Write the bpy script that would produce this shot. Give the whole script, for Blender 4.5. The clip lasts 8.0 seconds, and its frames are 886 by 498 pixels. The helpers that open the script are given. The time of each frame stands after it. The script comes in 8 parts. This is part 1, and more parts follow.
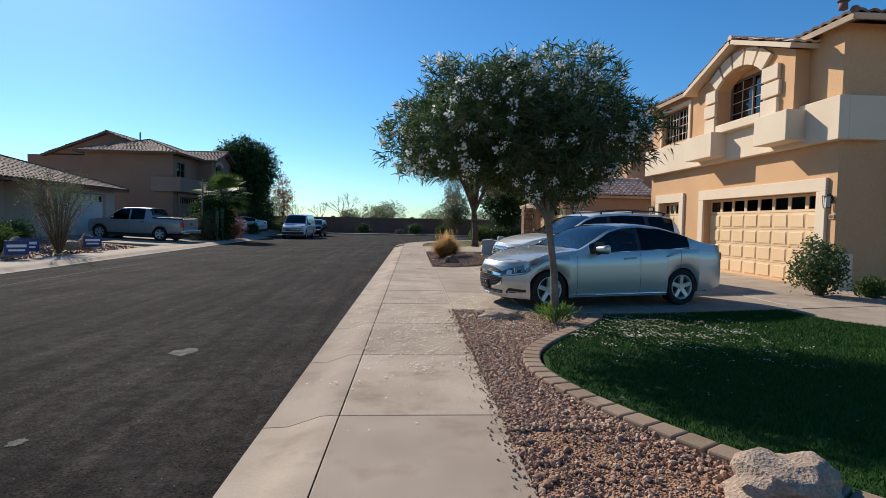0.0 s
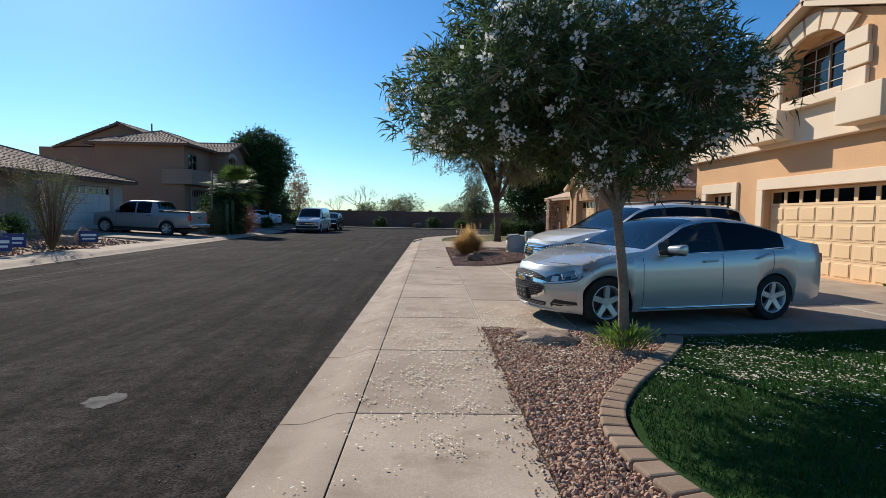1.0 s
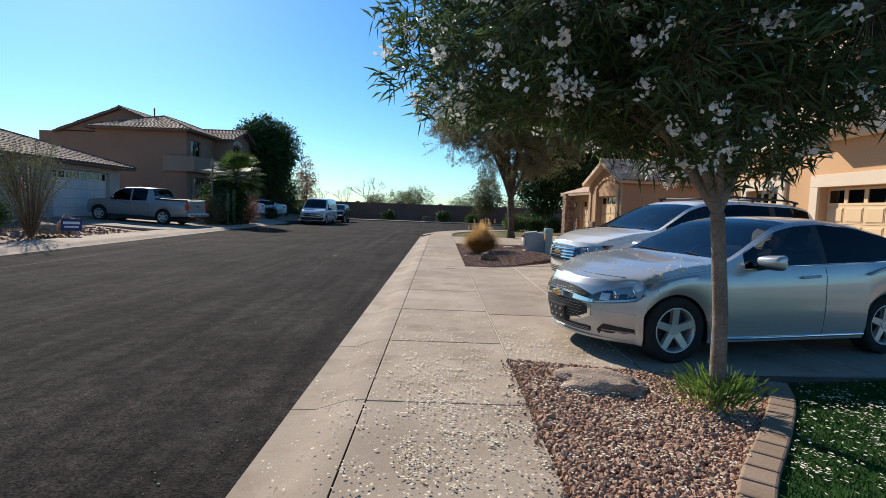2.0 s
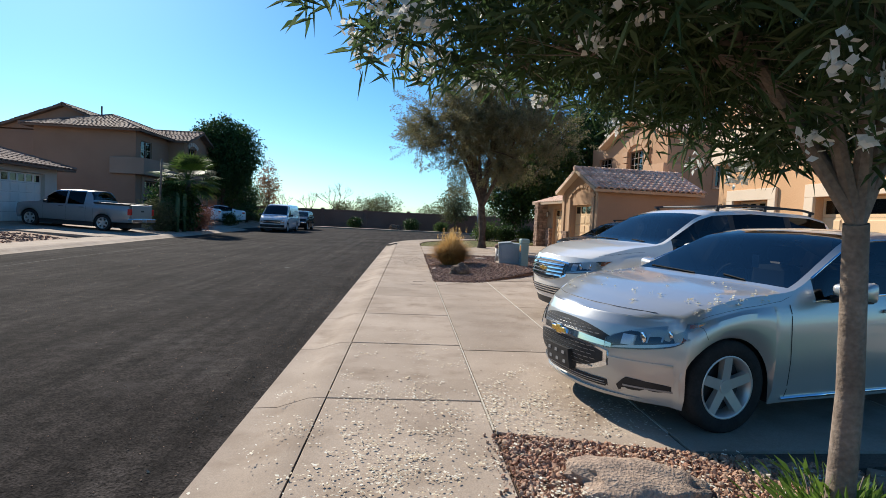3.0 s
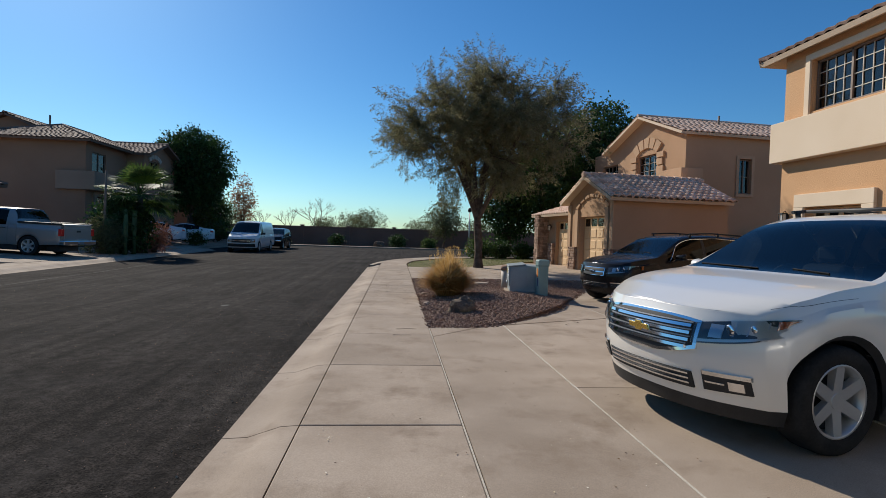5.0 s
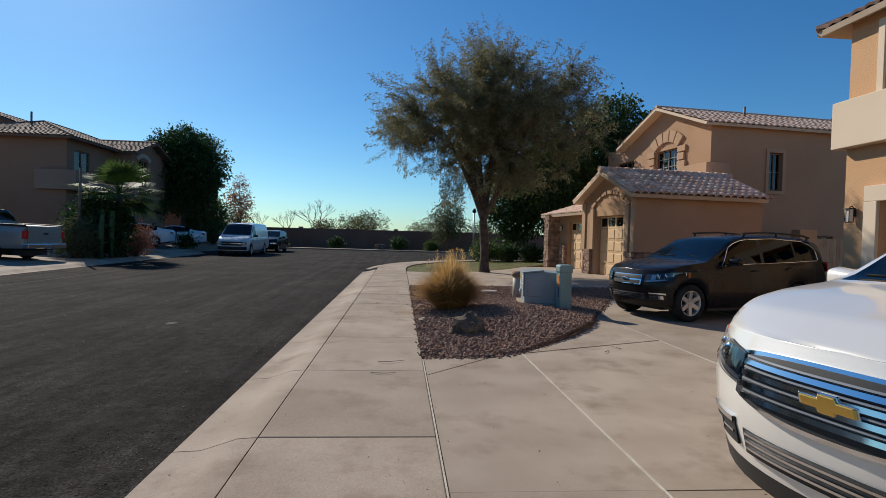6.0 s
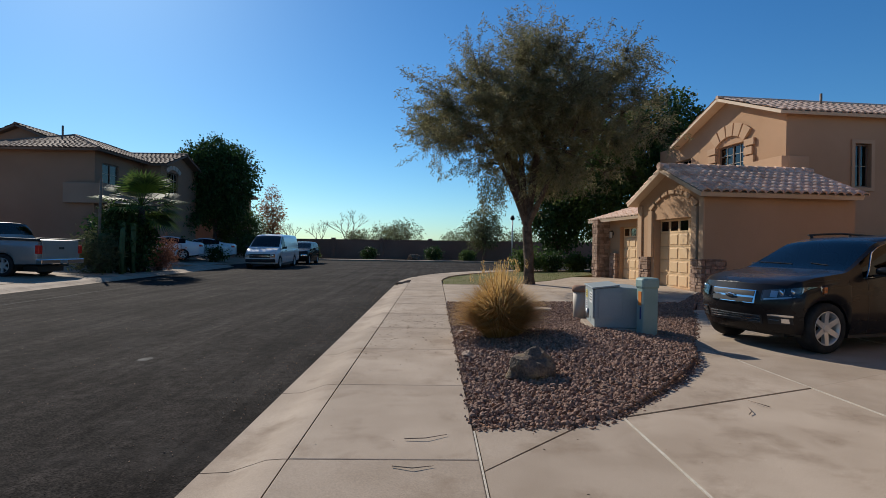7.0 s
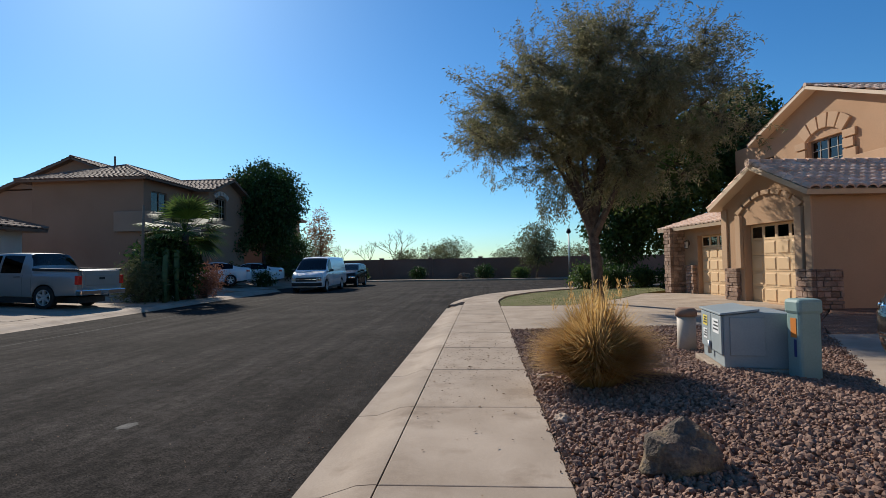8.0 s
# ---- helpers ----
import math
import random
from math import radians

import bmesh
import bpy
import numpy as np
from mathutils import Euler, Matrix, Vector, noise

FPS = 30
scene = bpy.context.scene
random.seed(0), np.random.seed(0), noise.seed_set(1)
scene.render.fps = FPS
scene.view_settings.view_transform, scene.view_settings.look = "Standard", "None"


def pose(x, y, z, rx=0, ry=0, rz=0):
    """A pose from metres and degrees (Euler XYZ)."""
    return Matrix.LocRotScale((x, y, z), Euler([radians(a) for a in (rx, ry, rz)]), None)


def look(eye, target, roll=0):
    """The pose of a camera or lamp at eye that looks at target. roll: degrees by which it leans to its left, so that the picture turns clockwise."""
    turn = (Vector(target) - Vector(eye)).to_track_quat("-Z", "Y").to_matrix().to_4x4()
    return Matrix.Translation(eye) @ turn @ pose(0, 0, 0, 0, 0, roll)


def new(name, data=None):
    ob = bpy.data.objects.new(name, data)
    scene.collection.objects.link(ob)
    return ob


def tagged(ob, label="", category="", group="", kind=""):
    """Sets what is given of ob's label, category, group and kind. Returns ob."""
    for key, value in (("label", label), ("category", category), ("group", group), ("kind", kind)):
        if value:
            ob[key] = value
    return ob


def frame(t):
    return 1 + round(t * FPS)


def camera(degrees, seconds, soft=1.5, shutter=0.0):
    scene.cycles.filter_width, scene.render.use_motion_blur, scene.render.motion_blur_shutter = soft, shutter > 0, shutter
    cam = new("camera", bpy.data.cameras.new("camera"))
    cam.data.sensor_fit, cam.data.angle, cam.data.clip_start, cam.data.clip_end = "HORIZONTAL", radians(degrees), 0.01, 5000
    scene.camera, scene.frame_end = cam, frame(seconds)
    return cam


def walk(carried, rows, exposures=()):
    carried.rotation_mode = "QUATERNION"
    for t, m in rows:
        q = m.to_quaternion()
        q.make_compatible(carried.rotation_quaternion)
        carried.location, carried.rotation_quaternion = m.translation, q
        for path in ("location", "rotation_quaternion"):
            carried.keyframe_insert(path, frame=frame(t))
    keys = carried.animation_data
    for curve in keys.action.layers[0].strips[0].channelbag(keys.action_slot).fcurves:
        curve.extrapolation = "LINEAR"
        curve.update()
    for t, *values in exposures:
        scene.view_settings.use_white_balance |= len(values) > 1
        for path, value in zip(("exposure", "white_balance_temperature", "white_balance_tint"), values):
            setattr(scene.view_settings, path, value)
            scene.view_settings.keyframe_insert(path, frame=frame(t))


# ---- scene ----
cam = camera(80.0, 8.0, soft=0.8)
# seconds; x, y, z in metres; tilt from straight down, lean, heading
PATH = [
    (0, 0.057, 0.000, 1.408, 87.19, 1.01, -3.35),
    (0.5, 0.064, 0.974, 1.438, 87.00, 0.76, -2.76),
    (1, 0.053, 1.913, 1.399, 86.46, 0.96, -1.38),
    (1.5, 0.024, 2.795, 1.392, 85.95, 1.31, -0.01),
    (1.7, 0.025, 3.136, 1.399, 85.60, 1.67, 0.02),
    (2.8, 0.114, 4.805, 1.410, 86.60, 2.76, -2.74),
    (3, 0.119, 5.163, 1.392, 86.77, 2.62, -3.79),
    (3.5, 0.134, 6.098, 1.421, 87.48, 2.77, -5.32),
    (4, 0.142, 6.978, 1.374, 87.69, 2.42, -5.34),
    (4.5, 0.172, 7.902, 1.411, 87.94, 2.02, -5.14),
    (4.7, 0.176, 8.267, 1.415, 88.17, 1.85, -5.23),
    (5.8, 0.404, 10.503, 1.377, 88.85, 1.55, -4.77),
    (6, 0.455, 10.918, 1.367, 88.75, 1.60, -4.68),
    (6.5, 0.471, 11.964, 1.375, 89.41, 1.10, -3.12),
    (7, 0.438, 12.980, 1.334, 89.73, 0.77, -0.94),
    (7.5, 0.305, 13.970, 1.345, 90.24, 0.10, 1.57),
    (8, 0.219, 14.815, 1.341, 91.70, -1.03, 4.29),
]
walk(cam, [(t, Matrix.Translation((x, y, z)) @ pose(0, 0, 0, 0, 0, h) @ pose(0, 0, 0, tilt, 0, 0) @ pose(0, 0, 0, 0, 0, lean)) for t, x, y, z, tilt, lean, h in PATH],
    exposures=[(0, 0.45), (1.5, 0.5), (3, 0.7), (3.6, 0.7), (4.1, 0.42), (4.6, 0.22), (6, 0.1), (7, 0.16), (8, 0.33)])

# ---- light ----
SUN_AZ, SUN_EL = radians(-34), radians(33)
world = bpy.data.worlds.new("sky")
scene.world = world
world.use_nodes = True
wn = world.node_tree.nodes
sky = wn.new("ShaderNodeTexSky")
sky.sky_type = "NISHITA"
sky.sun_disc = False
sky.sun_elevation, sky.sun_rotation = SUN_EL, SUN_AZ
sky.air_density, sky.dust_density, sky.ozone_density = 1.0, 0.28, 4.0
wn["Background"].inputs["Strength"].default_value = 0.086
vivid = wn.new("ShaderNodeHueSaturation")
vivid.inputs["Saturation"].default_value = 1.22
world.node_tree.links.new(sky.outputs[0], vivid.inputs["Color"])
cool = wn.new("ShaderNodeMix")
cool.data_type, cool.blend_type = "RGBA", "MULTIPLY"
cool.inputs["Factor"].default_value = 1.0
cool.inputs["B"].default_value = (0.70, 0.98, 1.095, 1)
world.node_tree.links.new(vivid.outputs[0], cool.inputs["A"])
world.node_tree.links.new(cool.outputs["Result"], wn["Background"].inputs["Color"])
sun = new("sun", bpy.data.lights.new("sun", "SUN"))
sun.data.energy, sun.data.angle, sun.data.color = 4.5, radians(0.55), (1.0, 0.93, 0.82)
sun.matrix_world = look((0, 0, 0), (-math.sin(SUN_AZ) * math.cos(SUN_EL), -math.cos(SUN_AZ) * math.cos(SUN_EL), -math.sin(SUN_EL)))

# ---- mesh helpers ----
def box(bm, x0, y0, z0, x1, y1, z1, bev=0.0):
    """A box between two corners, its edges rounded by bev."""
    m = Matrix.Translation(((x0 + x1) / 2, (y0 + y1) / 2, (z0 + z1) / 2)) @ Matrix.Diagonal((abs(x1 - x0), abs(y1 - y0), abs(z1 - z0), 1))
    r = bmesh.ops.create_cube(bm, size=1, matrix=m)
    if bev > 0:
        es = list({e for v in r["verts"] for e in v.link_edges})
        bmesh.ops.bevel(bm, geom=es, offset=bev, segments=2, profile=0.5, affect="EDGES")
    return bm


def slab(bm, outline, axis, a, b, bev=0.0):
    """A flat outline of (u, v) pairs pushed along an axis from a to b. axis 0: u,v = y,z; 1: x,z; 2: x,y."""
    def at(u, v, w):
        return ((w, u, v), (u, w, v), (u, v, w))[axis]
    va = [bm.verts.new(at(u, v, a)) for u, v in outline]
    vb = [bm.verts.new(at(u, v, b)) for u, v in outline]
    fs = [bm.faces.new(va), bm.faces.new(vb[::-1])]
    n = len(outline)
    for i in range(n):
        fs.append(bm.faces.new((va[i], vb[i], vb[(i + 1) % n], va[(i + 1) % n])))
    bmesh.ops.recalc_face_normals(bm, faces=fs)
    if bev > 0:
        bmesh.ops.bevel(bm, geom=list({e for f in fs for e in f.edges}), offset=bev, segments=2, profile=0.5, affect="EDGES")
    return bm


def rod(bm, pts, radii, sides=8, caps=True):
    """A tube through points, with a radius at each."""
    rings = []
    n = len(pts)
    P = [Vector(p) for p in pts]
    for i, p in enumerate(P):
        d = (P[min(i + 1, n - 1)] - P[max(i - 1, 0)])
        if d.length < 1e-6:
            d = Vector((0, 0, 1))
        q = d.normalized().to_track_quat("Z", "Y")
        r = radii[i] if hasattr(radii, "__len__") else radii
        rings.append([bm.verts.new(p + q @ Vector((r * math.cos(2 * math.pi * k / sides), r * math.sin(2 * math.pi * k / sides), 0))) for k in range(sides)])
    for a, b in zip(rings, rings[1:]):
        for k in range(sides):
            f = bm.faces.new((a[k], a[(k + 1) % sides], b[(k + 1) % sides], b[k]))
            f.smooth = True
    if caps:
        bm.faces.new(rings[0][::-1])
        bm.faces.new(rings[-1])
    return bm


def mesh_of(name, bm, mat):
    me = bpy.data.meshes.new(name)
    bm.to_mesh(me)
    bm.free()
    for m in (mat if isinstance(mat, (list, tuple)) else [mat]):
        me.materials.append(m)
    return me


def part(name, bm, mat, parent=None, label="", smooth=None):
    """One mesh object from a bmesh, under a thing or a part."""
    ob = new(name, mesh_of(name, bm, mat))
    if smooth is not None:
        ob.data.shade_smooth()
        ob.data.set_sharp_from_angle(angle=radians(smooth))
    if parent is not None:
        ob.parent = parent
    if label:
        tagged(ob, label)
    return ob


def thing(name, m, label, category, group="", kind=""):
    """An empty at the base of a thing; its parts are built round it."""
    ob = new(name)
    ob.empty_display_size = 0.2
    ob.matrix_basis = m
    return tagged(ob, label, category, group, kind)


def lump(bm, c, size, seed, sub=3, rough=0.25, freq=1.3, flat=None):
    """An uneven stone: a noisy ball round c."""
    r = bmesh.ops.create_icosphere(bm, subdivisions=sub, radius=1)
    for v in r["verts"]:
        n = noise.noise(v.co * freq + Vector((seed * 7.1, seed * 3.3, 0))) + 0.45 * noise.noise(v.co * freq * 2.7 + Vector((0, seed * 5.7, seed)))
        v.co = v.co * (1 + rough * n)
        if flat is not None and v.co.z < flat:
            v.co.z = flat
        v.co = Vector((v.co.x * size[0], v.co.y * size[1], v.co.z * size[2])) + Vector(c)
    return bm


# ---- materials ----
def material(name, color, rough=0.8, metal=0.0, spec=None, coat=0.0):
    m = bpy.data.materials.new(name)
    m.use_nodes = True
    b = m.node_tree.nodes["Principled BSDF"]
    b.inputs["Base Color"].default_value = (*color, 1)
    b.inputs["Roughness"].default_value = rough
    b.inputs["Metallic"].default_value = metal
    if spec is not None:
        b.inputs["Specular IOR Level"].default_value = spec
    if coat:
        b.inputs["Coat Weight"].default_value = coat
        b.inputs["Coat Roughness"].default_value = 0.06
    return m


def weathered(name, color, other, rough=0.85, scale=2.0, fine=40.0, bump=0.3, dist=0.01, fine_amount=0.35, spread=(0.35, 0.65), per_object=0.0, metal=0.0, stain=None, stain_scale=0.6, voronoi=False):
    """Two tones mixed by broad noise, a fine grain over them and a bump from the grain."""
    m = material(name, color, rough, metal, 0.15 if rough > 0.7 else 0.4)
    nt = m.node_tree
    N, L = nt.nodes, nt.links
    b = N["Principled BSDF"]
    co = N.new("ShaderNodeTexCoord")
    src = N.new("ShaderNodeNewGeometry").outputs["Position"]
    n1 = N.new("ShaderNodeTexNoise")
    n1.inputs["Scale"].default_value, n1.inputs["Detail"].default_value = scale, 4
    L.new(src, n1.inputs["Vector"])
    ramp = N.new("ShaderNodeMapRange")
    ramp.inputs["From Min"].default_value, ramp.inputs["From Max"].default_value = spread
    L.new(n1.outputs["Fac"], ramp.inputs["Value"])
    mix = N.new("ShaderNodeMix")
    mix.data_type = "RGBA"
    mix.inputs["A"].default_value, mix.inputs["B"].default_value = (*color, 1), (*other, 1)
    L.new(ramp.outputs[0], mix.inputs["Factor"])
    n2 = N.new("ShaderNodeTexVoronoi" if voronoi else "ShaderNodeTexNoise")
    n2.inputs["Scale"].default_value = fine
    if not voronoi:
        n2.inputs["Detail"].default_value = 3
    L.new(src, n2.inputs["Vector"])
    fine_out = n2.outputs["Distance"] if voronoi else n2.outputs["Fac"]
    hsv = N.new("ShaderNodeHueSaturation")
    L.new(mix.outputs["Result"], hsv.inputs["Color"])
    val = N.new("ShaderNodeMapRange")
    val.inputs["From Min"].default_value, val.inputs["From Max"].default_value = 0.25, 0.75
    val.inputs["To Min"].default_value, val.inputs["To Max"].default_value = 1 - fine_amount, 1 + fine_amount
    val.clamp = False
    L.new(fine_out, val.inputs["Value"])
    vout = val.outputs[0]
    if per_object:
        oi = N.new("ShaderNodeObjectInfo")
        mr = N.new("ShaderNodeMapRange")
        mr.inputs["To Min"].default_value, mr.inputs["To Max"].default_value = 1 - per_object, 1 + per_object
        L.new(oi.outputs["Random"], mr.inputs["Value"])
        mu = N.new("ShaderNodeMath")
        mu.operation = "MULTIPLY"
        L.new(vout, mu.inputs[0])
        L.new(mr.outputs[0], mu.inputs[1])
        vout = mu.outputs[0]
    L.new(vout, hsv.inputs["Value"])
    col = hsv.outputs["Color"]
    if stain:
        n3 = N.new("ShaderNodeTexNoise")
        n3.inputs["Scale"].default_value, n3.inputs["Detail"].default_value, n3.inputs["Roughness"].default_value = stain_scale, 6, 0.65
        L.new(src, n3.inputs["Vector"])
        r3 = N.new("ShaderNodeMapRange")
        r3.inputs["From Min"].default_value, r3.inputs["From Max"].default_value = 0.52, 0.72
        L.new(n3.outputs["Fac"], r3.inputs["Value"])
        m3 = N.new("ShaderNodeMix")
        m3.data_type = "RGBA"
        L.new(r3.outputs[0], m3.inputs["Factor"])
        L.new(col, m3.inputs["A"])
        m3.inputs["B"].default_value = (*stain, 1)
        col = m3.outputs["Result"]
    L.new(col, b.inputs["Base Color"])
    bp = N.new("ShaderNodeBump")
    bp.inputs["Strength"].default_value, bp.inputs["Distance"].default_value = bump, dist
    L.new(fine_out, bp.inputs["Height"])
    L.new(bp.outputs[0], b.inputs["Normal"])
    return m


def island_tones(name, tones, rough=0.8, spec=None):
    """Each loose piece of the mesh takes one of the tones."""
    m = material(name, tones[0], rough, spec=spec)
    N, L = m.node_tree.nodes, m.node_tree.links
    g = N.new("ShaderNodeNewGeometry")
    r = N.new("ShaderNodeValToRGB")
    r.color_ramp.interpolation = "LINEAR"
    els = r.color_ramp.elements
    for i, t in enumerate(tones):
        e = els[i] if i < 2 else els.new(i / (len(tones) - 1))
        e.position = i / (len(tones) - 1)
        e.color = (*t, 1)
    L.new(g.outputs["Random Per Island"], r.inputs["Fac"])
    L.new(r.outputs["Color"], N["Principled BSDF"].inputs["Base Color"])
    return m


def asphalt():
    """Worn asphalt: dark binder with pale stones showing, mottled, with faint streaks along the street."""
    m = weathered("asphalt", (0.0165, 0.0135, 0.0118), (0.031, 0.0262, 0.023), 0.97, 0.5, 75, 1.0, 0.012, 1.0, stain=(0.031, 0.027, 0.0245), stain_scale=0.8)
    N, L = m.node_tree.nodes, m.node_tree.links
    b = N["Principled BSDF"]
    b.inputs["Specular IOR Level"].default_value = 0.05
    src = N.new("ShaderNodeNewGeometry").outputs["Position"]
    col = b.inputs["Base Color"].links[0].from_socket
    mp = N.new("ShaderNodeMapping")
    mp.inputs["Scale"].default_value = (3.2, 0.16, 1)
    L.new(src, mp.inputs["Vector"])
    streak = N.new("ShaderNodeTexNoise")
    streak.inputs["Scale"].default_value, streak.inputs["Detail"].default_value, streak.inputs["Roughness"].default_value = 1.0, 6, 0.7
    L.new(mp.outputs[0], streak.inputs["Vector"])
    mott = N.new("ShaderNodeTexNoise")
    mott.inputs["Scale"].default_value, mott.inputs["Detail"].default_value, mott.inputs["Roughness"].default_value = 7.0, 8, 0.8
    L.new(src, mott.inputs["Vector"])
    for tex, lo, hi in ((streak, 0.5, 1.6), (mott, 0.35, 1.8)):
        mr = N.new("ShaderNodeMapRange")
        mr.inputs["From Min"].default_value, mr.inputs["From Max"].default_value = 0.32, 0.68
        mr.inputs["To Min"].default_value, mr.inputs["To Max"].default_value = lo, hi
        L.new(tex.outputs["Fac"], mr.inputs["Value"])
        mul = N.new("ShaderNodeVectorMath")
        mul.operation = "SCALE"
        L.new(col, mul.inputs[0])
        L.new(mr.outputs[0], mul.inputs["Scale"])
        col = mul.outputs[0]
    L.new(col, b.inputs["Base Color"])
    return m


ASPHALT = asphalt()
CONCRETE = weathered("concrete", (0.31, 0.243, 0.183), (0.385, 0.308, 0.238), 0.9, 1.3, 130, 0.3, 0.003, 0.22, per_object=0.09, stain=(0.235, 0.175, 0.125), stain_scale=1.6)
STUCCO = weathered("stucco", (0.56, 0.325, 0.17), (0.62, 0.375, 0.205), 0.95, 0.5, 45, 0.55, 0.012, 0.14)
STUCCO_PALE = weathered("pale stucco", (0.68, 0.54, 0.39), (0.73, 0.59, 0.44), 0.95, 0.7, 60, 0.3, 0.006, 0.06)
STUCCO_TAN = weathered("tan stucco", (0.40, 0.25, 0.15), (0.45, 0.285, 0.175), 0.95, 0.5, 45, 0.5, 0.012, 0.12)
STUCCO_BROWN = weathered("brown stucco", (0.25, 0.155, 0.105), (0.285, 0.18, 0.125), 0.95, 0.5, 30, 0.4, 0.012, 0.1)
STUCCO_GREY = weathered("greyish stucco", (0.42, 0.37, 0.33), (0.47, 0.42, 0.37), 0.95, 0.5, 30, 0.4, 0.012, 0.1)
DOOR_TAN = weathered("tan door paint", (0.66, 0.45, 0.25), (0.7, 0.485, 0.275), 0.55, 0.8, 60, 0.1, 0.003, 0.04)
DOOR_WHITE = weathered("white door paint", (0.6, 0.57, 0.53), (0.66, 0.63, 0.59), 0.55, 0.8, 60, 0.1, 0.003, 0.04)
TILE_PINK = weathered("clay roof tile", (0.56, 0.37, 0.27), (0.74, 0.55, 0.44), 0.85, 1.5, 30, 0.3, 0.006, 0.15, per_object=0.15)
TILE_BROWN = weathered("brown roof tile", (0.17, 0.105, 0.08), (0.25, 0.165, 0.13), 0.85, 1.5, 30, 0.3, 0.006, 0.15, per_object=0.15)
FASCIA = weathered("fascia board", (0.55, 0.41, 0.28), (0.6, 0.46, 0.33), 0.7, 1.0, 50, 0.1, 0.003, 0.06)
FASCIA_DARK = weathered("dark fascia board", (0.13, 0.09, 0.07), (0.16, 0.11, 0.085), 0.7, 1.0, 50, 0.1, 0.003, 0.06)
DIRT = weathered("desert soil", (0.30, 0.20, 0.135), (0.38, 0.265, 0.185), 0.95, 0.8, 30, 0.6, 0.02, 0.3)
GLASS_DARK = material("window glass", (0.02, 0.025, 0.03), 0.06, 0.0, 0.6)

ROCKY = weathered("boulder stone", (0.30, 0.22, 0.165), (0.42, 0.31, 0.23), 0.9, 6, 60, 0.8, 0.02, 0.3, stain=(0.2, 0.15, 0.12), stain_scale=5)
ROCK_GREY = weathered("dark boulder stone", (0.085, 0.068, 0.055), (0.16, 0.12, 0.09), 0.9, 6, 50, 0.9, 0.02, 0.35, stain=(0.36, 0.25, 0.13), stain_scale=4)
EDGING = weathered("tan edging concrete", (0.225, 0.155, 0.105), (0.29, 0.21, 0.15), 0.9, 2, 90, 0.3, 0.004, 0.15, per_object=0.1)
GRAVEL_BASE = weathered("gravel bed soil", (0.22, 0.115, 0.07), (0.32, 0.185, 0.12), 0.95, 3, 60, 0.8, 0.03, 0.4, voronoi=True)
GRAVEL_A = island_tones("mixed pink gravel", [(0.25, 0.135, 0.08), (0.43, 0.25, 0.16), (0.32, 0.2, 0.13), (0.50, 0.345, 0.235), (0.36, 0.18, 0.11), (0.19, 0.125, 0.09)], 0.9)
GRAVEL_B = island_tones("brown gravel", [(0.16, 0.085, 0.055), (0.26, 0.15, 0.10), (0.21, 0.12, 0.083), (0.33, 0.205, 0.145), (0.12, 0.07, 0.048)], 0.9)
TURF_BASE = weathered("turf backing", (0.018, 0.05, 0.01), (0.028, 0.07, 0.014), 0.95, 2, 120, 0.8, 0.02, 0.4)
TURF = island_tones("turf blade", [(0.011, 0.042, 0.006), (0.022, 0.074, 0.01), (0.045, 0.115, 0.018), (0.022, 0.074, 0.012)], 0.8, 0.1)
LAWN2 = island_tones("lawn blade", [(0.09, 0.13, 0.025), (0.15, 0.19, 0.04), (0.2, 0.21, 0.07)], 0.75)
LAWN_BASE = weathered("thin lawn soil", (0.12, 0.13, 0.04), (0.2, 0.17, 0.08), 0.95, 1.2, 60, 0.6, 0.02, 0.3)
PETAL = island_tones("fallen petal", [(0.78, 0.72, 0.56), (0.82, 0.79, 0.68), (0.68, 0.56, 0.36), (0.8, 0.76, 0.62)], 0.8)
pn, pl = PETAL.node_tree.nodes, PETAL.node_tree.links
thin, both = pn.new("ShaderNodeBsdfTranslucent"), pn.new("ShaderNodeMixShader")
pl.new([n for n in pn if n.type == "VALTORGB"][0].outputs["Color"], thin.inputs["Color"])
both.inputs[0].default_value = 0.25
pl.new(pn["Principled BSDF"].outputs[0], both.inputs[1])
pl.new(thin.outputs[0], both.inputs[2])
pl.new(both.outputs[0], pn["Material Output"].inputs["Surface"])
JOINT = weathered("joint filler", (0.10, 0.075, 0.055), (0.15, 0.11, 0.08), 0.95, 5, 80, 0.5, 0.01, 0.3)
SEAM = weathered("pale joint strip", (0.55, 0.5, 0.42), (0.45, 0.39, 0.31), 0.9, 4, 80, 0.3, 0.004, 0.3)


# ---- ground, road, kerbs ----
def ground_z(x, y):
    """The lots across the road stand a little higher than the road."""
    return min(0.5, max(0.0, (-12.6 - x) * 0.07))


def sheet(bm, xs, ys, zf):
    vs = [[bm.verts.new((x, y, zf(x, y))) for x in xs] for y in ys]
    for j in range(len(ys) - 1):
        for i in range(len(xs) - 1):
            bm.faces.new((vs[j][i], vs[j][i + 1], vs[j + 1][i + 1], vs[j + 1][i]))
    return bm


def inside(x, y, poly):
    hit, n = False, len(poly)
    for i in range(n):
        (x0, y0), (x1, y1) = poly[i], poly[(i + 1) % n]
        if (y0 > y) != (y1 > y) and x < x0 + (y - y0) * (x1 - x0) / (y1 - y0):
            hit = not hit
    return hit


def flat(name, outline, z, mat, label, category, thick=0.1):
    bm = bmesh.new()
    slab(bm, outline, 2, z - thick, z)
    return tagged(part(name, bm, mat), label, category, kind="structure")


def left_kerb(y):
    """Where the far kerb's asphalt edge runs."""
    return -10.15 - 0.048 * max(0.0, y - 8) if y < 46 else -11.97 - 0.5 * (y - 46)


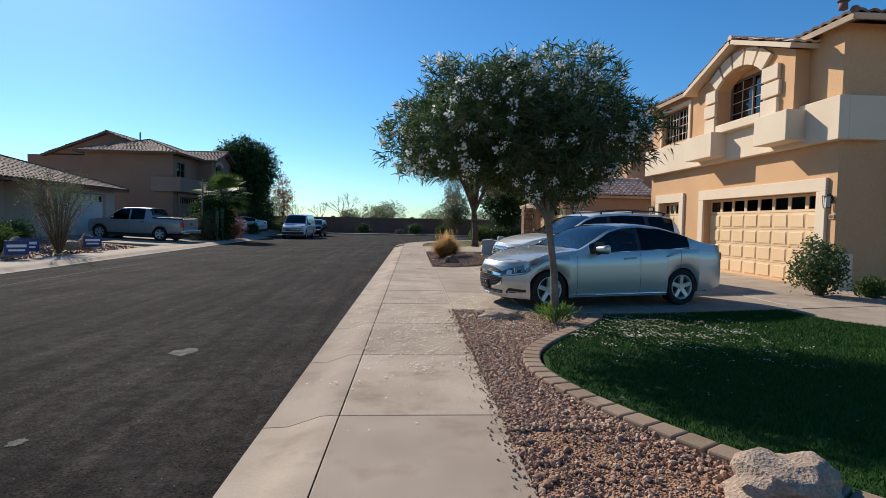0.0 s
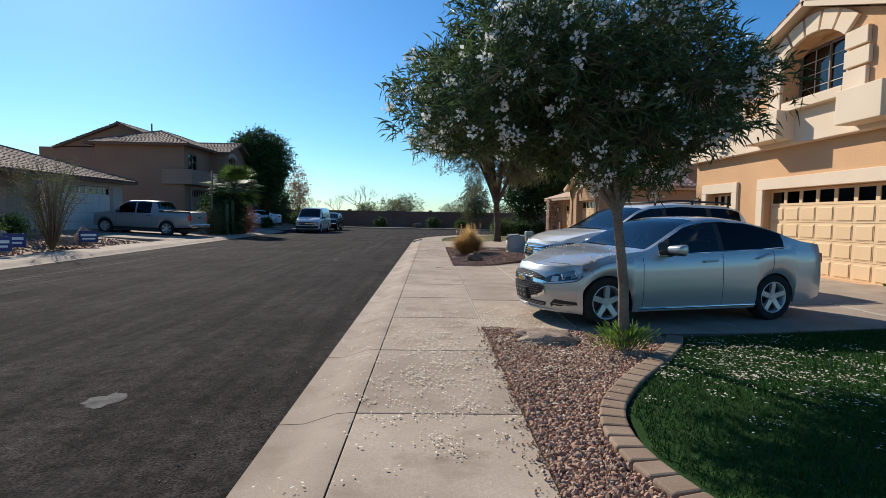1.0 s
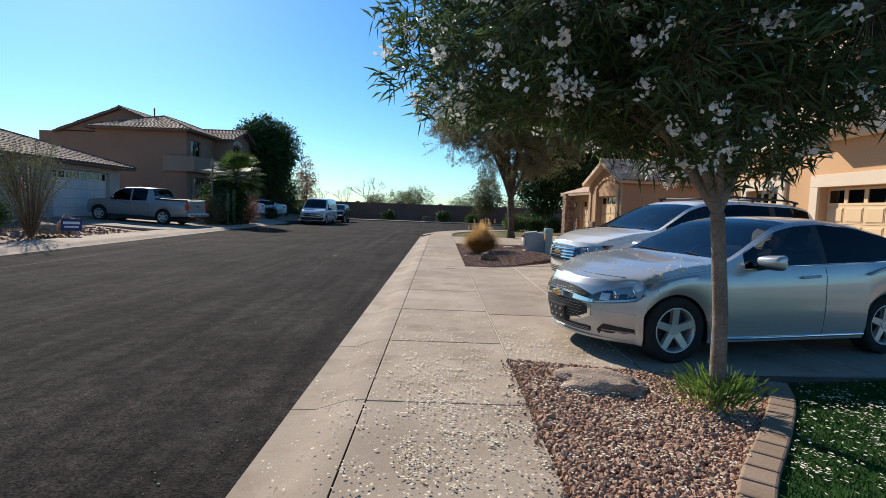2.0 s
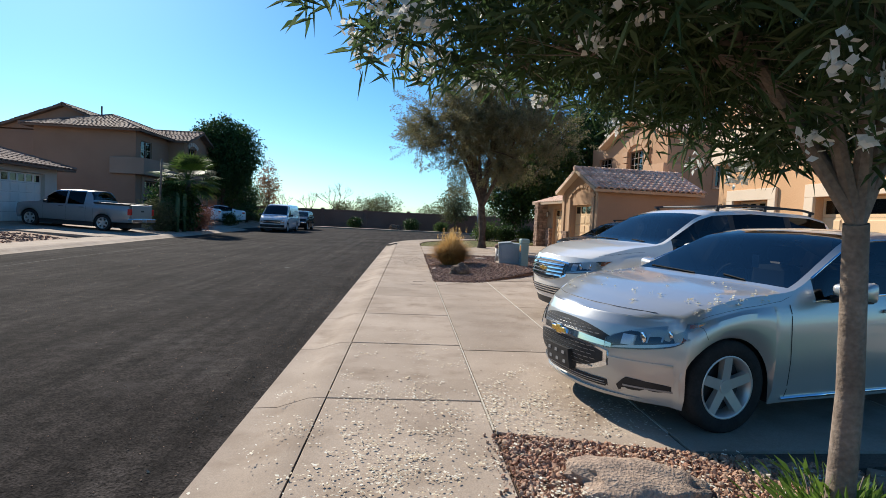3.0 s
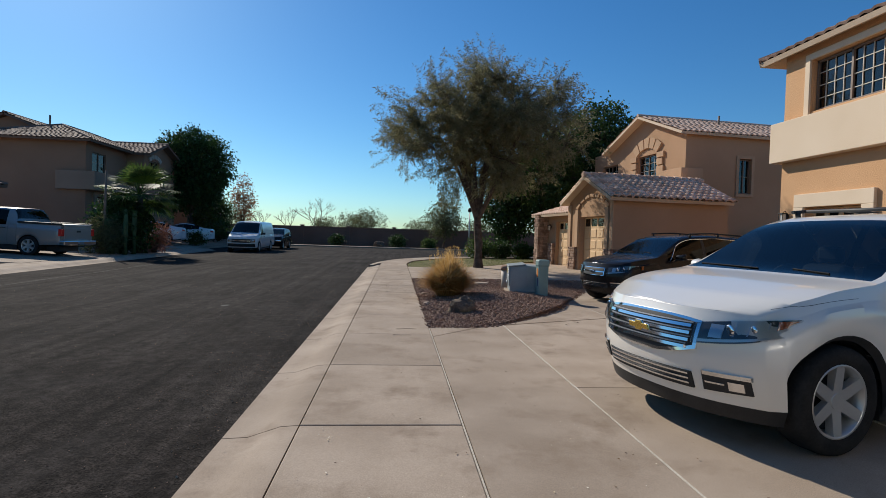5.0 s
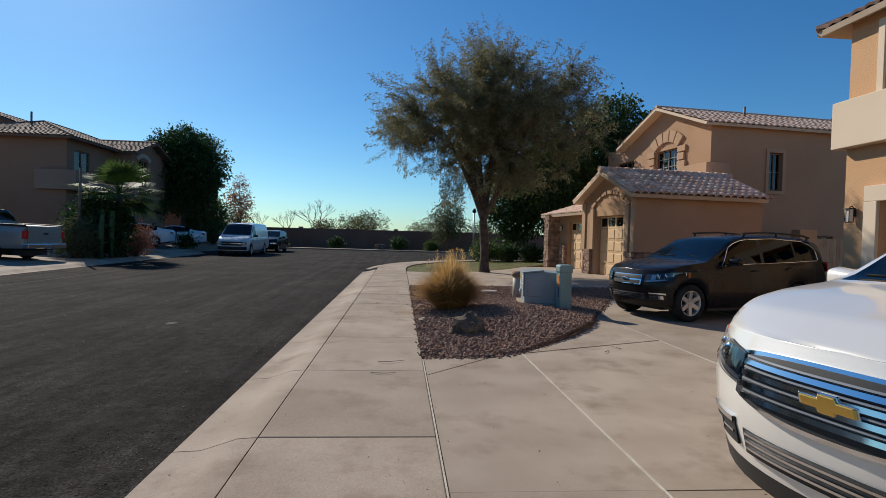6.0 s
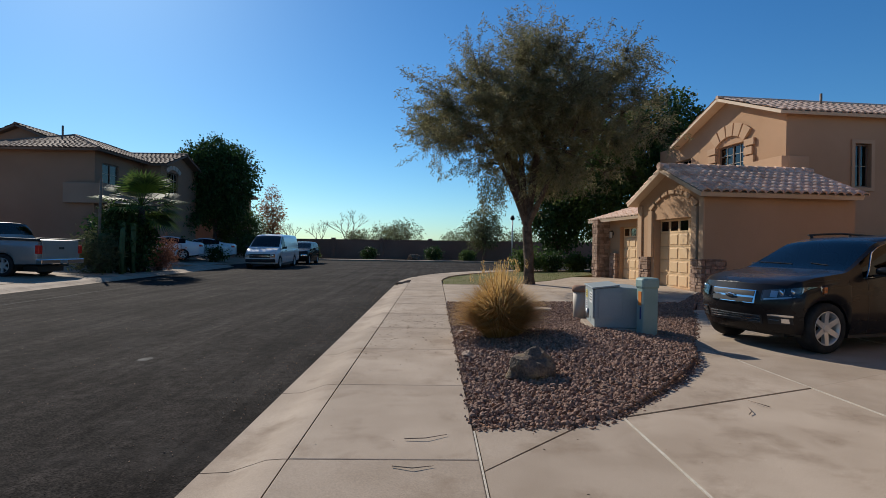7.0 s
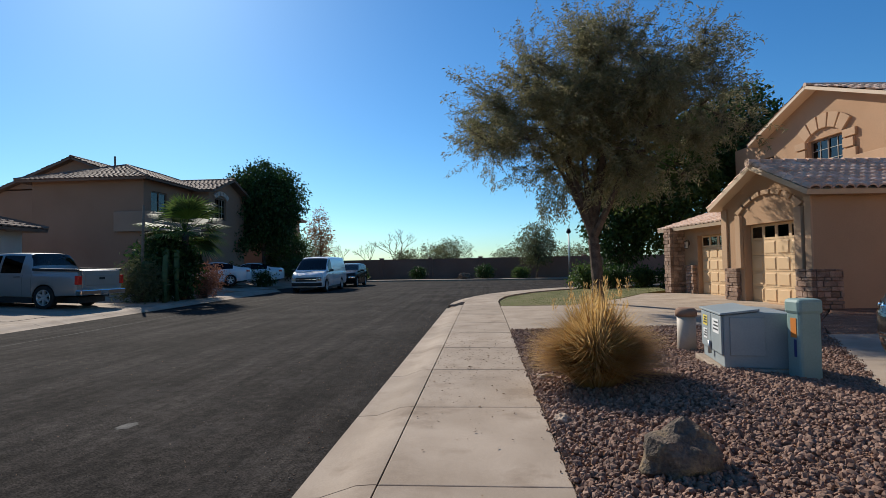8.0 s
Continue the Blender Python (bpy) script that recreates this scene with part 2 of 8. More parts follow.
bm = bmesh.new()
XS = [-2500, -400, -120, -60, -40, -30, -24, -20, -17, -14, -12.6, -12.4, -6, 0, 3, 6, 12, 30, 80, 400, 2500]
YS = [-2500, -200, -30, 0, 10, 20, 30, 40, 60, 90, 150, 400, 2500]
sheet(bm, XS, YS, lambda x, y: ground_z(x, y) - 0.16)
tagged(part("ground", bm, DIRT), "dry brown desert soil of the lots", "ground", kind="structure")

# the street bends to the right in front of the long wall
BEND = [(-1.0, 33.5), (-0.92, 35), (-0.6, 37), (0.1, 39), (1.2, 41), (3, 43.2), (5.5, 45.2), (9, 46.6), (14, 47.3), (60, 48.5)]
bm = bmesh.new()
RO = [(-1.0, -40)] + BEND + [(60, 60), (8, 60.5), (-10, 62), (-24, 62), (-24, 56)] + [(left_kerb(y), y) for y in (54, 50, 46, 38, 28, 18, 8)] + [(-10.15, -40)]
bm.faces.new([bm.verts.new((x, y, -0.1)) for x, y in RO])
bmesh.ops.triangulate(bm, faces=bm.faces[:])
tagged(part("road", bm, ASPHALT), "worn dark grey asphalt street with pale patches", "road", kind="structure")

# long paving seam, patches, pebbles and specks on the asphalt
ASPHALT_SEAM = weathered("asphalt seam", (0.022, 0.021, 0.021), (0.035, 0.033, 0.032), 0.85, 3, 60, 0.5, 0.006, 0.4)
PATCH = weathered("pale asphalt patch", (0.10, 0.095, 0.088), (0.045, 0.042, 0.04), 0.9, 7, 70, 0.5, 0.006, 0.5)
bm = bmesh.new()
vs = []
for i in range(60):
    y = -5 + i * 0.95
    x = -8.1 - 0.035 * (y + 5) + 0.05 * noise.noise(Vector((y * 0.7, 1, 0)))
    w = 0.022 + 0.012 * noise.noise(Vector((y, 5, 0)))
    vs.append((bm.verts.new((x - w, y, -0.0965)), bm.verts.new((x + w, y, -0.0965))))
for a, b in zip(vs, vs[1:]):
    bm.faces.new((a[0], a[1], b[1], b[0]))
tagged(part("road_seam", bm, ASPHALT_SEAM), "thin dark tar seam along the asphalt", "seam", kind="structure")
rnd = random.Random(5)
for px, py, r in ((-2.5, 6.05, 0.13), (-2.55, 3.6, 0.05), (-3.1, 19.5, 0.08)):
    bm = bmesh.new()
    ring = []
    for k in range(18):
        a = k * math.pi / 9
        rr = r * (0.75 + 0.5 * rnd.random())
        ring.append(bm.verts.new((px + rr * math.cos(a), py + 1.3 * rr * math.sin(a), -0.0968)))
    bm.faces.new(ring)
    tagged(part("asphalt_patch", bm, PATCH), "pale worn patch in the asphalt", "patch", kind="structure")

# ---- kerbs: rolled concrete, in lengths with open joints ----
KERB = [(-0.54, -0.16), (-0.54, -0.094), (-0.36, -0.085), (-0.24, -0.045), (-0.13, -0.008), (-0.03, 0.0), (0.0, 0.0), (0.0, -0.16)]


def kerb_piece(pa, pb, side=1.0, ang_a=None, ang_b=None, rise=0.0):
    """One length of kerb whose back edge runs from pa to pb; the gutter lies to its left when side is 1."""
    bm = bmesh.new()
    rows = []
    for (x, y), ang in ((pa, ang_a), (pb, ang_b)):
        rows.append([bm.verts.new((x + u * math.cos(ang) * side, y + u * math.sin(ang) * side, v + (rise * (u + 0.54) if v > -0.15 else 0))) for u, v in KERB])
    n = len(KERB)
    fs = []
    for i in range(n):
        fs.append(bm.faces.new((rows[0][i], rows[1][i], rows[1][(i + 1) % n], rows[0][(i + 1) % n])))
    fs += [bm.faces.new(rows[0]), bm.faces.new(rows[1][::-1])]
    bmesh.ops.recalc_face_normals(bm, faces=fs)
    return part("kerb_stone", bm, CONCRETE, kerb_root, smooth=50)


kerb_root = thing("kerb", pose(0, 0, 0), "rolled pale concrete kerb and gutter", "kerb", kind="structure")
JOINTS = [0.25 + 1.78 * i - 5.34 for i in range(23)]
for a, b in zip(JOINTS, JOINTS[1:]):
    if b < 34:
        kerb_piece((-0.46, a + 0.006), (-0.46, b - 0.006), 1, 0, 0)
BACK = [(x + 0.54 * math.cos(an), y + 0.54 * math.sin(an), an) for (x, y), an in zip(BEND, (0, -0.1, -0.28, -0.45, -0.6, -0.78, -1.0, -1.3, -1.48, -1.54))]
BACK[0] = (-0.46, 33.77, 0.0)
for (xa, ya, aa), (xb, yb, ab) in zip(BACK, BACK[1:]):
    kerb_piece((xa, ya), (xb, yb), 1, aa, ab)
ys = [-6 + 2.6 * i for i in range(21)]
for a, b in zip(ys, ys[1:]):
    kerb_piece((left_kerb(a) - 0.54, a + 0.006), (left_kerb(b) - 0.54, b - 0.006), -1, 0, 0)

# ---- pavement slabs ----
bm = bmesh.new()
slab(bm, [(-0.47, -6), (0.75, -6), (0.75, 33.5), (-0.47, 33.5)], 2, -0.15, -0.02)
tagged(part("pavement", bm, JOINT), "dark dirt in the joints under the pavement slabs", "pavement", kind="structure")
pave = thing("pavement_slabs", pose(0, 0, 0), "pale tan concrete pavement slabs with open joints", "pavement", kind="structure")
for a, b in zip(JOINTS, JOINTS[1:]):
    if b < 34.5:
        bm = bmesh.new()
        dz = 0.004 * math.sin(a * 3.1)
        box(bm, -0.452, a + 0.006, -0.1, 0.735, b - 0.006, dz, 0.008)
        part("concrete_slab", bm, CONCRETE, pave)
# pavement on round the bend, in wedges
for (xa, ya, aa), (xb, yb, ab) in zip(BACK, BACK[1:]):
    bm = bmesh.new()
    slab(bm, [(xa + 0.01, ya + 0.01), (xb + 0.01, yb - 0.01), (xb + 1.2 * math.cos(ab), yb + 1.2 * math.sin(ab)), (xa + 1.2 * math.cos(aa), ya + 1.2 * math.sin(aa))], 2, -0.1, 0.0)
    part("concrete_slab", bm, CONCRETE, pave)

# ---- the shared driveway of the first house ----
BED2 = [(0.75, 16.85), (1.5, 16.9), (1.95, 17.2), (2.45, 17.7), (3.0, 18.35), (3.55, 19.15), (4.1, 20.4), (4.95, 22.0), (6.0, 24.2), (7.2, 26.4), (8.7, 28.6), (8.7, 29.3), (6.6, 26.1), (4.0, 26.0), (0.75, 25.6)]
bm = bmesh.new()
slab(bm, [(0.745, 8.55), (2.7, 8.1), (6.4, 8.7), (10.2, 9.6), (10.2, 24.6), (6.2, 24.6), (4.06, 19.3), (1.62, 16.85), (0.745, 16.85)], 2, -0.14, -0.012)
tagged(part("driveway", bm, JOINT), "dirt bed under the driveway slabs", "driveway", kind="structure")
drive = thing("driveway_slabs", pose(0, 0, 0), "sunlit tan concrete driveway slabs with pale strips", "driveway", kind="structure")
# slabs cut by the slanting joint and by the edge of the far bed
APRON = {(0, 2): [(0.758, 13.706), (1.935, 13.706), (1.935, 17.11), (1.64, 17.0), (0.758, 16.1)],
    (1, 2): [(1.961, 13.706), (4.12, 13.706), (4.12, 18.04), (1.961, 17.12)],
    (2, 2): [(4.146, 13.706), (6.98, 13.706), (6.98, 19.45), (4.146, 18.07)],
    (1, 3): [(2.0, 17.155), (4.12, 18.06), (4.12, 20.36), (3.57, 19.12), (3.02, 18.32), (2.47, 17.67)],
    (2, 3): [(4.146, 18.085), (6.98, 19.465), (6.98, 20.59), (4.2, 20.59), (4.146, 20.42)],
    (2, 4): [(4.22, 20.61), (6.98, 20.61), (6.98, 24.59), (6.2, 24.59), (4.97, 22.0)],
    (0, 3): None, (0, 4): None, (1, 4): None}
XD, YD = [0.752, 1.955, 4.14, 7.0, 10.18], [8.55, 10.72, 13.7, 16.85, 20.6, 24.6]
for i in range(4):
    for j in range(5):
        x0, x1, y0, y1 = XD[i], XD[i + 1], YD[j], YD[j + 1]
        o = [(x0 + 0.006, y0 + 0.006), (x1 - 0.02, y0 + 0.006), (x1 - 0.02, y1 - 0.006), (x0 + 0.006, y1 - 0.006)]
        if j == 0:
            o[1] = (o[1][0], max(8.1, min(9.6, 8.1 + (x1 - 2.7) * 0.2)) if i else 8.3)
            o[0] = (o[0][0], o[0][1] if i == 0 else max(8.1, 8.1 + (x0 - 2.7) * 0.2) if i > 1 else 8.3)
        o = APRON.get((i, j), o)
        if not o:
            continue
        bm = bmesh.new()
        slab(bm, o, 2, -0.1, 0.004 * math.sin(i * 2.3 + j * 1.7) + 0.002)
        part("concrete_slab", bm, CONCRETE, drive)
bm = bmesh.new()
slab(bm, [(0.758, 16.115), (1.49, 16.87), (0.758, 16.84)], 2, -0.1, 0.003)
part("concrete_slab", bm, CONCRETE, drive)
for x in XD[1:4]:
    bm = bmesh.new()
    box(bm, x - 0.016, 8.6 if x < 2 else 8.4 + 0.18 * (x - 2), -0.08, x - 0.002, 17.1 if x < 2 else 19.3 if x < 5 else 24.5, 0.007)
    part("joint_strip", bm, SEAM, drive)
bm = bmesh.new()
box(bm, 0.738, 8.6, -0.08, 0.75, 16.8, -0.002)
part("joint_strip", bm, SEAM, drive)

# ---- second driveway, in front of the tan house ----
drive2 = thing("far_driveway", pose(0, 0, 0), "pale concrete driveway of the tan house", "driveway", kind="structure")
for o in ([(0.75, 25.62), (4.0, 26.02), (4.0, 31.6), (0.75, 31.6)], [(4.02, 26.02), (6.6, 26.12), (8.75, 29.35), (8.75, 31.6), (4.02, 31.6)], [(3.0, 31.62), (9.6, 31.62), (9.6, 37.2), (6.8, 37.2), (5.2, 34.4)]):
    bm = bmesh.new()
    slab(bm, o, 2, -0.1, 0.004)
    part("concrete_slab", bm, CONCRETE, drive2)

# walkway from the driveway to the first house's porch
bm = bmesh.new()
slab(bm, [(6.5, 8.72), (10.2, 9.55), (10.4, 8.0), (9.5, 7.2), (7.0, 7.2), (6.6, 7.7)], 2, -0.1, 0.012)
tagged(part("garden_path", bm, CONCRETE), "pale concrete path beside the lawn", "path", kind="structure")

# ---- planting beds ----
EDGE = [(4.2, 1.0), (2.9, 1.9), (2.2, 2.75), (1.75, 3.5), (1.42, 4.25), (1.27, 4.95), (1.38, 5.6), (1.75, 6.25), (2.25, 6.9), (2.72, 7.55), (2.95, 8.0)]
BED1 = [(0.75, -4), (6, -4)] + EDGE + [(2.7, 8.08), (0.76, 8.5)]
flat("gravel_bed", BED1, 0.0, GRAVEL_BASE, "brown soil under pink gravel", "bed")
flat("gravel_bed_far", BED2, 0.0, GRAVEL_BASE, "brown soil under dark gravel", "bed")
LAWN = [(x + 0.1, y) for x, y in EDGE] + [(6.45, 8.68), (6.55, 7.7), (6.95, 7.15), (9.5, 7.15), (9.6, 1.0)]
flat("lawn", LAWN, 0.015, TURF_BASE, "dark green turf backing", "lawn")
LAWNB = [(0.8, 31.65), (2.95, 31.65), (5.1, 34.4), (6.8, 37.3), (8.5, 39.5), (9.0, 42), (6.5, 42.2), (4.0, 40.6), (2.4, 38.6), (1.2, 36), (0.8, 33.8)]
flat("lawn_far", LAWNB, 0.01, LAWN_BASE, "backing soil of a patchy lawn", "lawn")


def spline(pts, n):
    """Points along a smooth curve through pts."""
    out = []
    P = [Vector((*p, 0)) for p in pts]
    P = [2 * P[0] - P[1]] + P + [2 * P[-1] - P[-2]]
    for i in range(1, len(P) - 2):
        a, b, c, d = P[i - 1:i + 3]
        for k in range(n):
            t = k / n
            out.append(0.5 * ((2 * b) + (c - a) * t + (2 * a - 5 * b + 4 * c - d) * t * t + (3 * b - a - 3 * c + d) * t ** 3))
    return out + [P[-2]]


edging = thing("lawn_edging", pose(0, 0, 0), "curved tan concrete lawn edging in short blocks", "edging", kind="structure")
C = spline(EDGE, 4)
for a, b in zip(C, C[1:]):
    d = (b - a).normalized()
    n = Vector((d.y, -d.x, 0)) * 0.09
    a2, b2 = a + d * 0.006, b - d * 0.006
    bm = bmesh.new()
    slab(bm, [(a2 - n)[:2], (b2 - n)[:2], (b2 + n)[:2], (a2 + n)[:2]], 2, -0.05, 0.05, 0.016)
    part("edging_block", bm, EDGING, edging)


# ---- loose cover: stones, blades and petals ----
def scatter_mesh(name, base_v, base_f, pos, scale, mat, label, category, rs, tilt=True, zstretch=1.0):
    """Many small copies of one shape in one mesh, each turned and sized on its own."""
    n = len(pos)
    q = rs.normal(size=(n, 4)) if tilt else np.c_[np.cos(rs.rand(n) * 3.14), np.zeros((n, 2)), np.sin(rs.rand(n) * 3.14)]
    q /= np.linalg.norm(q, axis=1, keepdims=True)
    w, x, y, z = q.T
    R = np.stack([1 - 2 * (y * y + z * z), 2 * (x * y - w * z), 2 * (x * z + w * y), 2 * (x * y + w * z), 1 - 2 * (x * x + z * z), 2 * (y * z - w * x), 2 * (x * z - w * y), 2 * (y * z + w * x), 1 - 2 * (x * x + y * y)], -1).reshape(n, 3, 3)
    v = (base_v[None] + 0.0) * (scale[:, None, :])
    v = np.einsum("nij,nkj->nki", R, v)
    v[:, :, 2] *= zstretch
    v = v + pos[:, None, :]
    k = len(base_v)
    f = (np.array(base_f)[None] + (np.arange(n) * k)[:, None, None]).reshape(-1, len(base_f[0]))
    me = bpy.data.meshes.new(name)
    me.from_pydata(v.reshape(-1, 3).tolist(), [], f.tolist())
    me.materials.append(mat)
    return tagged(new(name, me), label, category, kind="stuff")


def ico():
    bm = bmesh.new()
    bmesh.ops.create_icosphere(bm, subdivisions=1, radius=1)
    v = np.array([x.co[:] for x in bm.verts])
    f = [[x.index for x in fa.verts] for fa in bm.faces]
    bm.free()
    v = v * (1 + 0.25 * np.random.RandomState(4).randn(len(v), 1))
    return v, f


ICO_V, ICO_F = ico()


def fill(poly, n, rs, dens=None):
    """n random places inside an outline."""
    P = np.array(poly)
    lo, hi = P.min(0), P.max(0)
    out = []
    while len(out) < n:
        for x, y in lo + rs.rand(2000, 2) * (hi - lo):
            if inside(x, y, poly) and (dens is None or rs.rand() < dens(x, y)):
                out.append((x, y))
    return np.array(out[:n])


def gravel(name, poly, n, lo, hi, mat, label, seed, dens=None, hump=None):
    rs = np.random.RandomState(seed)
    xy = fill(poly, n, rs, dens)
    s = lo + (hi - lo) * rs.rand(n, 1) ** 2
    scale = s * (0.6 + 0.8 * rs.rand(n, 3))
    z = 0.3 * s[:, 0] + rs.rand(n) * 0.012 + (np.array([hump(x, y) for x, y in xy]) if hump else 0)
    return scatter_mesh(name, ICO_V, ICO_F, np.c_[xy, z], scale, mat, label, "gravel", rs)


def hump2(x, y):
    """The far bed is mounded round the utility boxes."""
    return 0.16 * math.exp(-((x - 2.6) ** 2 / 1.6 + (y - 20.0) ** 2 / 3.5))


NEAR1 = [(0.72, 2.0), (2.6, 1.9)] + EDGE[2:] + [(2.7, 8.1), (0.78, 8.52)]
gravel("gravel", NEAR1, 29000, 0.006, 0.02, GRAVEL_A, "mixed pink and tan crushed gravel", 11, lambda x, y: 1.0 if y > 3.5 else 0.08 + 0.6 * (0.5 + 0.5 * math.sin(x * 4 + y * 2)))
gravel("gravel", BED2, 42000, 0.008, 0.026, GRAVEL_B, "dark reddish brown crushed gravel", 12, lambda x, y: 1.0 if y < 22 else 0.45, hump2)
bm = bmesh.new()
sheet(bm, np.linspace(0.9, 4.3, 18), np.linspace(17.1, 24, 26), lambda x, y: hump2(x, y) - 0.004 if inside(x, y, BED2) else -0.05)
tagged(part("gravel_mound", bm, GRAVEL_BASE), "low mound of soil under the gravel", "mound", kind="structure")
# stones strayed onto the pavement and into the gutter
rs = np.random.RandomState(3)
n = 1300
xy = np.c_[0.3 + 0.47 * rs.beta(9, 1, n), 2.0 + 6.5 * rs.rand(n)]
scatter_mesh("stray_gravel", ICO_V, ICO_F, np.c_[xy, np.full(n, 0.006)], (0.003 + 0.010 * rs.rand(n, 1) ** 2) * (0.6 + 0.8 * rs.rand(n, 3)), GRAVEL_A, "stray gravel and crumbs on the pavement", "gravel", rs)
n = 1100
rim = np.array(BED2[:9])
seg = rs.randint(0, 8, n)
way = rim[seg + 1] - rim[seg]
xy = rim[seg] + way * rs.rand(n, 1) + np.c_[way[:, 1], -way[:, 0]] / np.linalg.norm(way, axis=1)[:, None] * np.abs(rs.randn(n, 1)) * 0.04
xy = np.concatenate([xy, np.c_[0.765 - 0.025 * np.abs(rs.randn(500)), 16.9 + 8 * rs.rand(500)]])
n = len(xy)
scatter_mesh("stray_gravel", ICO_V, ICO_F, np.c_[xy, np.full(n, 0.006)], (0.004 + 0.012 * rs.rand(n, 1) ** 1.5) * (0.6 + 0.8 * rs.rand(n, 3)), GRAVEL_B, "brown gravel spilt over the edge of the bed", "gravel", rs)
n = 900
xy = np.c_[-1.06 - np.abs(rs.randn(n)) * 0.35, -1 + 32 * rs.rand(n)]
scatter_mesh("road_grit", ICO_V, ICO_F, np.c_[xy, np.full(n, -0.096)], (0.002 + 0.005 * rs.rand(n, 1)) * (0.6 + 0.8 * rs.rand(n, 3)), GRAVEL_A, "fine grit along the gutter", "grit", rs)
n = 1500
xy = np.c_[-1.1 - 8.5 * rs.rand(n), -1 + 24 * rs.rand(n)]
scatter_mesh("road_grit", ICO_V, ICO_F, np.c_[xy, np.full(n, -0.098)], (0.002 + 0.004 * rs.rand(n, 1)) * (0.6 + 0.8 * rs.rand(n, 3)), GRAVEL_A, "small pebbles strewn over the asphalt", "grit", rs)


def blades(name, poly, n, h, w, mat, label, seed, z0):
    rs = np.random.RandomState(seed)
    xy = fill(poly, n, rs)
    a = rs.rand(n) * 6.283
    lean = 0.5 * h * rs.randn(n, 2)
    hh = h * (0.6 + 0.7 * rs.rand(n))
    d = np.c_[np.cos(a), np.sin(a)] * w * (0.6 + 0.8 * rs.rand(n, 1))
    v = np.stack([np.c_[xy - d, np.full(n, z0)], np.c_[xy + d, np.full(n, z0)], np.c_[xy + lean, z0 + hh]], 1)
    me = bpy.data.meshes.new(name)
    me.from_pydata(v.reshape(-1, 3).tolist(), [], np.arange(3 * n).reshape(-1, 3).tolist())
    me.materials.append(mat)
    return tagged(new(name, me), label, "grass", kind="stuff")


TURFPOLY = [(x + 0.14, y) for x, y in EDGE[1:]] + [(6.45, 8.68), (6.55, 7.7), (6.95, 7.15), (8.2, 7.15), (8.2, 1.9)]
blades("turf", TURFPOLY, 130000, 0.035, 0.004, TURF, "short dense green artificial turf", 21, 0.012)
blades("grass", LAWNB, 9000, 0.022, 0.012, LAWN2, "dry patchy green lawn grass", 22, 0.005)

# white petals under the flowering tree
PV = np.array([(-1, 0, 0), (0, -0.6, 0.25), (1, 0, 0), (0, 0.6, 0.3)], float)
PF = [[0, 1, 2], [0, 2, 3]]


def petals(n, cx, cy, sx, sy, z, seed, lo=0.007, hi=0.017, keep=None):
    rs = np.random.RandomState(seed)
    xy = np.c_[cx + sx * rs.randn(n), cy + sy * rs.randn(n)]
    # most petals lie in drifts
    heart = xy[rs.randint(0, max(2, n // 22), n)] + 0.055 * rs.randn(n, 2)
    xy = np.where(rs.rand(n, 1) < 0.65, heart, xy)
    if keep is not None:
        xy = np.array([p for p in xy if keep(*p)])
    n = len(xy)
    s = lo + (hi - lo) * rs.rand(n, 1)
    return scatter_mesh("fallen_petals", PV, PF, np.c_[xy, np.full(n, z) + 0.006 * rs.rand(n)], s * (0.7 + 0.6 * rs.rand(n, 3)), PETAL, "small white petals fallen under the tree", "petals", rs, True, 0.12)


petals(4800, 0.25, 7.4, 0.5, 1.35, 0.008, 31, 0.008, 0.017, keep=lambda x, y: -0.9 < x < 0.74)
petals(2600, 1.0, 8.75, 0.5, 0.55, 0.012, 32, keep=lambda x, y: 0.74 < x < 2.4 and y > 8.5)
petals(2200, 1.2, 7.3, 0.6, 0.75, 0.05, 33, 0.008, 0.018, keep=lambda x, y: inside(x, y, NEAR1))
petals(2200, 3.3, 6.9, 0.75, 0.7, 0.045, 34, 0.009, 0.02, keep=lambda x, y: inside(x, y, TURFPOLY))
petals(700, 3.2, 6.4, 1.5, 1.5, 0.045, 36, 0.006, 0.014, keep=lambda x, y: inside(x, y, TURFPOLY))
petals(350, 0.9, 10.8, 0.8, 1.2, 0.01, 35, 0.005, 0.011, keep=lambda x, y: -0.9 < x < 2.6)


def boulder(name, x, y, size, turn, seed, mat, label, z=0.0):
    bm = bmesh.new()
    lump(bm, (0, 0, 0), size, seed, 4, 0.42, 1.2, -0.35)
    for v in bm.verts:
        v.co.z += 0.3 * size[2]
    ob = part(name, bm, mat, None, smooth=28)
    ob.matrix_basis = pose(x, y, z, 0, 0, turn)
    return tagged(ob, label, "rock")


boulder("boulder", 2.04, 2.62, (0.31, 0.24, 0.17), 20, 2, ROCKY, "large tan boulder beside the lawn edging")
boulder("boulder", 1.4, 7.82, (0.33, 0.23, 0.105), -15, 5, ROCKY, "low tan boulder in pink gravel")
boulder("boulder", 1.45, 18.3, (0.255, 0.2, 0.215), 25, 8, ROCK_GREY, "dark pointed boulder in brown gravel", 0.02)
for i, (x, y, s) in enumerate(((2.45, 7.75, 0.07), (2.2, 8.0, 0.055), (2.75, 8.02, 0.06), (0.86, 19.3, 0.09), (0.9, 20.9, 0.1))):
    boulder("stone", x, y, (s, s * 0.8, s * 0.7), i * 40, i + 20, ROCKY, "small loose stone in the gravel")

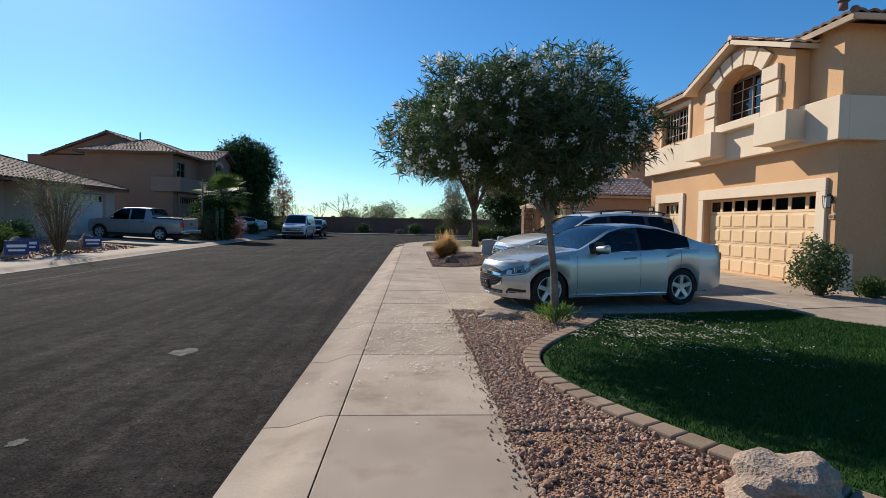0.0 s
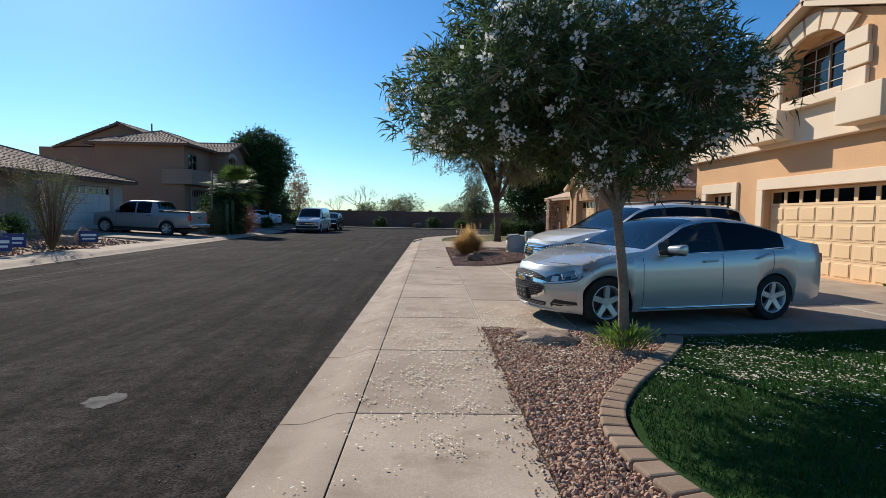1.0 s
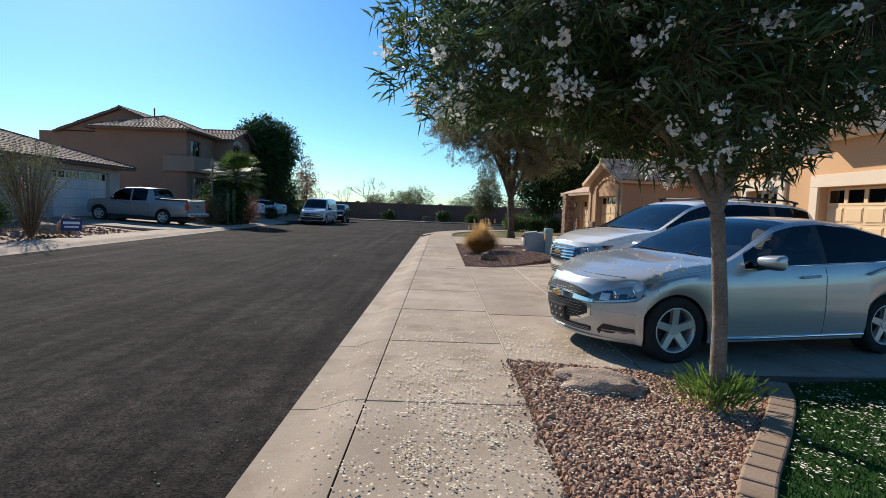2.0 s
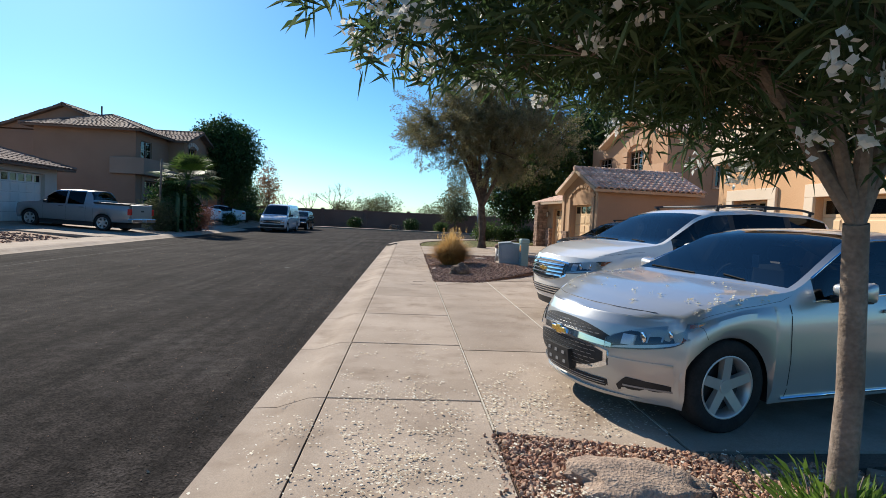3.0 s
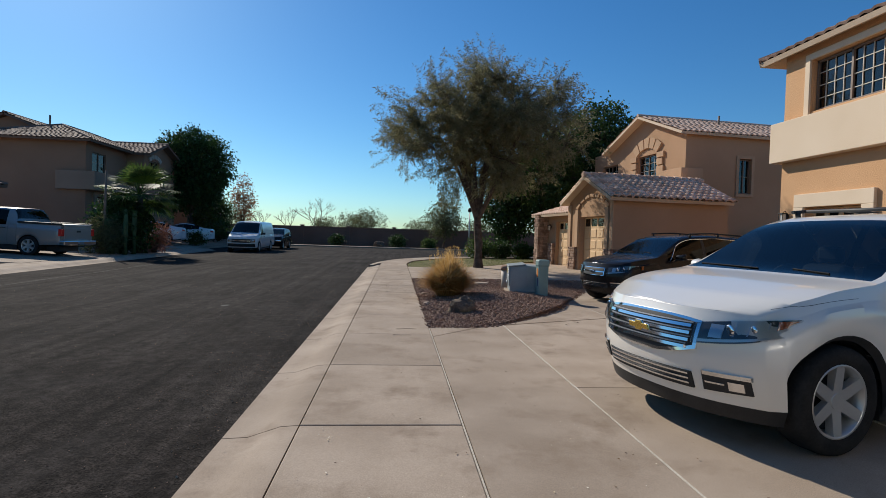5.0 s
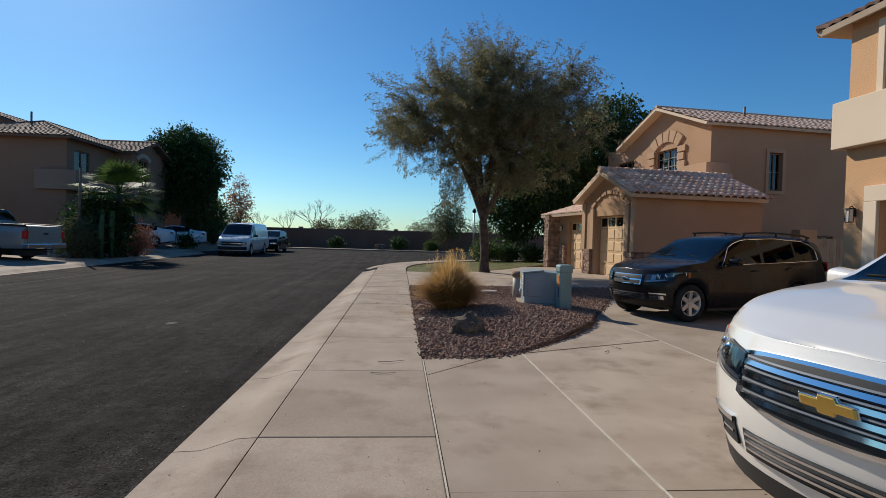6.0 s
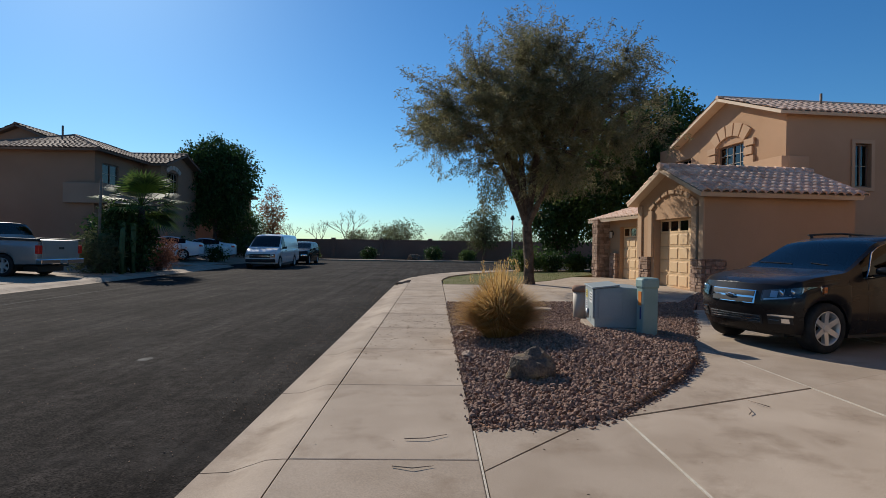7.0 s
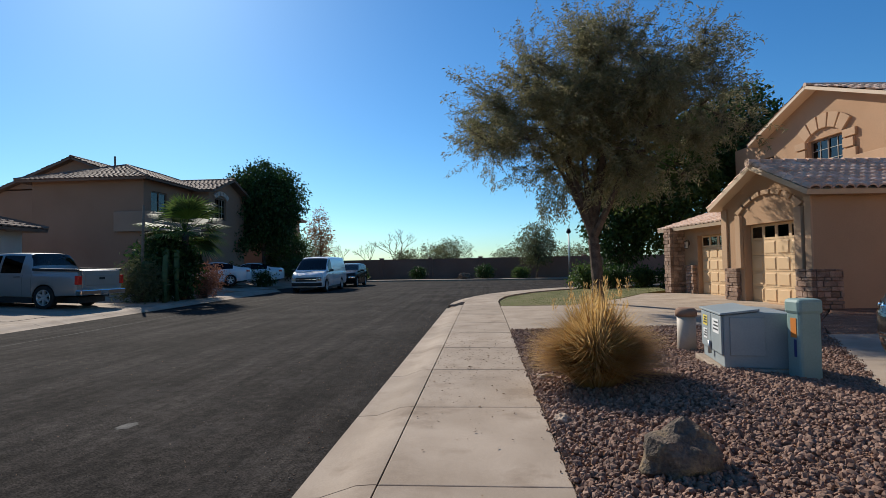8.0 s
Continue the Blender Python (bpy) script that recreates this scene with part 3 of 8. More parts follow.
# ---- houses ----
def clear_glass(name, tint, rough=0.02, ior=1.75):
    """A thin pane: dark see-through tint with a mirror gloss that grows at grazing angles."""
    m = bpy.data.materials.new(name)
    m.use_nodes = True
    N, L = m.node_tree.nodes, m.node_tree.links
    N.remove(N["Principled BSDF"])
    t, g, f, mx = N.new("ShaderNodeBsdfTransparent"), N.new("ShaderNodeBsdfGlossy"), N.new("ShaderNodeFresnel"), N.new("ShaderNodeMixShader")
    t.inputs["Color"].default_value = (*tint, 1)
    g.inputs["Roughness"].default_value = rough
    f.inputs["IOR"].default_value = ior
    L.new(f.outputs[0], mx.inputs[0])
    L.new(t.outputs[0], mx.inputs[1])
    L.new(g.outputs[0], mx.inputs[2])
    L.new(mx.outputs[0], N["Material Output"].inputs["Surface"])
    return m


PANE = clear_glass("window pane", (0.25, 0.28, 0.3))
# near-black colour that stands in for the shade of unlit rooms
DARK = material("unlit interior shade", (0.02, 0.018, 0.016), 0.9)
BLIND = weathered("window blind", (0.55, 0.52, 0.47), (0.6, 0.57, 0.52), 0.8, 2, 30, 0.1, 0.003, 0.08)
SASH = weathered("bronze window frame", (0.16, 0.11, 0.08), (0.19, 0.135, 0.1), 0.5, 3, 60, 0.1, 0.002, 0.06)
SASH_PALE = weathered("pale window frame", (0.5, 0.44, 0.36), (0.55, 0.48, 0.4), 0.5, 3, 60, 0.1, 0.002, 0.06)
IRON = material("black lamp iron", (0.02, 0.02, 0.02), 0.5, 0.6)
STONE = weathered("stacked ledge stone", (0.25, 0.155, 0.11), (0.36, 0.25, 0.185), 0.9, 5, 40, 0.7, 0.015, 0.3, per_object=0.3)
STUCCO_BAND = weathered("light brown stucco", (0.27, 0.19, 0.14), (0.31, 0.22, 0.165), 0.95, 0.5, 30, 0.4, 0.012, 0.1)
TRIM_TAN = weathered("tan trim stucco", (0.43, 0.285, 0.18), (0.48, 0.32, 0.205), 0.95, 0.7, 60, 0.3, 0.006, 0.08)


def wall(bm, axis, w0, w1, u0, u1, z0, z1, holes=()):
    """A wall with rectangular openings. axis 0: it stands at x from w0 to w1 and runs along y; axis 1: at y, along x."""
    us = sorted({u0, u1, *[h[0] for h in holes], *[h[1] for h in holes]})
    zs = sorted({z0, z1, *[h[2] for h in holes], *[h[3] for h in holes]})
    def at(u, z, w):
        return (w, u, z) if axis == 0 else (u, w, z)
    def solid(i, j):
        if not (0 <= i < len(us) - 1 and 0 <= j < len(zs) - 1):
            return False
        uc, zc = (us[i] + us[i + 1]) / 2, (zs[j] + zs[j + 1]) / 2
        return not any(h[0] < uc < h[1] and h[2] < zc < h[3] for h in holes)
    fs = []
    def quad(*p):
        fs.append(bm.faces.new([bm.verts.new(at(*q)) for q in p]))
    for i in range(len(us) - 1):
        for j in range(len(zs) - 1):
            if not solid(i, j):
                continue
            a, b, c, d = us[i], us[i + 1], zs[j], zs[j + 1]
            quad((a, c, w0), (b, c, w0), (b, d, w0), (a, d, w0))
            quad((a, c, w1), (a, d, w1), (b, d, w1), (b, c, w1))
            if not solid(i - 1, j): quad((a, c, w0), (a, d, w0), (a, d, w1), (a, c, w1))
            if not solid(i + 1, j): quad((b, c, w0), (b, c, w1), (b, d, w1), (b, d, w0))
            if not solid(i, j - 1): quad((a, c, w0), (a, c, w1), (b, c, w1), (b, c, w0))
            if not solid(i, j + 1): quad((a, d, w0), (b, d, w0), (b, d, w1), (a, d, w1))
    bmesh.ops.remove_doubles(bm, verts=bm.verts[:], dist=0.0005)
    bmesh.ops.recalc_face_normals(bm, faces=bm.faces[:])
    return bm


def tiled_slope(bm, o, u, v, length, rise, lo=None, hi=None, pitch=0.3, course=0.36, deep=0.055):
    """Barrel tiles in courses on a slope: o is a low corner, u runs along the eave, v up the slope. lo(d), hi(d): how far the slope reaches along u at d up it."""
    o, u, v = Vector(o), Vector(u).normalized(), Vector(v).normalized()
    n = u.cross(v)
    if n.z < 0:
        n = -n
    k = 0
    d = 0.0
    while d < rise - 0.02:
        d1 = min(rise, d + course)
        a = lo(d) if lo else 0.0
        b = hi(d) if hi else length
        a1 = lo(d1) if lo else 0.0
        b1 = hi(d1) if hi else length
        if b - a > 0.1:
            m = max(2, int((b - a) / pitch)) * 4
            low, up, lip = [], [], []
            for i in range(m + 1):
                t = i / m
                ua, ub = a + (b - a) * t, a1 + (b1 - a1) * t
                w = deep * abs(math.sin(math.pi * (ua + 0.07 * math.sin(k * 2.4)) / pitch))
                low.append(bm.verts.new(o + u * ua + v * d + n * (w + 0.045)))
                up.append(bm.verts.new(o + u * ub + v * (d1 + 0.03) + n * (w + 0.012)))
                lip.append(bm.verts.new(o + u * ua + v * d + n * (w - 0.01)))
            for i in range(m):
                for r0, r1 in ((low, up), (lip, low)):
                    f = bm.faces.new((r0[i], r0[i + 1], r1[i + 1], r1[i]))
        d = d1
        k += 1
    return bm


def deck(bm, pts, thick=0.12):
    """A flat board under a slope, from its corner points."""
    P = [Vector(p) for p in pts]
    n = (P[1] - P[0]).cross(P[2] - P[0]).normalized()
    if n.z < 0:
        n = -n
    a = [bm.verts.new(p) for p in P]
    b = [bm.verts.new(p - n * thick) for p in P]
    k = len(P)
    fs = [bm.faces.new(a), bm.faces.new(b[::-1])] + [bm.faces.new((a[i], b[i], b[(i + 1) % k], a[(i + 1) % k])) for i in range(k)]
    bmesh.ops.recalc_face_normals(bm, faces=fs)
    return bm


def gable_roof(parent, axis, c, half, w0, w1, z_eave, z_peak, tile, board, name="roof", clip=None):
    """Two tiled slopes. axis 0: the ridge runs along x from w0 to w1, the span is c-half to c+half in y; axis 1 swaps x and y."""
    bm = bmesh.new()
    bd = bmesh.new()
    def at(w, s, z):
        return (w, s, z) if axis == 0 else (s, w, z)
    ln = math.hypot(half, z_peak - z_eave)
    for sg in (-1, 1):
        e0, e1, r1, r0 = at(w0, c + sg * half, z_eave), at(w1, c + sg * half, z_eave), at(w1, c, z_peak), at(w0, c, z_peak)
        tiled_slope(bm, e0, Vector(e1) - Vector(e0), Vector(r0) - Vector(e0), w1 - w0, ln)
        deck(bd, [e0, e1, r1, r0])
    rod(bm, [at(w0, c, z_peak + 0.03), at(w1, c, z_peak + 0.03)], 0.1, 8)
    r = tagged(part(name, bm, tile, parent, smooth=40), kind="stuff")
    part("roof_board", bd, board, r, "painted eave boards")
    return r


def hip_roof(parent, x0, x1, y0, y1, z0, slope, tile, board, name="roof"):
    """A hipped roof over a rectangle."""
    bm, bd = bmesh.new(), bmesh.new()
    half = min(x1 - x0, y1 - y0) / 2
    zr = z0 + slope * half
    cx, cy = (x0 + x1) / 2, (y0 + y1) / 2
    if x1 - x0 <= y1 - y0:
        ra, rb = (cx, y0 + half, zr), (cx, y1 - half, zr)
    else:
        ra, rb = (x0 + half, cy, zr), (x1 - half, cy, zr)
    A, B, Cc, D = (x0, y0, z0), (x1, y0, z0), (x1, y1, z0), (x0, y1, z0)
    ln = math.hypot(half, zr - z0)
    if x1 - x0 <= y1 - y0:
        faces = ((A, B, ra, ra), (B, Cc, rb, ra), (Cc, D, rb, rb), (D, A, ra, rb))
    else:
        faces = ((A, B, rb, ra), (B, Cc, rb, rb), (Cc, D, ra, rb), (D, A, ra, ra))
    for e0, e1, r1, r0 in faces:
        e0, e1, r0, r1 = Vector(e0), Vector(e1), Vector(r0), Vector(r1)
        u = (e1 - e0).normalized()
        L0 = (e1 - e0).length
        foot = e0 + u * (r0 - e0).dot(u)
        v = (r0 - foot).normalized()
        s0, s1 = (r0 - e0).dot(u) / ln, (L0 - (r1 - e0).dot(u)) / ln
        tiled_slope(bm, e0, u, v, L0, ln, lambda d, s=s0: d * s, lambda d, s=s1, L=L0: L - d * s)
        deck(bd, [e0, e1, r1, r0] if (r1 - r0).length > 0.01 else [e0, e1, r0])
        rod(bm, [e0 + Vector((0, 0, 0.06)), r0 + Vector((0, 0, 0.06))], 0.09, 6)
    if (Vector(ra) - Vector(rb)).length > 0.05:
        rod(bm, [Vector(ra) + Vector((0, 0, 0.05)), Vector(rb) + Vector((0, 0, 0.05))], 0.1, 6)
    r = tagged(part(name, bm, tile, parent, smooth=40), kind="stuff")
    part("roof_board", bd, board, r, "painted eave boards")
    return r


def garage_door(parent, x, y0, y1, z0, z1, cols, rows, mat, lights=True, face=-1, panes=None):
    """A sectional door across y at x, with raised panels and a top row of small panes; face: the way it looks along x."""
    bm = bmesh.new()
    top = z1 - (z1 - z0) / (rows + (1 if lights else 0)) if lights else z1
    h = (top - z0) / rows
    for r in range(rows):
        box(bm, x, y0, z0 + r * h + 0.004, x - face * 0.05, y1, z0 + (r + 1) * h - 0.004)
    d = part("garage_door", bm, mat, parent, "painted sectional garage door with raised panels")
    wd = (y1 - y0) / cols
    me = None
    for r in range(rows):
        for c in range(cols):
            if me is None:
                b2 = bmesh.new()
                box(b2, 0, -wd / 2 + 0.07, -h / 2 + 0.07, face * 0.022, wd / 2 - 0.07, h / 2 - 0.07, 0.009)
                box(b2, 0, -wd / 2 + 0.045, -h / 2 + 0.045, face * 0.008, wd / 2 - 0.045, h / 2 - 0.045, 0.003)
                me = mesh_of("door_panel", b2, mat)
            ob = new("door_panel", me)
            ob.parent = d
            ob.location = (x, y0 + (c + 0.5) * wd, z0 + (r + 0.5) * h)
    if lights:
        hh = z1 - top
        bm = bmesh.new()
        holes = [(y0 + c * wd + 0.06, y0 + (c + 1) * wd - 0.06, top + 0.07, z1 - 0.07) for c in range(cols)]
        wall(bm, 0, x, x - face * 0.05, y0, y1, top + 0.004, z1, holes)
        part("top_section", bm, mat, d)
        for c, hl in enumerate(holes):
            b2 = bmesh.new()
            box(b2, x - face * 0.02, hl[0] + 0.002, hl[2] + 0.002, x - face * 0.03, hl[1] - 0.002, hl[3] - 0.002)
            part("pane", b2, PANE, d)
    # added board behind the door, its colour painted as the garage's shade
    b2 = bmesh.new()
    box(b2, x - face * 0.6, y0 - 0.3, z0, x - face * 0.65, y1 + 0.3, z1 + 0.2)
    part("garage_shade_board", b2, DARK, d, "near-black board painted as the garage's shade")
    return d


def window(parent, x, y0, y1, z0, z1, face=-1, axis=0, grid=(2, 4), frame_mat=None, blind=True, sash=None):
    """A window set in an opening: frame, panes with muntins, and a blind behind half of it."""
    def bx(bm, w0, w1, u0, u1, a, b, bev=0.0):
        return box(bm, w0, u0, a, w1, u1, b, bev) if axis == 0 else box(bm, u0, w0, a, u1, w1, b, bev)
    w = x
    fm = frame_mat or SASH
    bm = bmesh.new()
    e = 0.05
    for u0, u1, a, b in ((y0, y1, z0, z0 + e), (y0, y1, z1 - e, z1), (y0, y0 + e, z0, z1), (y1 - e, y1, z0, z1), ((y0 + y1) / 2 - 0.025, (y0 + y1) / 2 + 0.025, z0, z1)):
        bx(bm, w, w - face * 0.07, u0, u1, a, b)
    f = part("window", bm, fm, parent)
    bm = bmesh.new()
    mid = (y0 + y1) / 2
    for u0, u1 in ((y0, mid), (mid, y1)):
        for i in range(1, grid[0]):
            uc = u0 + (u1 - u0) * i / grid[0]
            bx(bm, w - face * 0.025, w - face * 0.045, uc - 0.008, uc + 0.008, z0, z1)
        for j in range(1, grid[1]):
            zc = z0 + (z1 - z0) * j / grid[1]
            bx(bm, w - face * 0.027, w - face * 0.043, u0, u1, zc - 0.008, zc + 0.008)
    part("muntins", bm, sash or SASH_PALE, f)
    for u0, u1 in ((y0 + e, mid - 0.025), (mid + 0.025, y1 - e)):
        bm = bmesh.new()
        bx(bm, w - face * 0.05, w - face * 0.056, u0, u1, z0 + e, z1 - e)
        part("pane", bm, PANE, f)
    if blind:
        bm = bmesh.new()
        for k in range(int((z1 - z0) / 0.05)):
            bx(bm, w - face * 0.14, w - face * 0.165, mid, y1 - 0.02, z0 + k * 0.05 + 0.004, z0 + k * 0.05 + 0.046)
        part("blind", bm, BLIND, f, "pale closed slat blind")
    # added board behind the panes, coloured as the shade of a room
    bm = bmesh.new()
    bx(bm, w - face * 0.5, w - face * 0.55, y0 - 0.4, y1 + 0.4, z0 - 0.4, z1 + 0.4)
    part("room_shade_board", bm, DARK, f, "near-black board painted as the room's shade")
    return f


def arch_trim(parent, mat, x0, x1, c, half, z_spring, rise, width, n=5):
    """Voussoirs over an opening, with gaps between; each is a piece."""
    r0 = (half * half + rise * rise) / (2 * rise)
    zc = z_spring + rise - r0
    amax = math.asin(min(1, half / r0))
    for i in range(n):
        a0, a1 = -amax + 2 * amax * i / n + 0.02, -amax + 2 * amax * (i + 1) / n - 0.02
        ro = r0 + width
        q = [(c + r0 * math.sin(a), zc + r0 * math.cos(a)) for a in (a0, (a0 + a1) / 2, a1)]
        p = [(c + ro * math.sin(a) * 1.05, zc + ro * math.cos(a)) for a in (a1, (a0 + a1) / 2, a0)]
        bm = bmesh.new()
        slab(bm, q + p, 0, x0, x1, 0.012)
        part("arch_block", bm, mat, parent)


def lantern(x, y, z, label):
    t = thing("wall_lantern", pose(x, y, z), label, "lamp")
    bm = bmesh.new()
    box(bm, -0.02, -0.05, -0.05, 0.0, 0.05, 0.1, 0.01)
    rod(bm, [(-0.01, 0, 0.1), (-0.06, 0, 0.17), (-0.12, 0, 0.14)], 0.012, 6)
    part("bracket", bm, IRON, t)
    bm = bmesh.new()
    for a in (-1, 1):
        for b in (-1, 1):
            rod(bm, [(-0.12 + a * 0.05, b * 0.05, -0.16), (-0.12 + a * 0.07, b * 0.07, 0.1)], 0.008, 4)
    box(bm, -0.2, -0.08, 0.1, -0.04, 0.08, 0.125, 0.008)
    box(bm, -0.175, -0.055, -0.18, -0.065, 0.055, -0.16, 0.005)
    part("cage", bm, IRON, t)
    bm = bmesh.new()
    box(bm, -0.165, -0.045, -0.16, -0.075, 0.045, 0.1)
    part("glass", bm, BLIND, t, "frosted lamp glass")
    return t


def house_first():
    """The two-storey peach stucco house."""
    h = thing("house", pose(0, 0, 0), "two-storey peach stucco house with pale trim and double garage", "house")
    big, small = (12.45, 17.5, 0.0, 2.34), (19.15, 20.75, 0.0, 2.34)
    w2 = (18.75, 20.75, 4.62, 5.85)
    bm = bmesh.new()
    wall(bm, 0, 10.0, 10.3, 11.9, 21.6, -0.1, 6.2, [big, small, w2, (14.12, 16.28, 4.6, 5.95)])
    wall(bm, 1, 11.9, 12.1, 10.3, 20.0, -0.1, 6.2)
    wall(bm, 1, 21.4, 21.6, 10.3, 20.0, -0.1, 6.2)
    wall(bm, 0, 19.8, 20.0, 12.1, 21.4, -0.1, 6.2)
    part("wall", bm, STUCCO, h, "peach sand-textured stucco")
    # projecting gable bay
    bm = bmesh.new()
    wall(bm, 0, 9.6, 9.998, 12.95, 17.5, 4.4, 5.7, [(14.12, 16.28, 4.5, 5.7)])
    c, hw, rise = 15.2, 1.08, 0.42
    r0 = (hw * hw + rise * rise) / (2 * rise)
    arc = [(c + r0 * math.sin(a), 5.7 + rise - r0 + r0 * math.cos(a)) for a in np.linspace(-math.asin(hw / r0), math.asin(hw / r0), 11)]
    slab(bm, [(12.95, 5.702), (12.95, 5.92), (15.25, 6.78), (17.5, 5.94), (17.5, 5.702)] + [(16.28, 5.702)] + arc[::-1][1:-1] + [(14.12, 5.702)], 0, 9.602, 9.99)
    part("bay", bm, STUCCO, h, "peach gabled bay")
    bm = bmesh.new()
    box(bm, 9.52, 14.14, 4.35, 9.98, 16.26, 4.6, 0.015)
    part("window_sill", bm, STUCCO_PALE, h, "pale stucco sill")
    for y0, y1 in ((12.7, 13.95), (16.0, 17.55)):
        bm = bmesh.new()
        box(bm, 9.25, y0, 3.62, 9.99, y1, 4.38, 0.015)
        part("corbel", bm, STUCCO_PALE, h, "pale stucco box under the pilasters")
    for k, (za, zb) in enumerate(((4.42, 4.86), (4.92, 5.3), (5.36, 5.74))):
        ex = 0.06 if k % 2 else 0.0
        for ya, yb in ((16.3, 16.86 + ex), (13.45 - ex, 14.1)):
            bm = bmesh.new()
            box(bm, 9.5, ya, za, 9.597, yb, zb, 0.012)
            part("quoin", bm, STUCCO_PALE, h, "pale stucco block beside the window")
    arch_trim(h, STUCCO_PALE, 9.5, 9.597, 15.2, 1.1, 5.7, 0.43, 0.46, 5)
    # pale band
    bm = bmesh.new()
    box(bm, 9.75, 11.65, 3.5, 9.998, 21.75, 4.5, 0.012)
    box(bm, 9.998, 11.65, 3.5, 10.95, 11.898, 4.5, 0.012)
    box(bm, 9.998, 21.602, 3.5, 10.5, 21.75, 4.5, 0.012)
    part("band", bm, STUCCO_PALE, h, "pale stucco band at the upper floor")
    for y0, y1 in ((12.15, 17.8), (18.85, 21.05)):
        for ya, yb, za, zb in ((y0, y1, 2.34, 2.66), (y0, y0 + 0.3, -0.05, 2.338), (y1 - 0.3, y1, -0.05, 2.338)):
            bm = bmesh.new()
            box(bm, 9.92, ya, za, 9.998, yb, zb, 0.01)
            part("garage_trim", bm, STUCCO_PALE, h, "pale stucco garage surround")
    for u0, u1, a, b in ((18.6, 18.75, 4.5, 6.0), (20.75, 20.9, 4.5, 6.0), (18.75, 20.75, 5.85, 6.0)):
        bm = bmesh.new()
        box(bm, 9.94, u0, a, 9.998, u1, b, 0.008)
        part("window_trim", bm, STUCCO_PALE, h)
    garage_door(h, 10.2, 12.46, 17.49, 0.0, 2.33, 8, 4, DOOR_TAN)
    garage_door(h, 10.2, 19.16, 20.74, 0.0, 2.33, 4, 4, DOOR_TAN)
    window(h, 10.0, 14.14, 16.26, 4.62, 5.93, grid=(2, 4))
    window(h, 10.12, 18.77, 20.73, 4.64, 5.83, grid=(4, 4))
    hip_roof(h, 9.68, 20.6, 11.3, 22.2, 6.2, 0.36, TILE_BROWN, FASCIA)
    gable_roof(h, 0, 15.25, 2.6, 9.25, 12.5, 5.98, 6.92, TILE_PINK, FASCIA, "bay_roof")
    bm = bmesh.new()
    rod(bm, [(9.5, 11.4, 6.28), (9.5, 11.4, 6.46)], [0.09, 0.08], 8)
    rod(bm, [(9.5, 11.4, 6.46), (9.5, 11.4, 6.54)], [0.13, 0.03], 8)
    part("vent_cap", bm, TILE_BROWN, h, "small dark roof cap")
    # low wing and wainscot on the garden side
    bm = bmesh.new()
    wall(bm, 1, 9.9, 10.1, 12.6, 20, -0.1, 2.75)
    wall(bm, 0, 12.6, 12.8, 10.1, 11.898, -0.1, 2.75)
    part("porch_wall", bm, STUCCO, h)
    bm = bmesh.new()
    bd = bmesh.new()
    tiled_slope(bm, (12.2, 9.3, 2.72), (1, 0, 0), (0, 2.6, 0.85), 8, 2.73)
    deck(bd, [(12.2, 9.3, 2.72), (20.2, 9.3, 2.72), (20.2, 11.89, 3.57), (12.2, 11.89, 3.57)])
    pr = part("porch_roof", bm, TILE_BROWN, h, smooth=40)
    part("roof_board", bd, FASCIA, pr)
    bm = bmesh.new()
    box(bm, 9.97, 11.8, -0.05, 10.4, 11.898, 0.85, 0.01)
    part("wainscot", bm, STUCCO_PALE, h)
    lantern(9.995, 12.03, 2.1, "black wall lantern beside the garage door")
    lantern(9.995, 21.33, 2.1, "black wall lantern at the house corner")
    t = thing("number_plaque", pose(9.99, 12.02, 1.72), "small tan plaque with dark bars", "plaque")
    bm = bmesh.new()
    box(bm, -0.015, -0.1, -0.06, 0, 0.1, 0.06, 0.005)
    part("plate", bm, TRIM_TAN, t)
    for k in range(4):
        bm = bmesh.new()
        box(bm, -0.02, -0.075 + k * 0.04, -0.035, -0.014, -0.05 + k * 0.04, 0.035)
        part("bar", bm, SASH, t)
    return h


def stone_column(parent, x0, x1, y0, y1, z0, z1, seed):
    """Stacked ledge stones round a column; each stone is a piece."""
    r = random.Random(seed)
    z = z0
    while z < z1 - 0.04:
        hh = min(r.choice((0.09, 0.12, 0.16)), z1 - z)
        y = y0
        while y < y1 - 0.03:
            wd = min(r.uniform(0.16, 0.38), y1 - y)
            bm = bmesh.new()
            box(bm, x0 - r.uniform(0.0, 0.035), y + 0.006, z + 0.005, x0 + 0.1, y + wd - 0.006, z + hh - 0.005, 0.012)
            part("ledge_stone", bm, STONE, parent)
            y += wd
        x = x0 + 0.1
        while x < x1 - 0.03:
            wd = min(r.uniform(0.16, 0.38), x1 - x)
            bm = bmesh.new()
            box(bm, x + 0.006, y0 - r.uniform(0.0, 0.03), z + 0.005, x + wd - 0.006, y0 + 0.1, z + hh - 0.005, 0.012)
            part("ledge_stone", bm, STONE, parent)
            x += wd
        z += hh


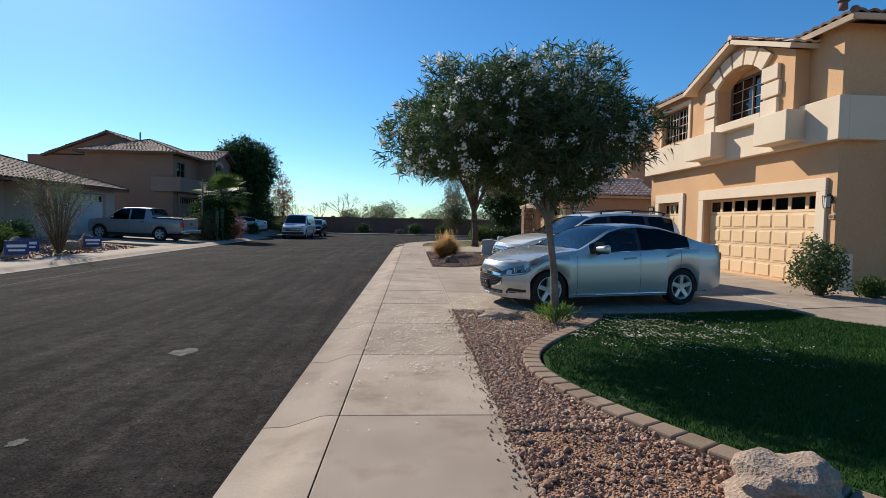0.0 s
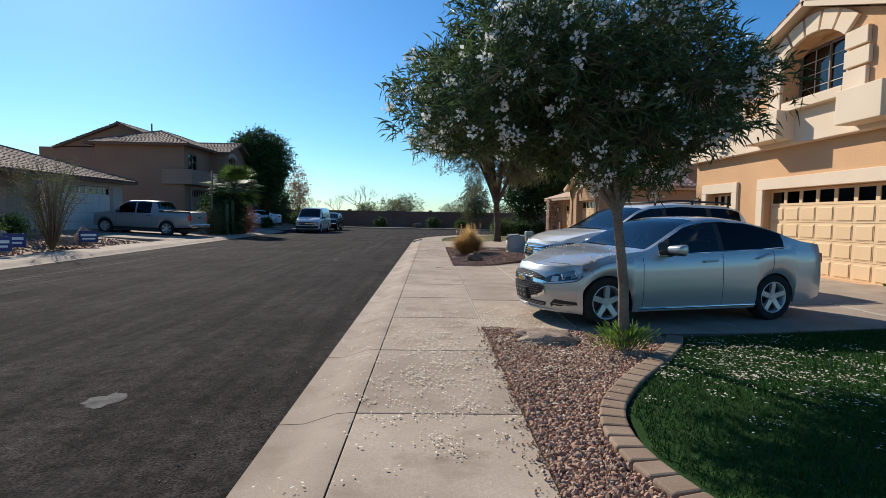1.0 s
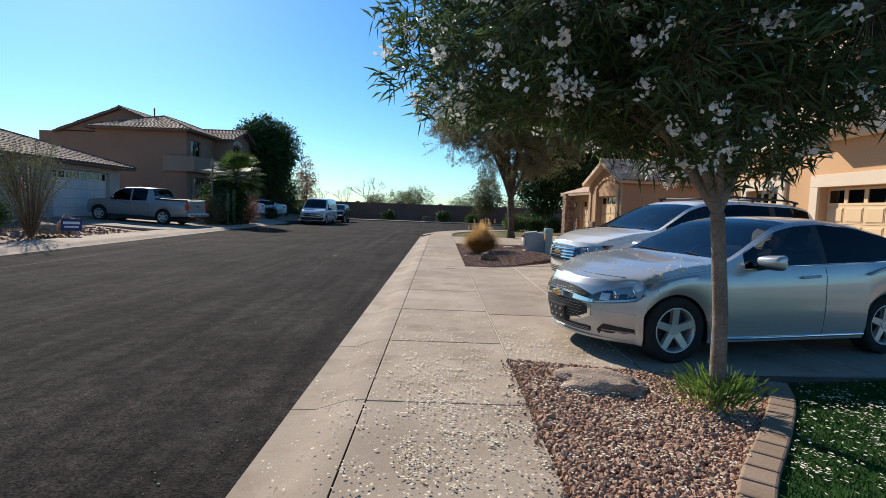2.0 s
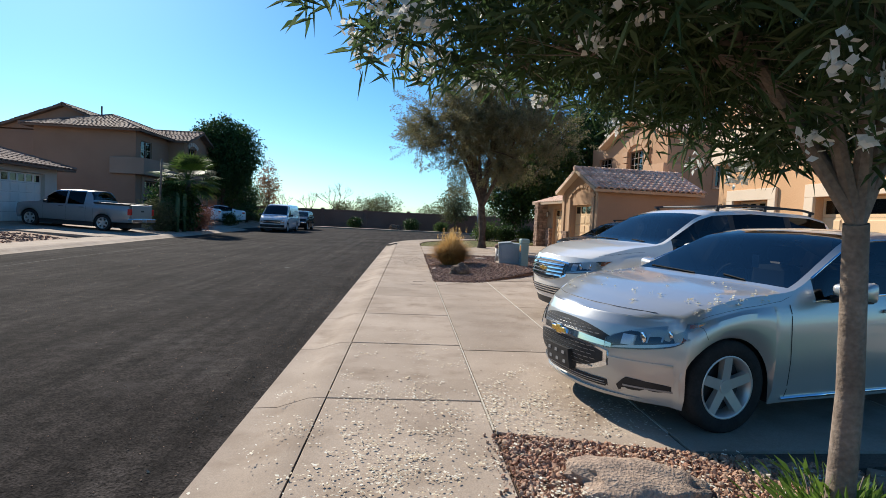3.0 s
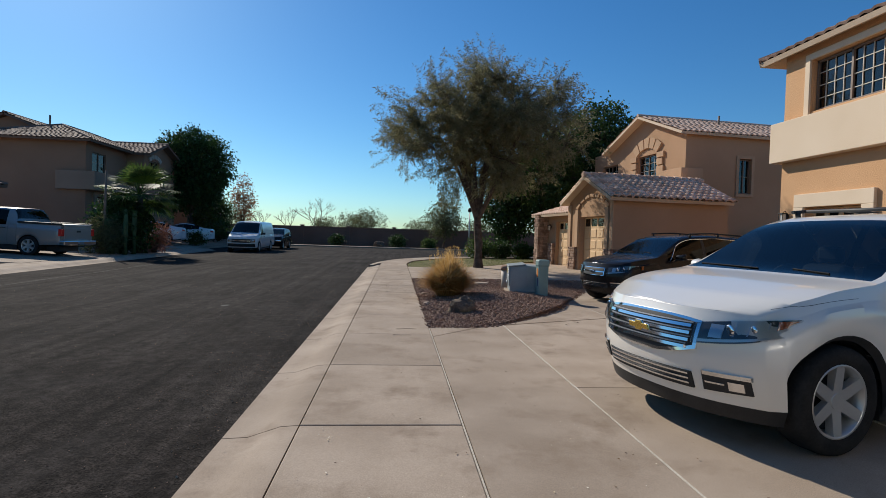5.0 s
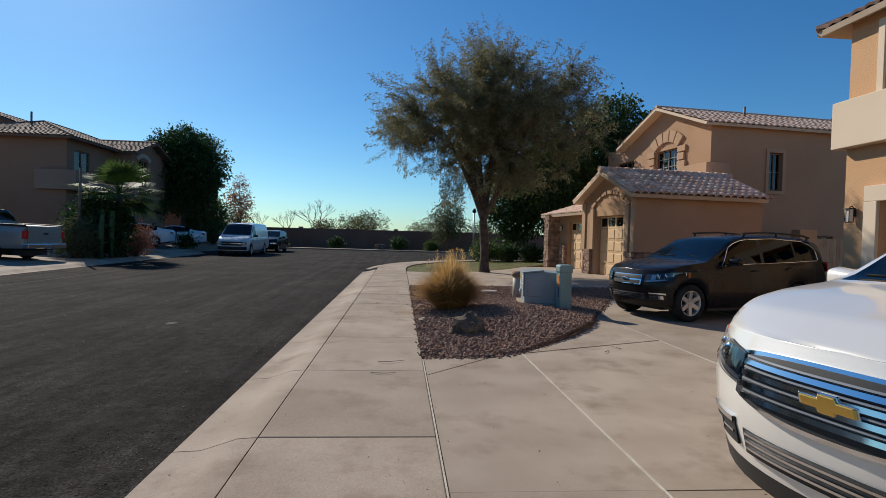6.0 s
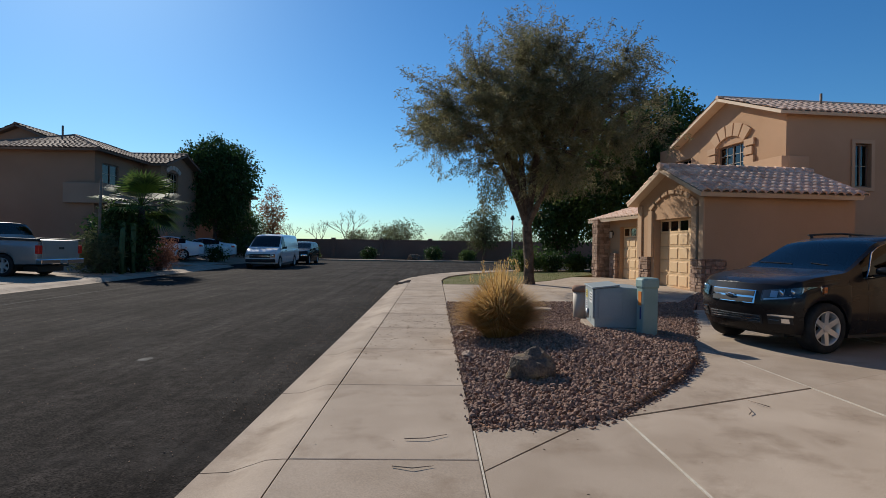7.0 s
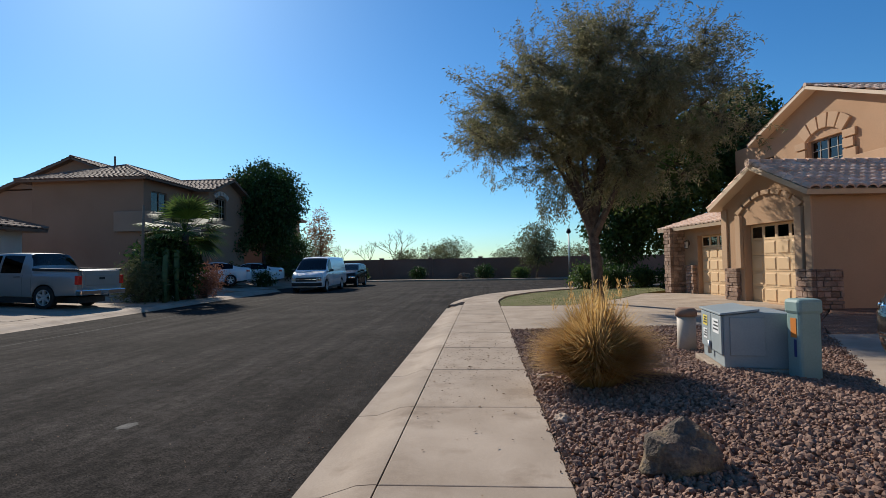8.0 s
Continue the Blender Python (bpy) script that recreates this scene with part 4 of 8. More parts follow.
def house_second():
    """The tan two-storey house with the gabled single garage."""
    h = thing("house", pose(8.9, 29.4, 0, 0, 0, 6) @ pose(-8.9, -29.4, 0), "tan two-storey stucco house with gabled garage and clay tiles", "house")
    d1 = (30.0, 32.45, 0.0, 2.42)
    bm = bmesh.new()
    wall(bm, 0, 8.9, 9.3, 29.4, 33.6, -0.1, 3.1, [d1])
    slab(bm, [(29.4, 3.1), (33.6, 3.1), (31.5, 4.05)], 0, 8.902, 9.3)
    wall(bm, 1, 29.4, 29.65, 9.3, 14.15, -0.1, 3.1)
    wall(bm, 1, 33.4, 33.6, 9.3, 14.15, -0.1, 3.1)
    part("garage_wall", bm, STUCCO_TAN, h, "tan stucco garage walls")
    bm = bmesh.new()
    d2 = (34.15, 36.5, 0.0, 2.3)
    wall(bm, 0, 9.5, 9.8, 33.6, 38.4, -0.1, 2.7, [d2])
    wall(bm, 1, 38.4, 38.6, 9.5, 14.15, -0.1, 2.7)
    part("garage_wall", bm, STUCCO_TAN, h)
    bm = bmesh.new()
    up = (34.7, 36.5, 4.75, 6.0)
    wall(bm, 0, 14.15, 14.4, 32.4, 41.5, -0.1, 6.7, [up, (38.6, 40.4, 4.8, 5.9)])
    slab(bm, [(32.4, 6.7), (39.4, 6.7), (35.9, 8.0)], 0, 14.152, 14.4)
    wall(bm, 1, 32.4, 32.65, 14.4, 25.0, -0.1, 6.7, [(17.05, 17.75, 3.85, 5.55), (19.6, 20.6, 1.0, 1.9)])
    wall(bm, 1, 41.3, 41.5, 14.4, 25.0, -0.1, 6.7)
    wall(bm, 0, 24.8, 25.0, 32.65, 41.3, -0.1, 6.7)
    part("wall", bm, STUCCO_TAN, h, "tan stucco walls")
    garage_door(h, 9.15, 30.01, 32.44, 0.0, 2.41, 4, 4, DOOR_TAN)
    garage_door(h, 9.68, 34.16, 36.49, 0.0, 2.29, 4, 4, DOOR_TAN)
    window(h, 14.27, 34.72, 36.48, 4.77, 5.98, grid=(2, 3))
    window(h, 14.27, 38.62, 40.38, 4.82, 5.88, grid=(2, 3))
    window(h, 32.5, 17.07, 17.73, 3.87, 5.53, axis=1, grid=(1, 2), blind=False)
    window(h, 32.5, 19.62, 20.58, 1.02, 1.88, axis=1, grid=(1, 1), blind=False)
    for u0, u1, a, b in ((16.9, 17.05, 3.7, 5.7), (17.75, 17.9, 3.7, 5.7), (17.05, 17.75, 5.55, 5.7), (17.05, 17.75, 3.7, 3.85)):
        bm = bmesh.new()
        box(bm, u0, 32.34, a, u1, 32.398, b, 0.008)
        part("window_trim", bm, TRIM_TAN, h)
    # garage surround, arch moulding, piers
    for x0, y0, y1, z0, z1 in ((8.84, 29.38, 29.62, 1.0, 3.0), (8.84, 33.3, 33.62, 1.0, 3.0), (8.8, 29.7, 29.98, 1.05, 2.75), (8.8, 32.47, 32.75, 1.05, 2.75)):
        bm = bmesh.new()
        box(bm, x0, y0, z0, 8.898, y1, z1, 0.012)
        part("garage_trim", bm, TRIM_TAN, h, "tan stucco garage surround")
    arch_trim(h, TRIM_TAN, 8.83, 8.897, 31.23, 1.42, 2.72, 0.55, 0.14, 7)
    for x0, x1, y0, y1 in ((13.85, 14.148, 32.25, 34.3), (13.85, 14.148, 36.75, 37.6), (14.15, 15.0, 32.25, 32.398)):
        bm = bmesh.new()
        box(bm, x0, y0, 4.1, x1, y1, 4.95, 0.012)
        part("corbel", bm, TRIM_TAN, h, "tan stucco box under the pilasters")
    for k, (za, zb) in enumerate(((4.98, 5.3), (5.36, 5.68), (5.74, 6.02))):
        ex = 0.1 if k % 2 == 0 else 0.0
        for ya, yb in ((36.55, 37.05 + ex), (34.15 - ex, 34.65)):
            bm = bmesh.new()
            box(bm, 14.05, ya, za, 14.147, yb, zb, 0.012)
            part("quoin", bm, TRIM_TAN, h, "tan stucco block beside the window")
    arch_trim(h, TRIM_TAN, 14.05, 14.147, 35.6, 0.95, 6.0, 0.36, 0.55, 5)
    for k, (x0, x1, y0, y1, z1) in enumerate(((8.78, 9.6, 29.3, 29.95, 1.05), (8.78, 9.0, 32.65, 33.35, 1.05), (9.35, 9.8, 36.6, 37.2, 1.15), (8.9, 9.6, 37.55, 38.15, 2.7))):
        bm = bmesh.new()
        box(bm, x0 + 0.05, y0 + 0.05, -0.1, x1, y1, z1 - 0.01)
        pier = part("pier", bm, STUCCO_BROWN, h, "ledge-stone pier")
        stone_column(pier, x0, x1, y0, y1, 0.0, z1, 40 + k)
    # roofs
    bd = bmesh.new()
    half, ze, zp = 2.45, 3.12, 4.2
    rise = math.hypot(half, zp - ze)
    for sg in (-1, 1):
        c = 31.5
        deck(bd, [(8.55, c + sg * half, ze), (14.14, c + sg * half, ze), (14.14, c, zp), (8.55, c, zp)], 0.14)
    gr = part("garage_roof", bd, FASCIA, h, "tan eave boards")
    b2 = bmesh.new()
    prof = [(0.145 * math.cos(a), 0.11 * math.sin(a)) for a in np.linspace(0, math.pi, 7)]
    va = [b2.verts.new((u, 0, w + 0.03)) for u, w in prof]
    vb = [b2.verts.new((u * 0.92, 0.42, w + 0.005)) for u, w in prof]
    vc = [b2.verts.new((u * 0.86, 0, w * 0.8 + 0.012)) for u, w in prof]
    for i in range(6):
        b2.faces.new((va[i], va[i + 1], vb[i + 1], vb[i])).smooth = True
        b2.faces.new((va[i + 1], va[i], vc[i], vc[i + 1]))
    bmesh.ops.recalc_face_normals(b2, faces=b2.faces[:])
    tile = mesh_of("roof_tile", b2, TILE_PINK)
    rt = random.Random(9)
    ang = math.atan2(zp - ze, half)
    for sg in (-1, 1):
        for i in range(19):
            for j in range(7):
                ob = new("roof_tile", tile)
                ob.parent = gr
                d = j * 0.375 - 0.06
                ob.matrix_basis = pose(8.55 + 0.15 + i * 0.3 + rt.uniform(-0.008, 0.008), 31.5 + sg * (half - d * math.cos(ang)), ze + d * math.sin(ang) + 0.005, 0, 0, 0 if sg < 0 else 180) @ pose(0, 0, 0, math.degrees(ang) + rt.uniform(-0.8, 0.8), 0, rt.uniform(-1, 1))
    for k in range(16):
        bm = bmesh.new()
        rod(bm, [(8.5 + k * 0.37, 31.5, zp + 0.07), (8.9 + k * 0.37, 31.5, zp + 0.05)], [0.13, 0.11], 8)
        part("ridge_cap", bm, TILE_PINK, gr)
    bm = bmesh.new()
    bd = bmesh.new()
    tiled_slope(bm, (9.0, 33.95, 2.68), (0, 1, 0), (4.6, 0, 1.4), 5.0, 4.8)
    deck(bd, [(9.0, 33.62, 2.68), (9.0, 39.0, 2.68), (14.14, 39.0, 4.08), (14.14, 33.62, 4.08)])
    pr = part("lean_to_roof", bm, TILE_PINK, h, smooth=40)
    part("roof_board", bd, FASCIA, pr)
    gable_roof(h, 0, 35.9, 3.85, 13.65, 25.4, 6.62, 8.1, TILE_PINK, FASCIA, "main_roof")
    hip_roof(h, 14.6, 25.4, 37.5, 42.2, 6.62, 0.36, TILE_PINK, FASCIA, "rear_roof")
    bm = bmesh.new()
    rod(bm, [(17.5, 34.5, 7.4), (17.5, 34.5, 8.1)], 0.05, 8)
    part("vent_pipe", bm, SASH, h)
    # small fittings on the side wall
    bm = bmesh.new()
    box(bm, 15.55, 32.33, 3.0, 15.95, 32.398, 3.3, 0.01)
    for k in range(5):
        box(bm, 15.58, 32.31, 3.03 + k * 0.052, 15.92, 32.335, 3.055 + k * 0.052)
    part("wall_vent", bm, TRIM_TAN, h, "louvred wall vent")
    return h


def house_third():
    """The brown two-storey house across the road."""
    h = thing("house", pose(0.9, 0, 0), "shaded brown two-storey stucco house across the road", "house")
    X = -20.0
    bm = bmesh.new()
    gar, w1, w2 = (44.7, 48.3, 0.3, 3.2), (44.3, 45.9, 4.75, 6.0), (49.4, 51.0, 4.7, 6.2)
    wall(bm, 0, X - 0.3, X, 43.6, 48.6, 0, 6.6, [gar, w1])
    wall(bm, 1, 43.6, 43.85, -26.6, X - 0.3, 0, 6.6)
    wall(bm, 0, -26.8, -26.6, 43.6, 46.6, 0, 6.6)
    wall(bm, 1, 46.6, 46.85, -33, -26.8, 0, 6.6)
    wall(bm, 1, 53.6, 53.8, -32, X + 1.2, 0, 6.6)
    wall(bm, 0, -33.2, -33, 46.6, 53.8, 0, 6.6)
    wall(bm, 0, X + 0.9, X + 1.2, 48.6, 53.6, 0, 6.6, [w2])
    wall(bm, 1, 48.6, 48.85, X - 0.3, X + 0.9, 0, 6.6)
    slab(bm, [(48.6, 6.6), (53.8, 6.6), (51.2, 7.6)], 0, X + 0.9, X + 1.198)
    slab(bm, [(-31.2, 6.7), (-22.2, 6.7), (-26.6, 8.45)], 1, 46.602, 46.85)
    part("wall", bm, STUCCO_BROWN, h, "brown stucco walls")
    bm = bmesh.new()
    box(bm, X - 1.6, 43.3, 3.55, X + 0.7, 43.598, 4.7, 0.02)
    box(bm, X + 0.002, 43.598, 3.55, X + 0.7, 48.58, 4.7, 0.02)
    part("band", bm, STUCCO_BAND, h, "lighter stucco band")
    for y0, y1, z0, z1 in ((44.4, 44.7, 0.0, 3.2), (48.3, 48.55, 0.0, 3.2), (44.4, 48.55, 3.2, 3.5)):
        bm = bmesh.new()
        box(bm, X + 0.002, y0, z0, X + 0.1, y1, z1, 0.01)
        part("garage_trim", bm, STUCCO_BAND, h)
    garage_door(h, X - 0.2, 44.72, 48.28, 0.3, 3.18, 8, 4, STUCCO_BROWN, face=1)
    window(h, X - 0.05, 44.32, 45.88, 4.77, 5.98, face=1, grid=(1, 2), blind=False)
    window(h, X + 1.1, 49.42, 50.98, 4.72, 6.18, face=1, grid=(2, 3), blind=False)
    arch_trim(h, STUCCO_GREY, X + 1.201, X + 1.3, 50.2, 0.85, 6.1, 0.3, 0.3, 5)
    hip_roof(h, -27.4, X + 0.6, 43.0, 54.4, 6.6, 0.36, TILE_BROWN, FASCIA_DARK)
    gable_roof(h, 0, 51.2, 2.95, -24, X + 1.75, 6.55, 7.65, TILE_BROWN, FASCIA_DARK, "bay_roof")
    gable_roof(h, 1, -26.6, 5.3, 46.2, 54.4, 6.55, 8.6, TILE_BROWN, FASCIA_DARK, "rear_roof")
    bm = bmesh.new()
    rod(bm, [(-24.2, 47, 7.6), (-24.2, 47, 8.7)], 0.06, 8)
    part("vent_pipe", bm, SASH, h)
    return h


def house_fourth():
    """The single-storey house with a white garage, nearest across the road."""
    h = thing("house", pose(0, -0.45, -0.18) @ Matrix.Scale(1.09, 4), "single-storey greyish stucco house with white garage door", "house")
    X = -18.0
    bm = bmesh.new()
    wall(bm, 0, X - 0.3, X, 27.0, 33.6, 0.2, 3.1, [(28.4, 32.6, 0.4, 2.75)])
    wall(bm, 0, X - 1.8, X - 1.5, 19.0, 27.0, 0.2, 3.1)
    wall(bm, 1, 27.0, 27.25, X - 1.5, X - 0.3, 0.2, 3.1)
    wall(bm, 1, 33.35, 33.6, -30, X - 0.3, 0.2, 3.1)
    wall(bm, 1, 19.0, 19.25, -30, X - 1.8, 0.2, 3.1)
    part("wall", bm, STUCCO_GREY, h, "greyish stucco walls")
    garage_door(h, X - 0.12, 28.42, 32.58, 0.42, 2.73, 8, 4, DOOR_WHITE, face=1)
    for y0, y1, z0, z1 in ((28.1, 28.4, 0.3, 2.75), (32.6, 32.9, 0.3, 2.75), (28.1, 32.9, 2.75, 3.0)):
        bm = bmesh.new()
        box(bm, X + 0.002, y0, z0, X + 0.07, y1, z1, 0.01)
        part("garage_trim", bm, STUCCO_GREY, h)
    hip_roof(h, -30.5, X + 0.6, 18.4, 34.2, 3.1, 0.33, TILE_BROWN, FASCIA_DARK)
    return h


house_first()
house_second()
house_third()
house_fourth()

# far neighbour behind the big tree
h5 = thing("house", pose(0, 0, 0), "brown two-storey house at the end of the street", "house")
bm = bmesh.new()
wall(bm, 0, -20.3, -20, 62, 72, 0, 6.4, [(64, 66, 4.5, 5.8)])
wall(bm, 1, 62, 62.3, -32, -20.3, 0, 6.4)
wall(bm, 1, 71.7, 72, -32, -20.3, 0, 6.4)
part("wall", bm, STUCCO_BROWN, h5)
window(h5, -20.1, 64.02, 65.98, 4.52, 5.78, face=1, grid=(1, 2), blind=False)
hip_roof(h5, -32.5, -19.4, 61.4, 72.6, 6.4, 0.36, TILE_BROWN, FASCIA_DARK)

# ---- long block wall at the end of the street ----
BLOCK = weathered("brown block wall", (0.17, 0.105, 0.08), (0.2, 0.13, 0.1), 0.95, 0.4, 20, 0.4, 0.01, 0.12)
fw = thing("boundary_wall", pose(0, 0, 0), "long shaded brown block wall with capped piers", "wall", kind="structure")
WPTS = [(-40, 69), (-20, 68.5), (0, 66.8), (20, 66.2), (70, 66)]
for (xa, ya), (xb, yb) in zip(WPTS, WPTS[1:]):
    n = int((xb - xa) / 5)
    for k in range(n):
        p0 = Vector((xa + (xb - xa) * k / n, ya + (yb - ya) * k / n, 0))
        p1 = Vector((xa + (xb - xa) * (k + 1) / n, ya + (yb - ya) * (k + 1) / n, 0))
        bm = bmesh.new()
        slab(bm, [(p0.x + 0.2, p0.y), (p1.x - 0.2, p1.y), (p1.x - 0.2, p1.y + 0.2), (p0.x + 0.2, p0.y + 0.2)], 2, -0.16, 1.95)
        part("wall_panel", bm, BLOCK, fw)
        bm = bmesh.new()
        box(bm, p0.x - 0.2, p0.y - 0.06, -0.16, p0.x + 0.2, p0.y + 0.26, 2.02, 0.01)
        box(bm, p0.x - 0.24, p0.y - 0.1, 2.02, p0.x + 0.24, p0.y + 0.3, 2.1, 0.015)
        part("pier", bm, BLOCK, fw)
# far pavement in front of the wall
bm = bmesh.new()
slab(bm, [(-24, 62), (-10, 62), (8, 60.5), (60, 60), (60, 61.6), (8, 62.1), (-10, 63.6), (-24, 63.6)], 2, -0.16, 0.02)
tagged(part("far_pavement", bm, CONCRETE), "pale far pavement along the block wall", "pavement", kind="structure")
# pavement and driveways across the road
bm = bmesh.new()
vs = []
for y in [-6 + 2.6 * i for i in range(21)]:
    x = left_kerb(y) - 0.545
    vs.append([(x, y), (x - 1.3, y)])
far_pave = thing("far_side_pavement", pose(0, 0, 0), "pale concrete pavement across the road", "pavement", kind="structure")
bm.free()
for a, b in zip(vs, vs[1:]):
    bm = bmesh.new()
    slab(bm, [(a[0][0], a[0][1] + 0.01), (a[1][0], a[1][1] + 0.01), (b[1][0], b[1][1] - 0.01), (b[0][0], b[0][1] - 0.01)], 2, -0.1, 0.0)
    part("concrete_slab", bm, CONCRETE, far_pave)


def sloped_slab(name, pts, mat, label):
    bm = bmesh.new()
    deck(bm, [(x, y, z) for x, y, z in pts], 0.1)
    return tagged(part(name, bm, mat), label, "driveway", kind="structure")


sloped_slab("driveway_west", [(-12.6, 28.2, 0.01), (-13.0, 35.6, 0.01), (-19.6, 35.4, 0.26), (-19.6, 28.4, 0.26)], CONCRETE, "pale concrete driveway under the pickup")
sloped_slab("driveway_northwest", [(-13.4, 44.2, 0.012), (-13.6, 49.0, 0.012), (-20.0, 48.9, 0.4), (-20.0, 44.2, 0.4)], CONCRETE, "pale concrete driveway of the brown house")
# gate and pillar beside the tan house
t = thing("side_gate", pose(18.6, 31.6, 0), "tan wooden side gate between stucco pillars", "gate")
WOOD = weathered("sun-bleached gate wood", (0.42, 0.29, 0.18), (0.5, 0.36, 0.235), 0.85, 3, 40, 0.3, 0.004, 0.15, per_object=0.12)
for k in range(14):
    bm = bmesh.new()
    box(bm, -1.0 + k * 0.15, -0.02, 0.05, -0.86 + k * 0.15, 0.02, 1.75, 0.004)
    part("board", bm, WOOD, t)
bm = bmesh.new()
box(bm, -1.0, 0.02, 0.4, 1.1, 0.06, 0.5)
box(bm, -1.0, 0.02, 1.3, 1.1, 0.06, 1.4)
part("rail", bm, WOOD, t)
t = thing("gate_pillar", pose(17.2, 31.6, 0), "tan stucco pillar beside the gate", "pillar")
bm = bmesh.new()
box(bm, -0.38, -0.25, -0.1, 0.38, 0.25, 2.1, 0.02)
part("shaft", bm, STUCCO, t)
bm = bmesh.new()
slab(bm, [(10.2, 24.6), (24, 24.6), (24, 31.5), (9.6, 31.5), (9.2, 29.3), (8.75, 28.6), (7.2, 26.4), (6.3, 24.62)], 2, -0.1, 0.0)
tagged(part("side_yard", bm, GRAVEL_BASE), "gravel yard beside the tan house", "yard", kind="structure")

# ---- vehicles ----
def paint(name, color, metal, rough):
    m = material(name, color, rough, metal, 0.2 if color[0] < 0.1 else 0.5, 0.12 if color[0] < 0.1 else 1.0)
    N, L = m.node_tree.nodes, m.node_tree.links
    n = N.new("ShaderNodeTexNoise")
    n.inputs["Scale"].default_value = 3.0
    n.inputs["Detail"].default_value = 5
    mr = N.new("ShaderNodeMapRange")
    mr.inputs["To Min"].default_value, mr.inputs["To Max"].default_value = rough - 0.06, rough + 0.1
    L.new(n.outputs["Fac"], mr.inputs["Value"])
    L.new(mr.outputs[0], N["Principled BSDF"].inputs["Roughness"])
    return m


SILVER = paint("silver car paint", (0.48, 0.475, 0.455), 0.55, 0.33)
PEARL = paint("pearl white car paint", (0.77, 0.73, 0.66), 0.1, 0.32)
BLACKPAINT = paint("black car paint", (0.012, 0.010, 0.010), 0.0, 0.25)
WHITEPAINT = paint("white van paint", (0.7, 0.7, 0.7), 0.0, 0.35)
PEWTER = paint("pewter truck paint", (0.29, 0.285, 0.28), 0.45, 0.38)
CHROME = material("chrome", (0.75, 0.76, 0.78), 0.09, 1.0)
ALLOY = material("alloy rim", (0.52, 0.52, 0.51), 0.34, 0.55)
RUBBER = weathered("tyre rubber", (0.018, 0.018, 0.018), (0.03, 0.029, 0.028), 0.85, 8, 60, 0.2, 0.003, 0.2)
PLASTIC = weathered("black trim plastic", (0.016, 0.016, 0.017), (0.024, 0.024, 0.025), 0.55, 6, 80, 0.1, 0.002, 0.15)
CABIN = material("dark cabin trim", (0.025, 0.025, 0.027), 0.8)
CAR_GLASS = clear_glass("tinted car glass", (0.32, 0.38, 0.4), ior=1.55)
PRIVACY = clear_glass("dark privacy glass", (0.02, 0.022, 0.024), ior=1.35)
LENS = clear_glass("clear lamp lens", (0.85, 0.87, 0.9))
AMBER = material("amber lens", (0.55, 0.13, 0.02), 0.15, 0.0, 0.6)
REFLECTOR = material("lamp reflector", (0.62, 0.63, 0.65), 0.28, 0.7)
REDLENS = material("red lamp lens", (0.6, 0.025, 0.018), 0.12, 0.0, 0.6)
LAMP_GREY = material("dark lamp bowl", (0.07, 0.072, 0.075), 0.3, 0.3)
GOLD = material("gold emblem", (0.75, 0.48, 0.12), 0.25, 0.8)


def curve(pts):
    """A smoothed profile through (s, value) pairs."""
    xs = np.array([p[0] for p in pts])
    v = np.array([p[1] for p in pts])
    fine = np.linspace(xs[0], xs[-1], 400)
    y = np.interp(fine, xs, v)
    pad = np.r_[2 * y[0] - y[9:0:-1], y, 2 * y[-1] - y[-2:-11:-1]]
    k = np.hanning(15)
    y2 = np.convolve(pad, k / k.sum(), "same")[9:-9]
    y2[0], y2[-1] = v[0], v[-1]
    return lambda s: float(np.interp(s, fine, y2))


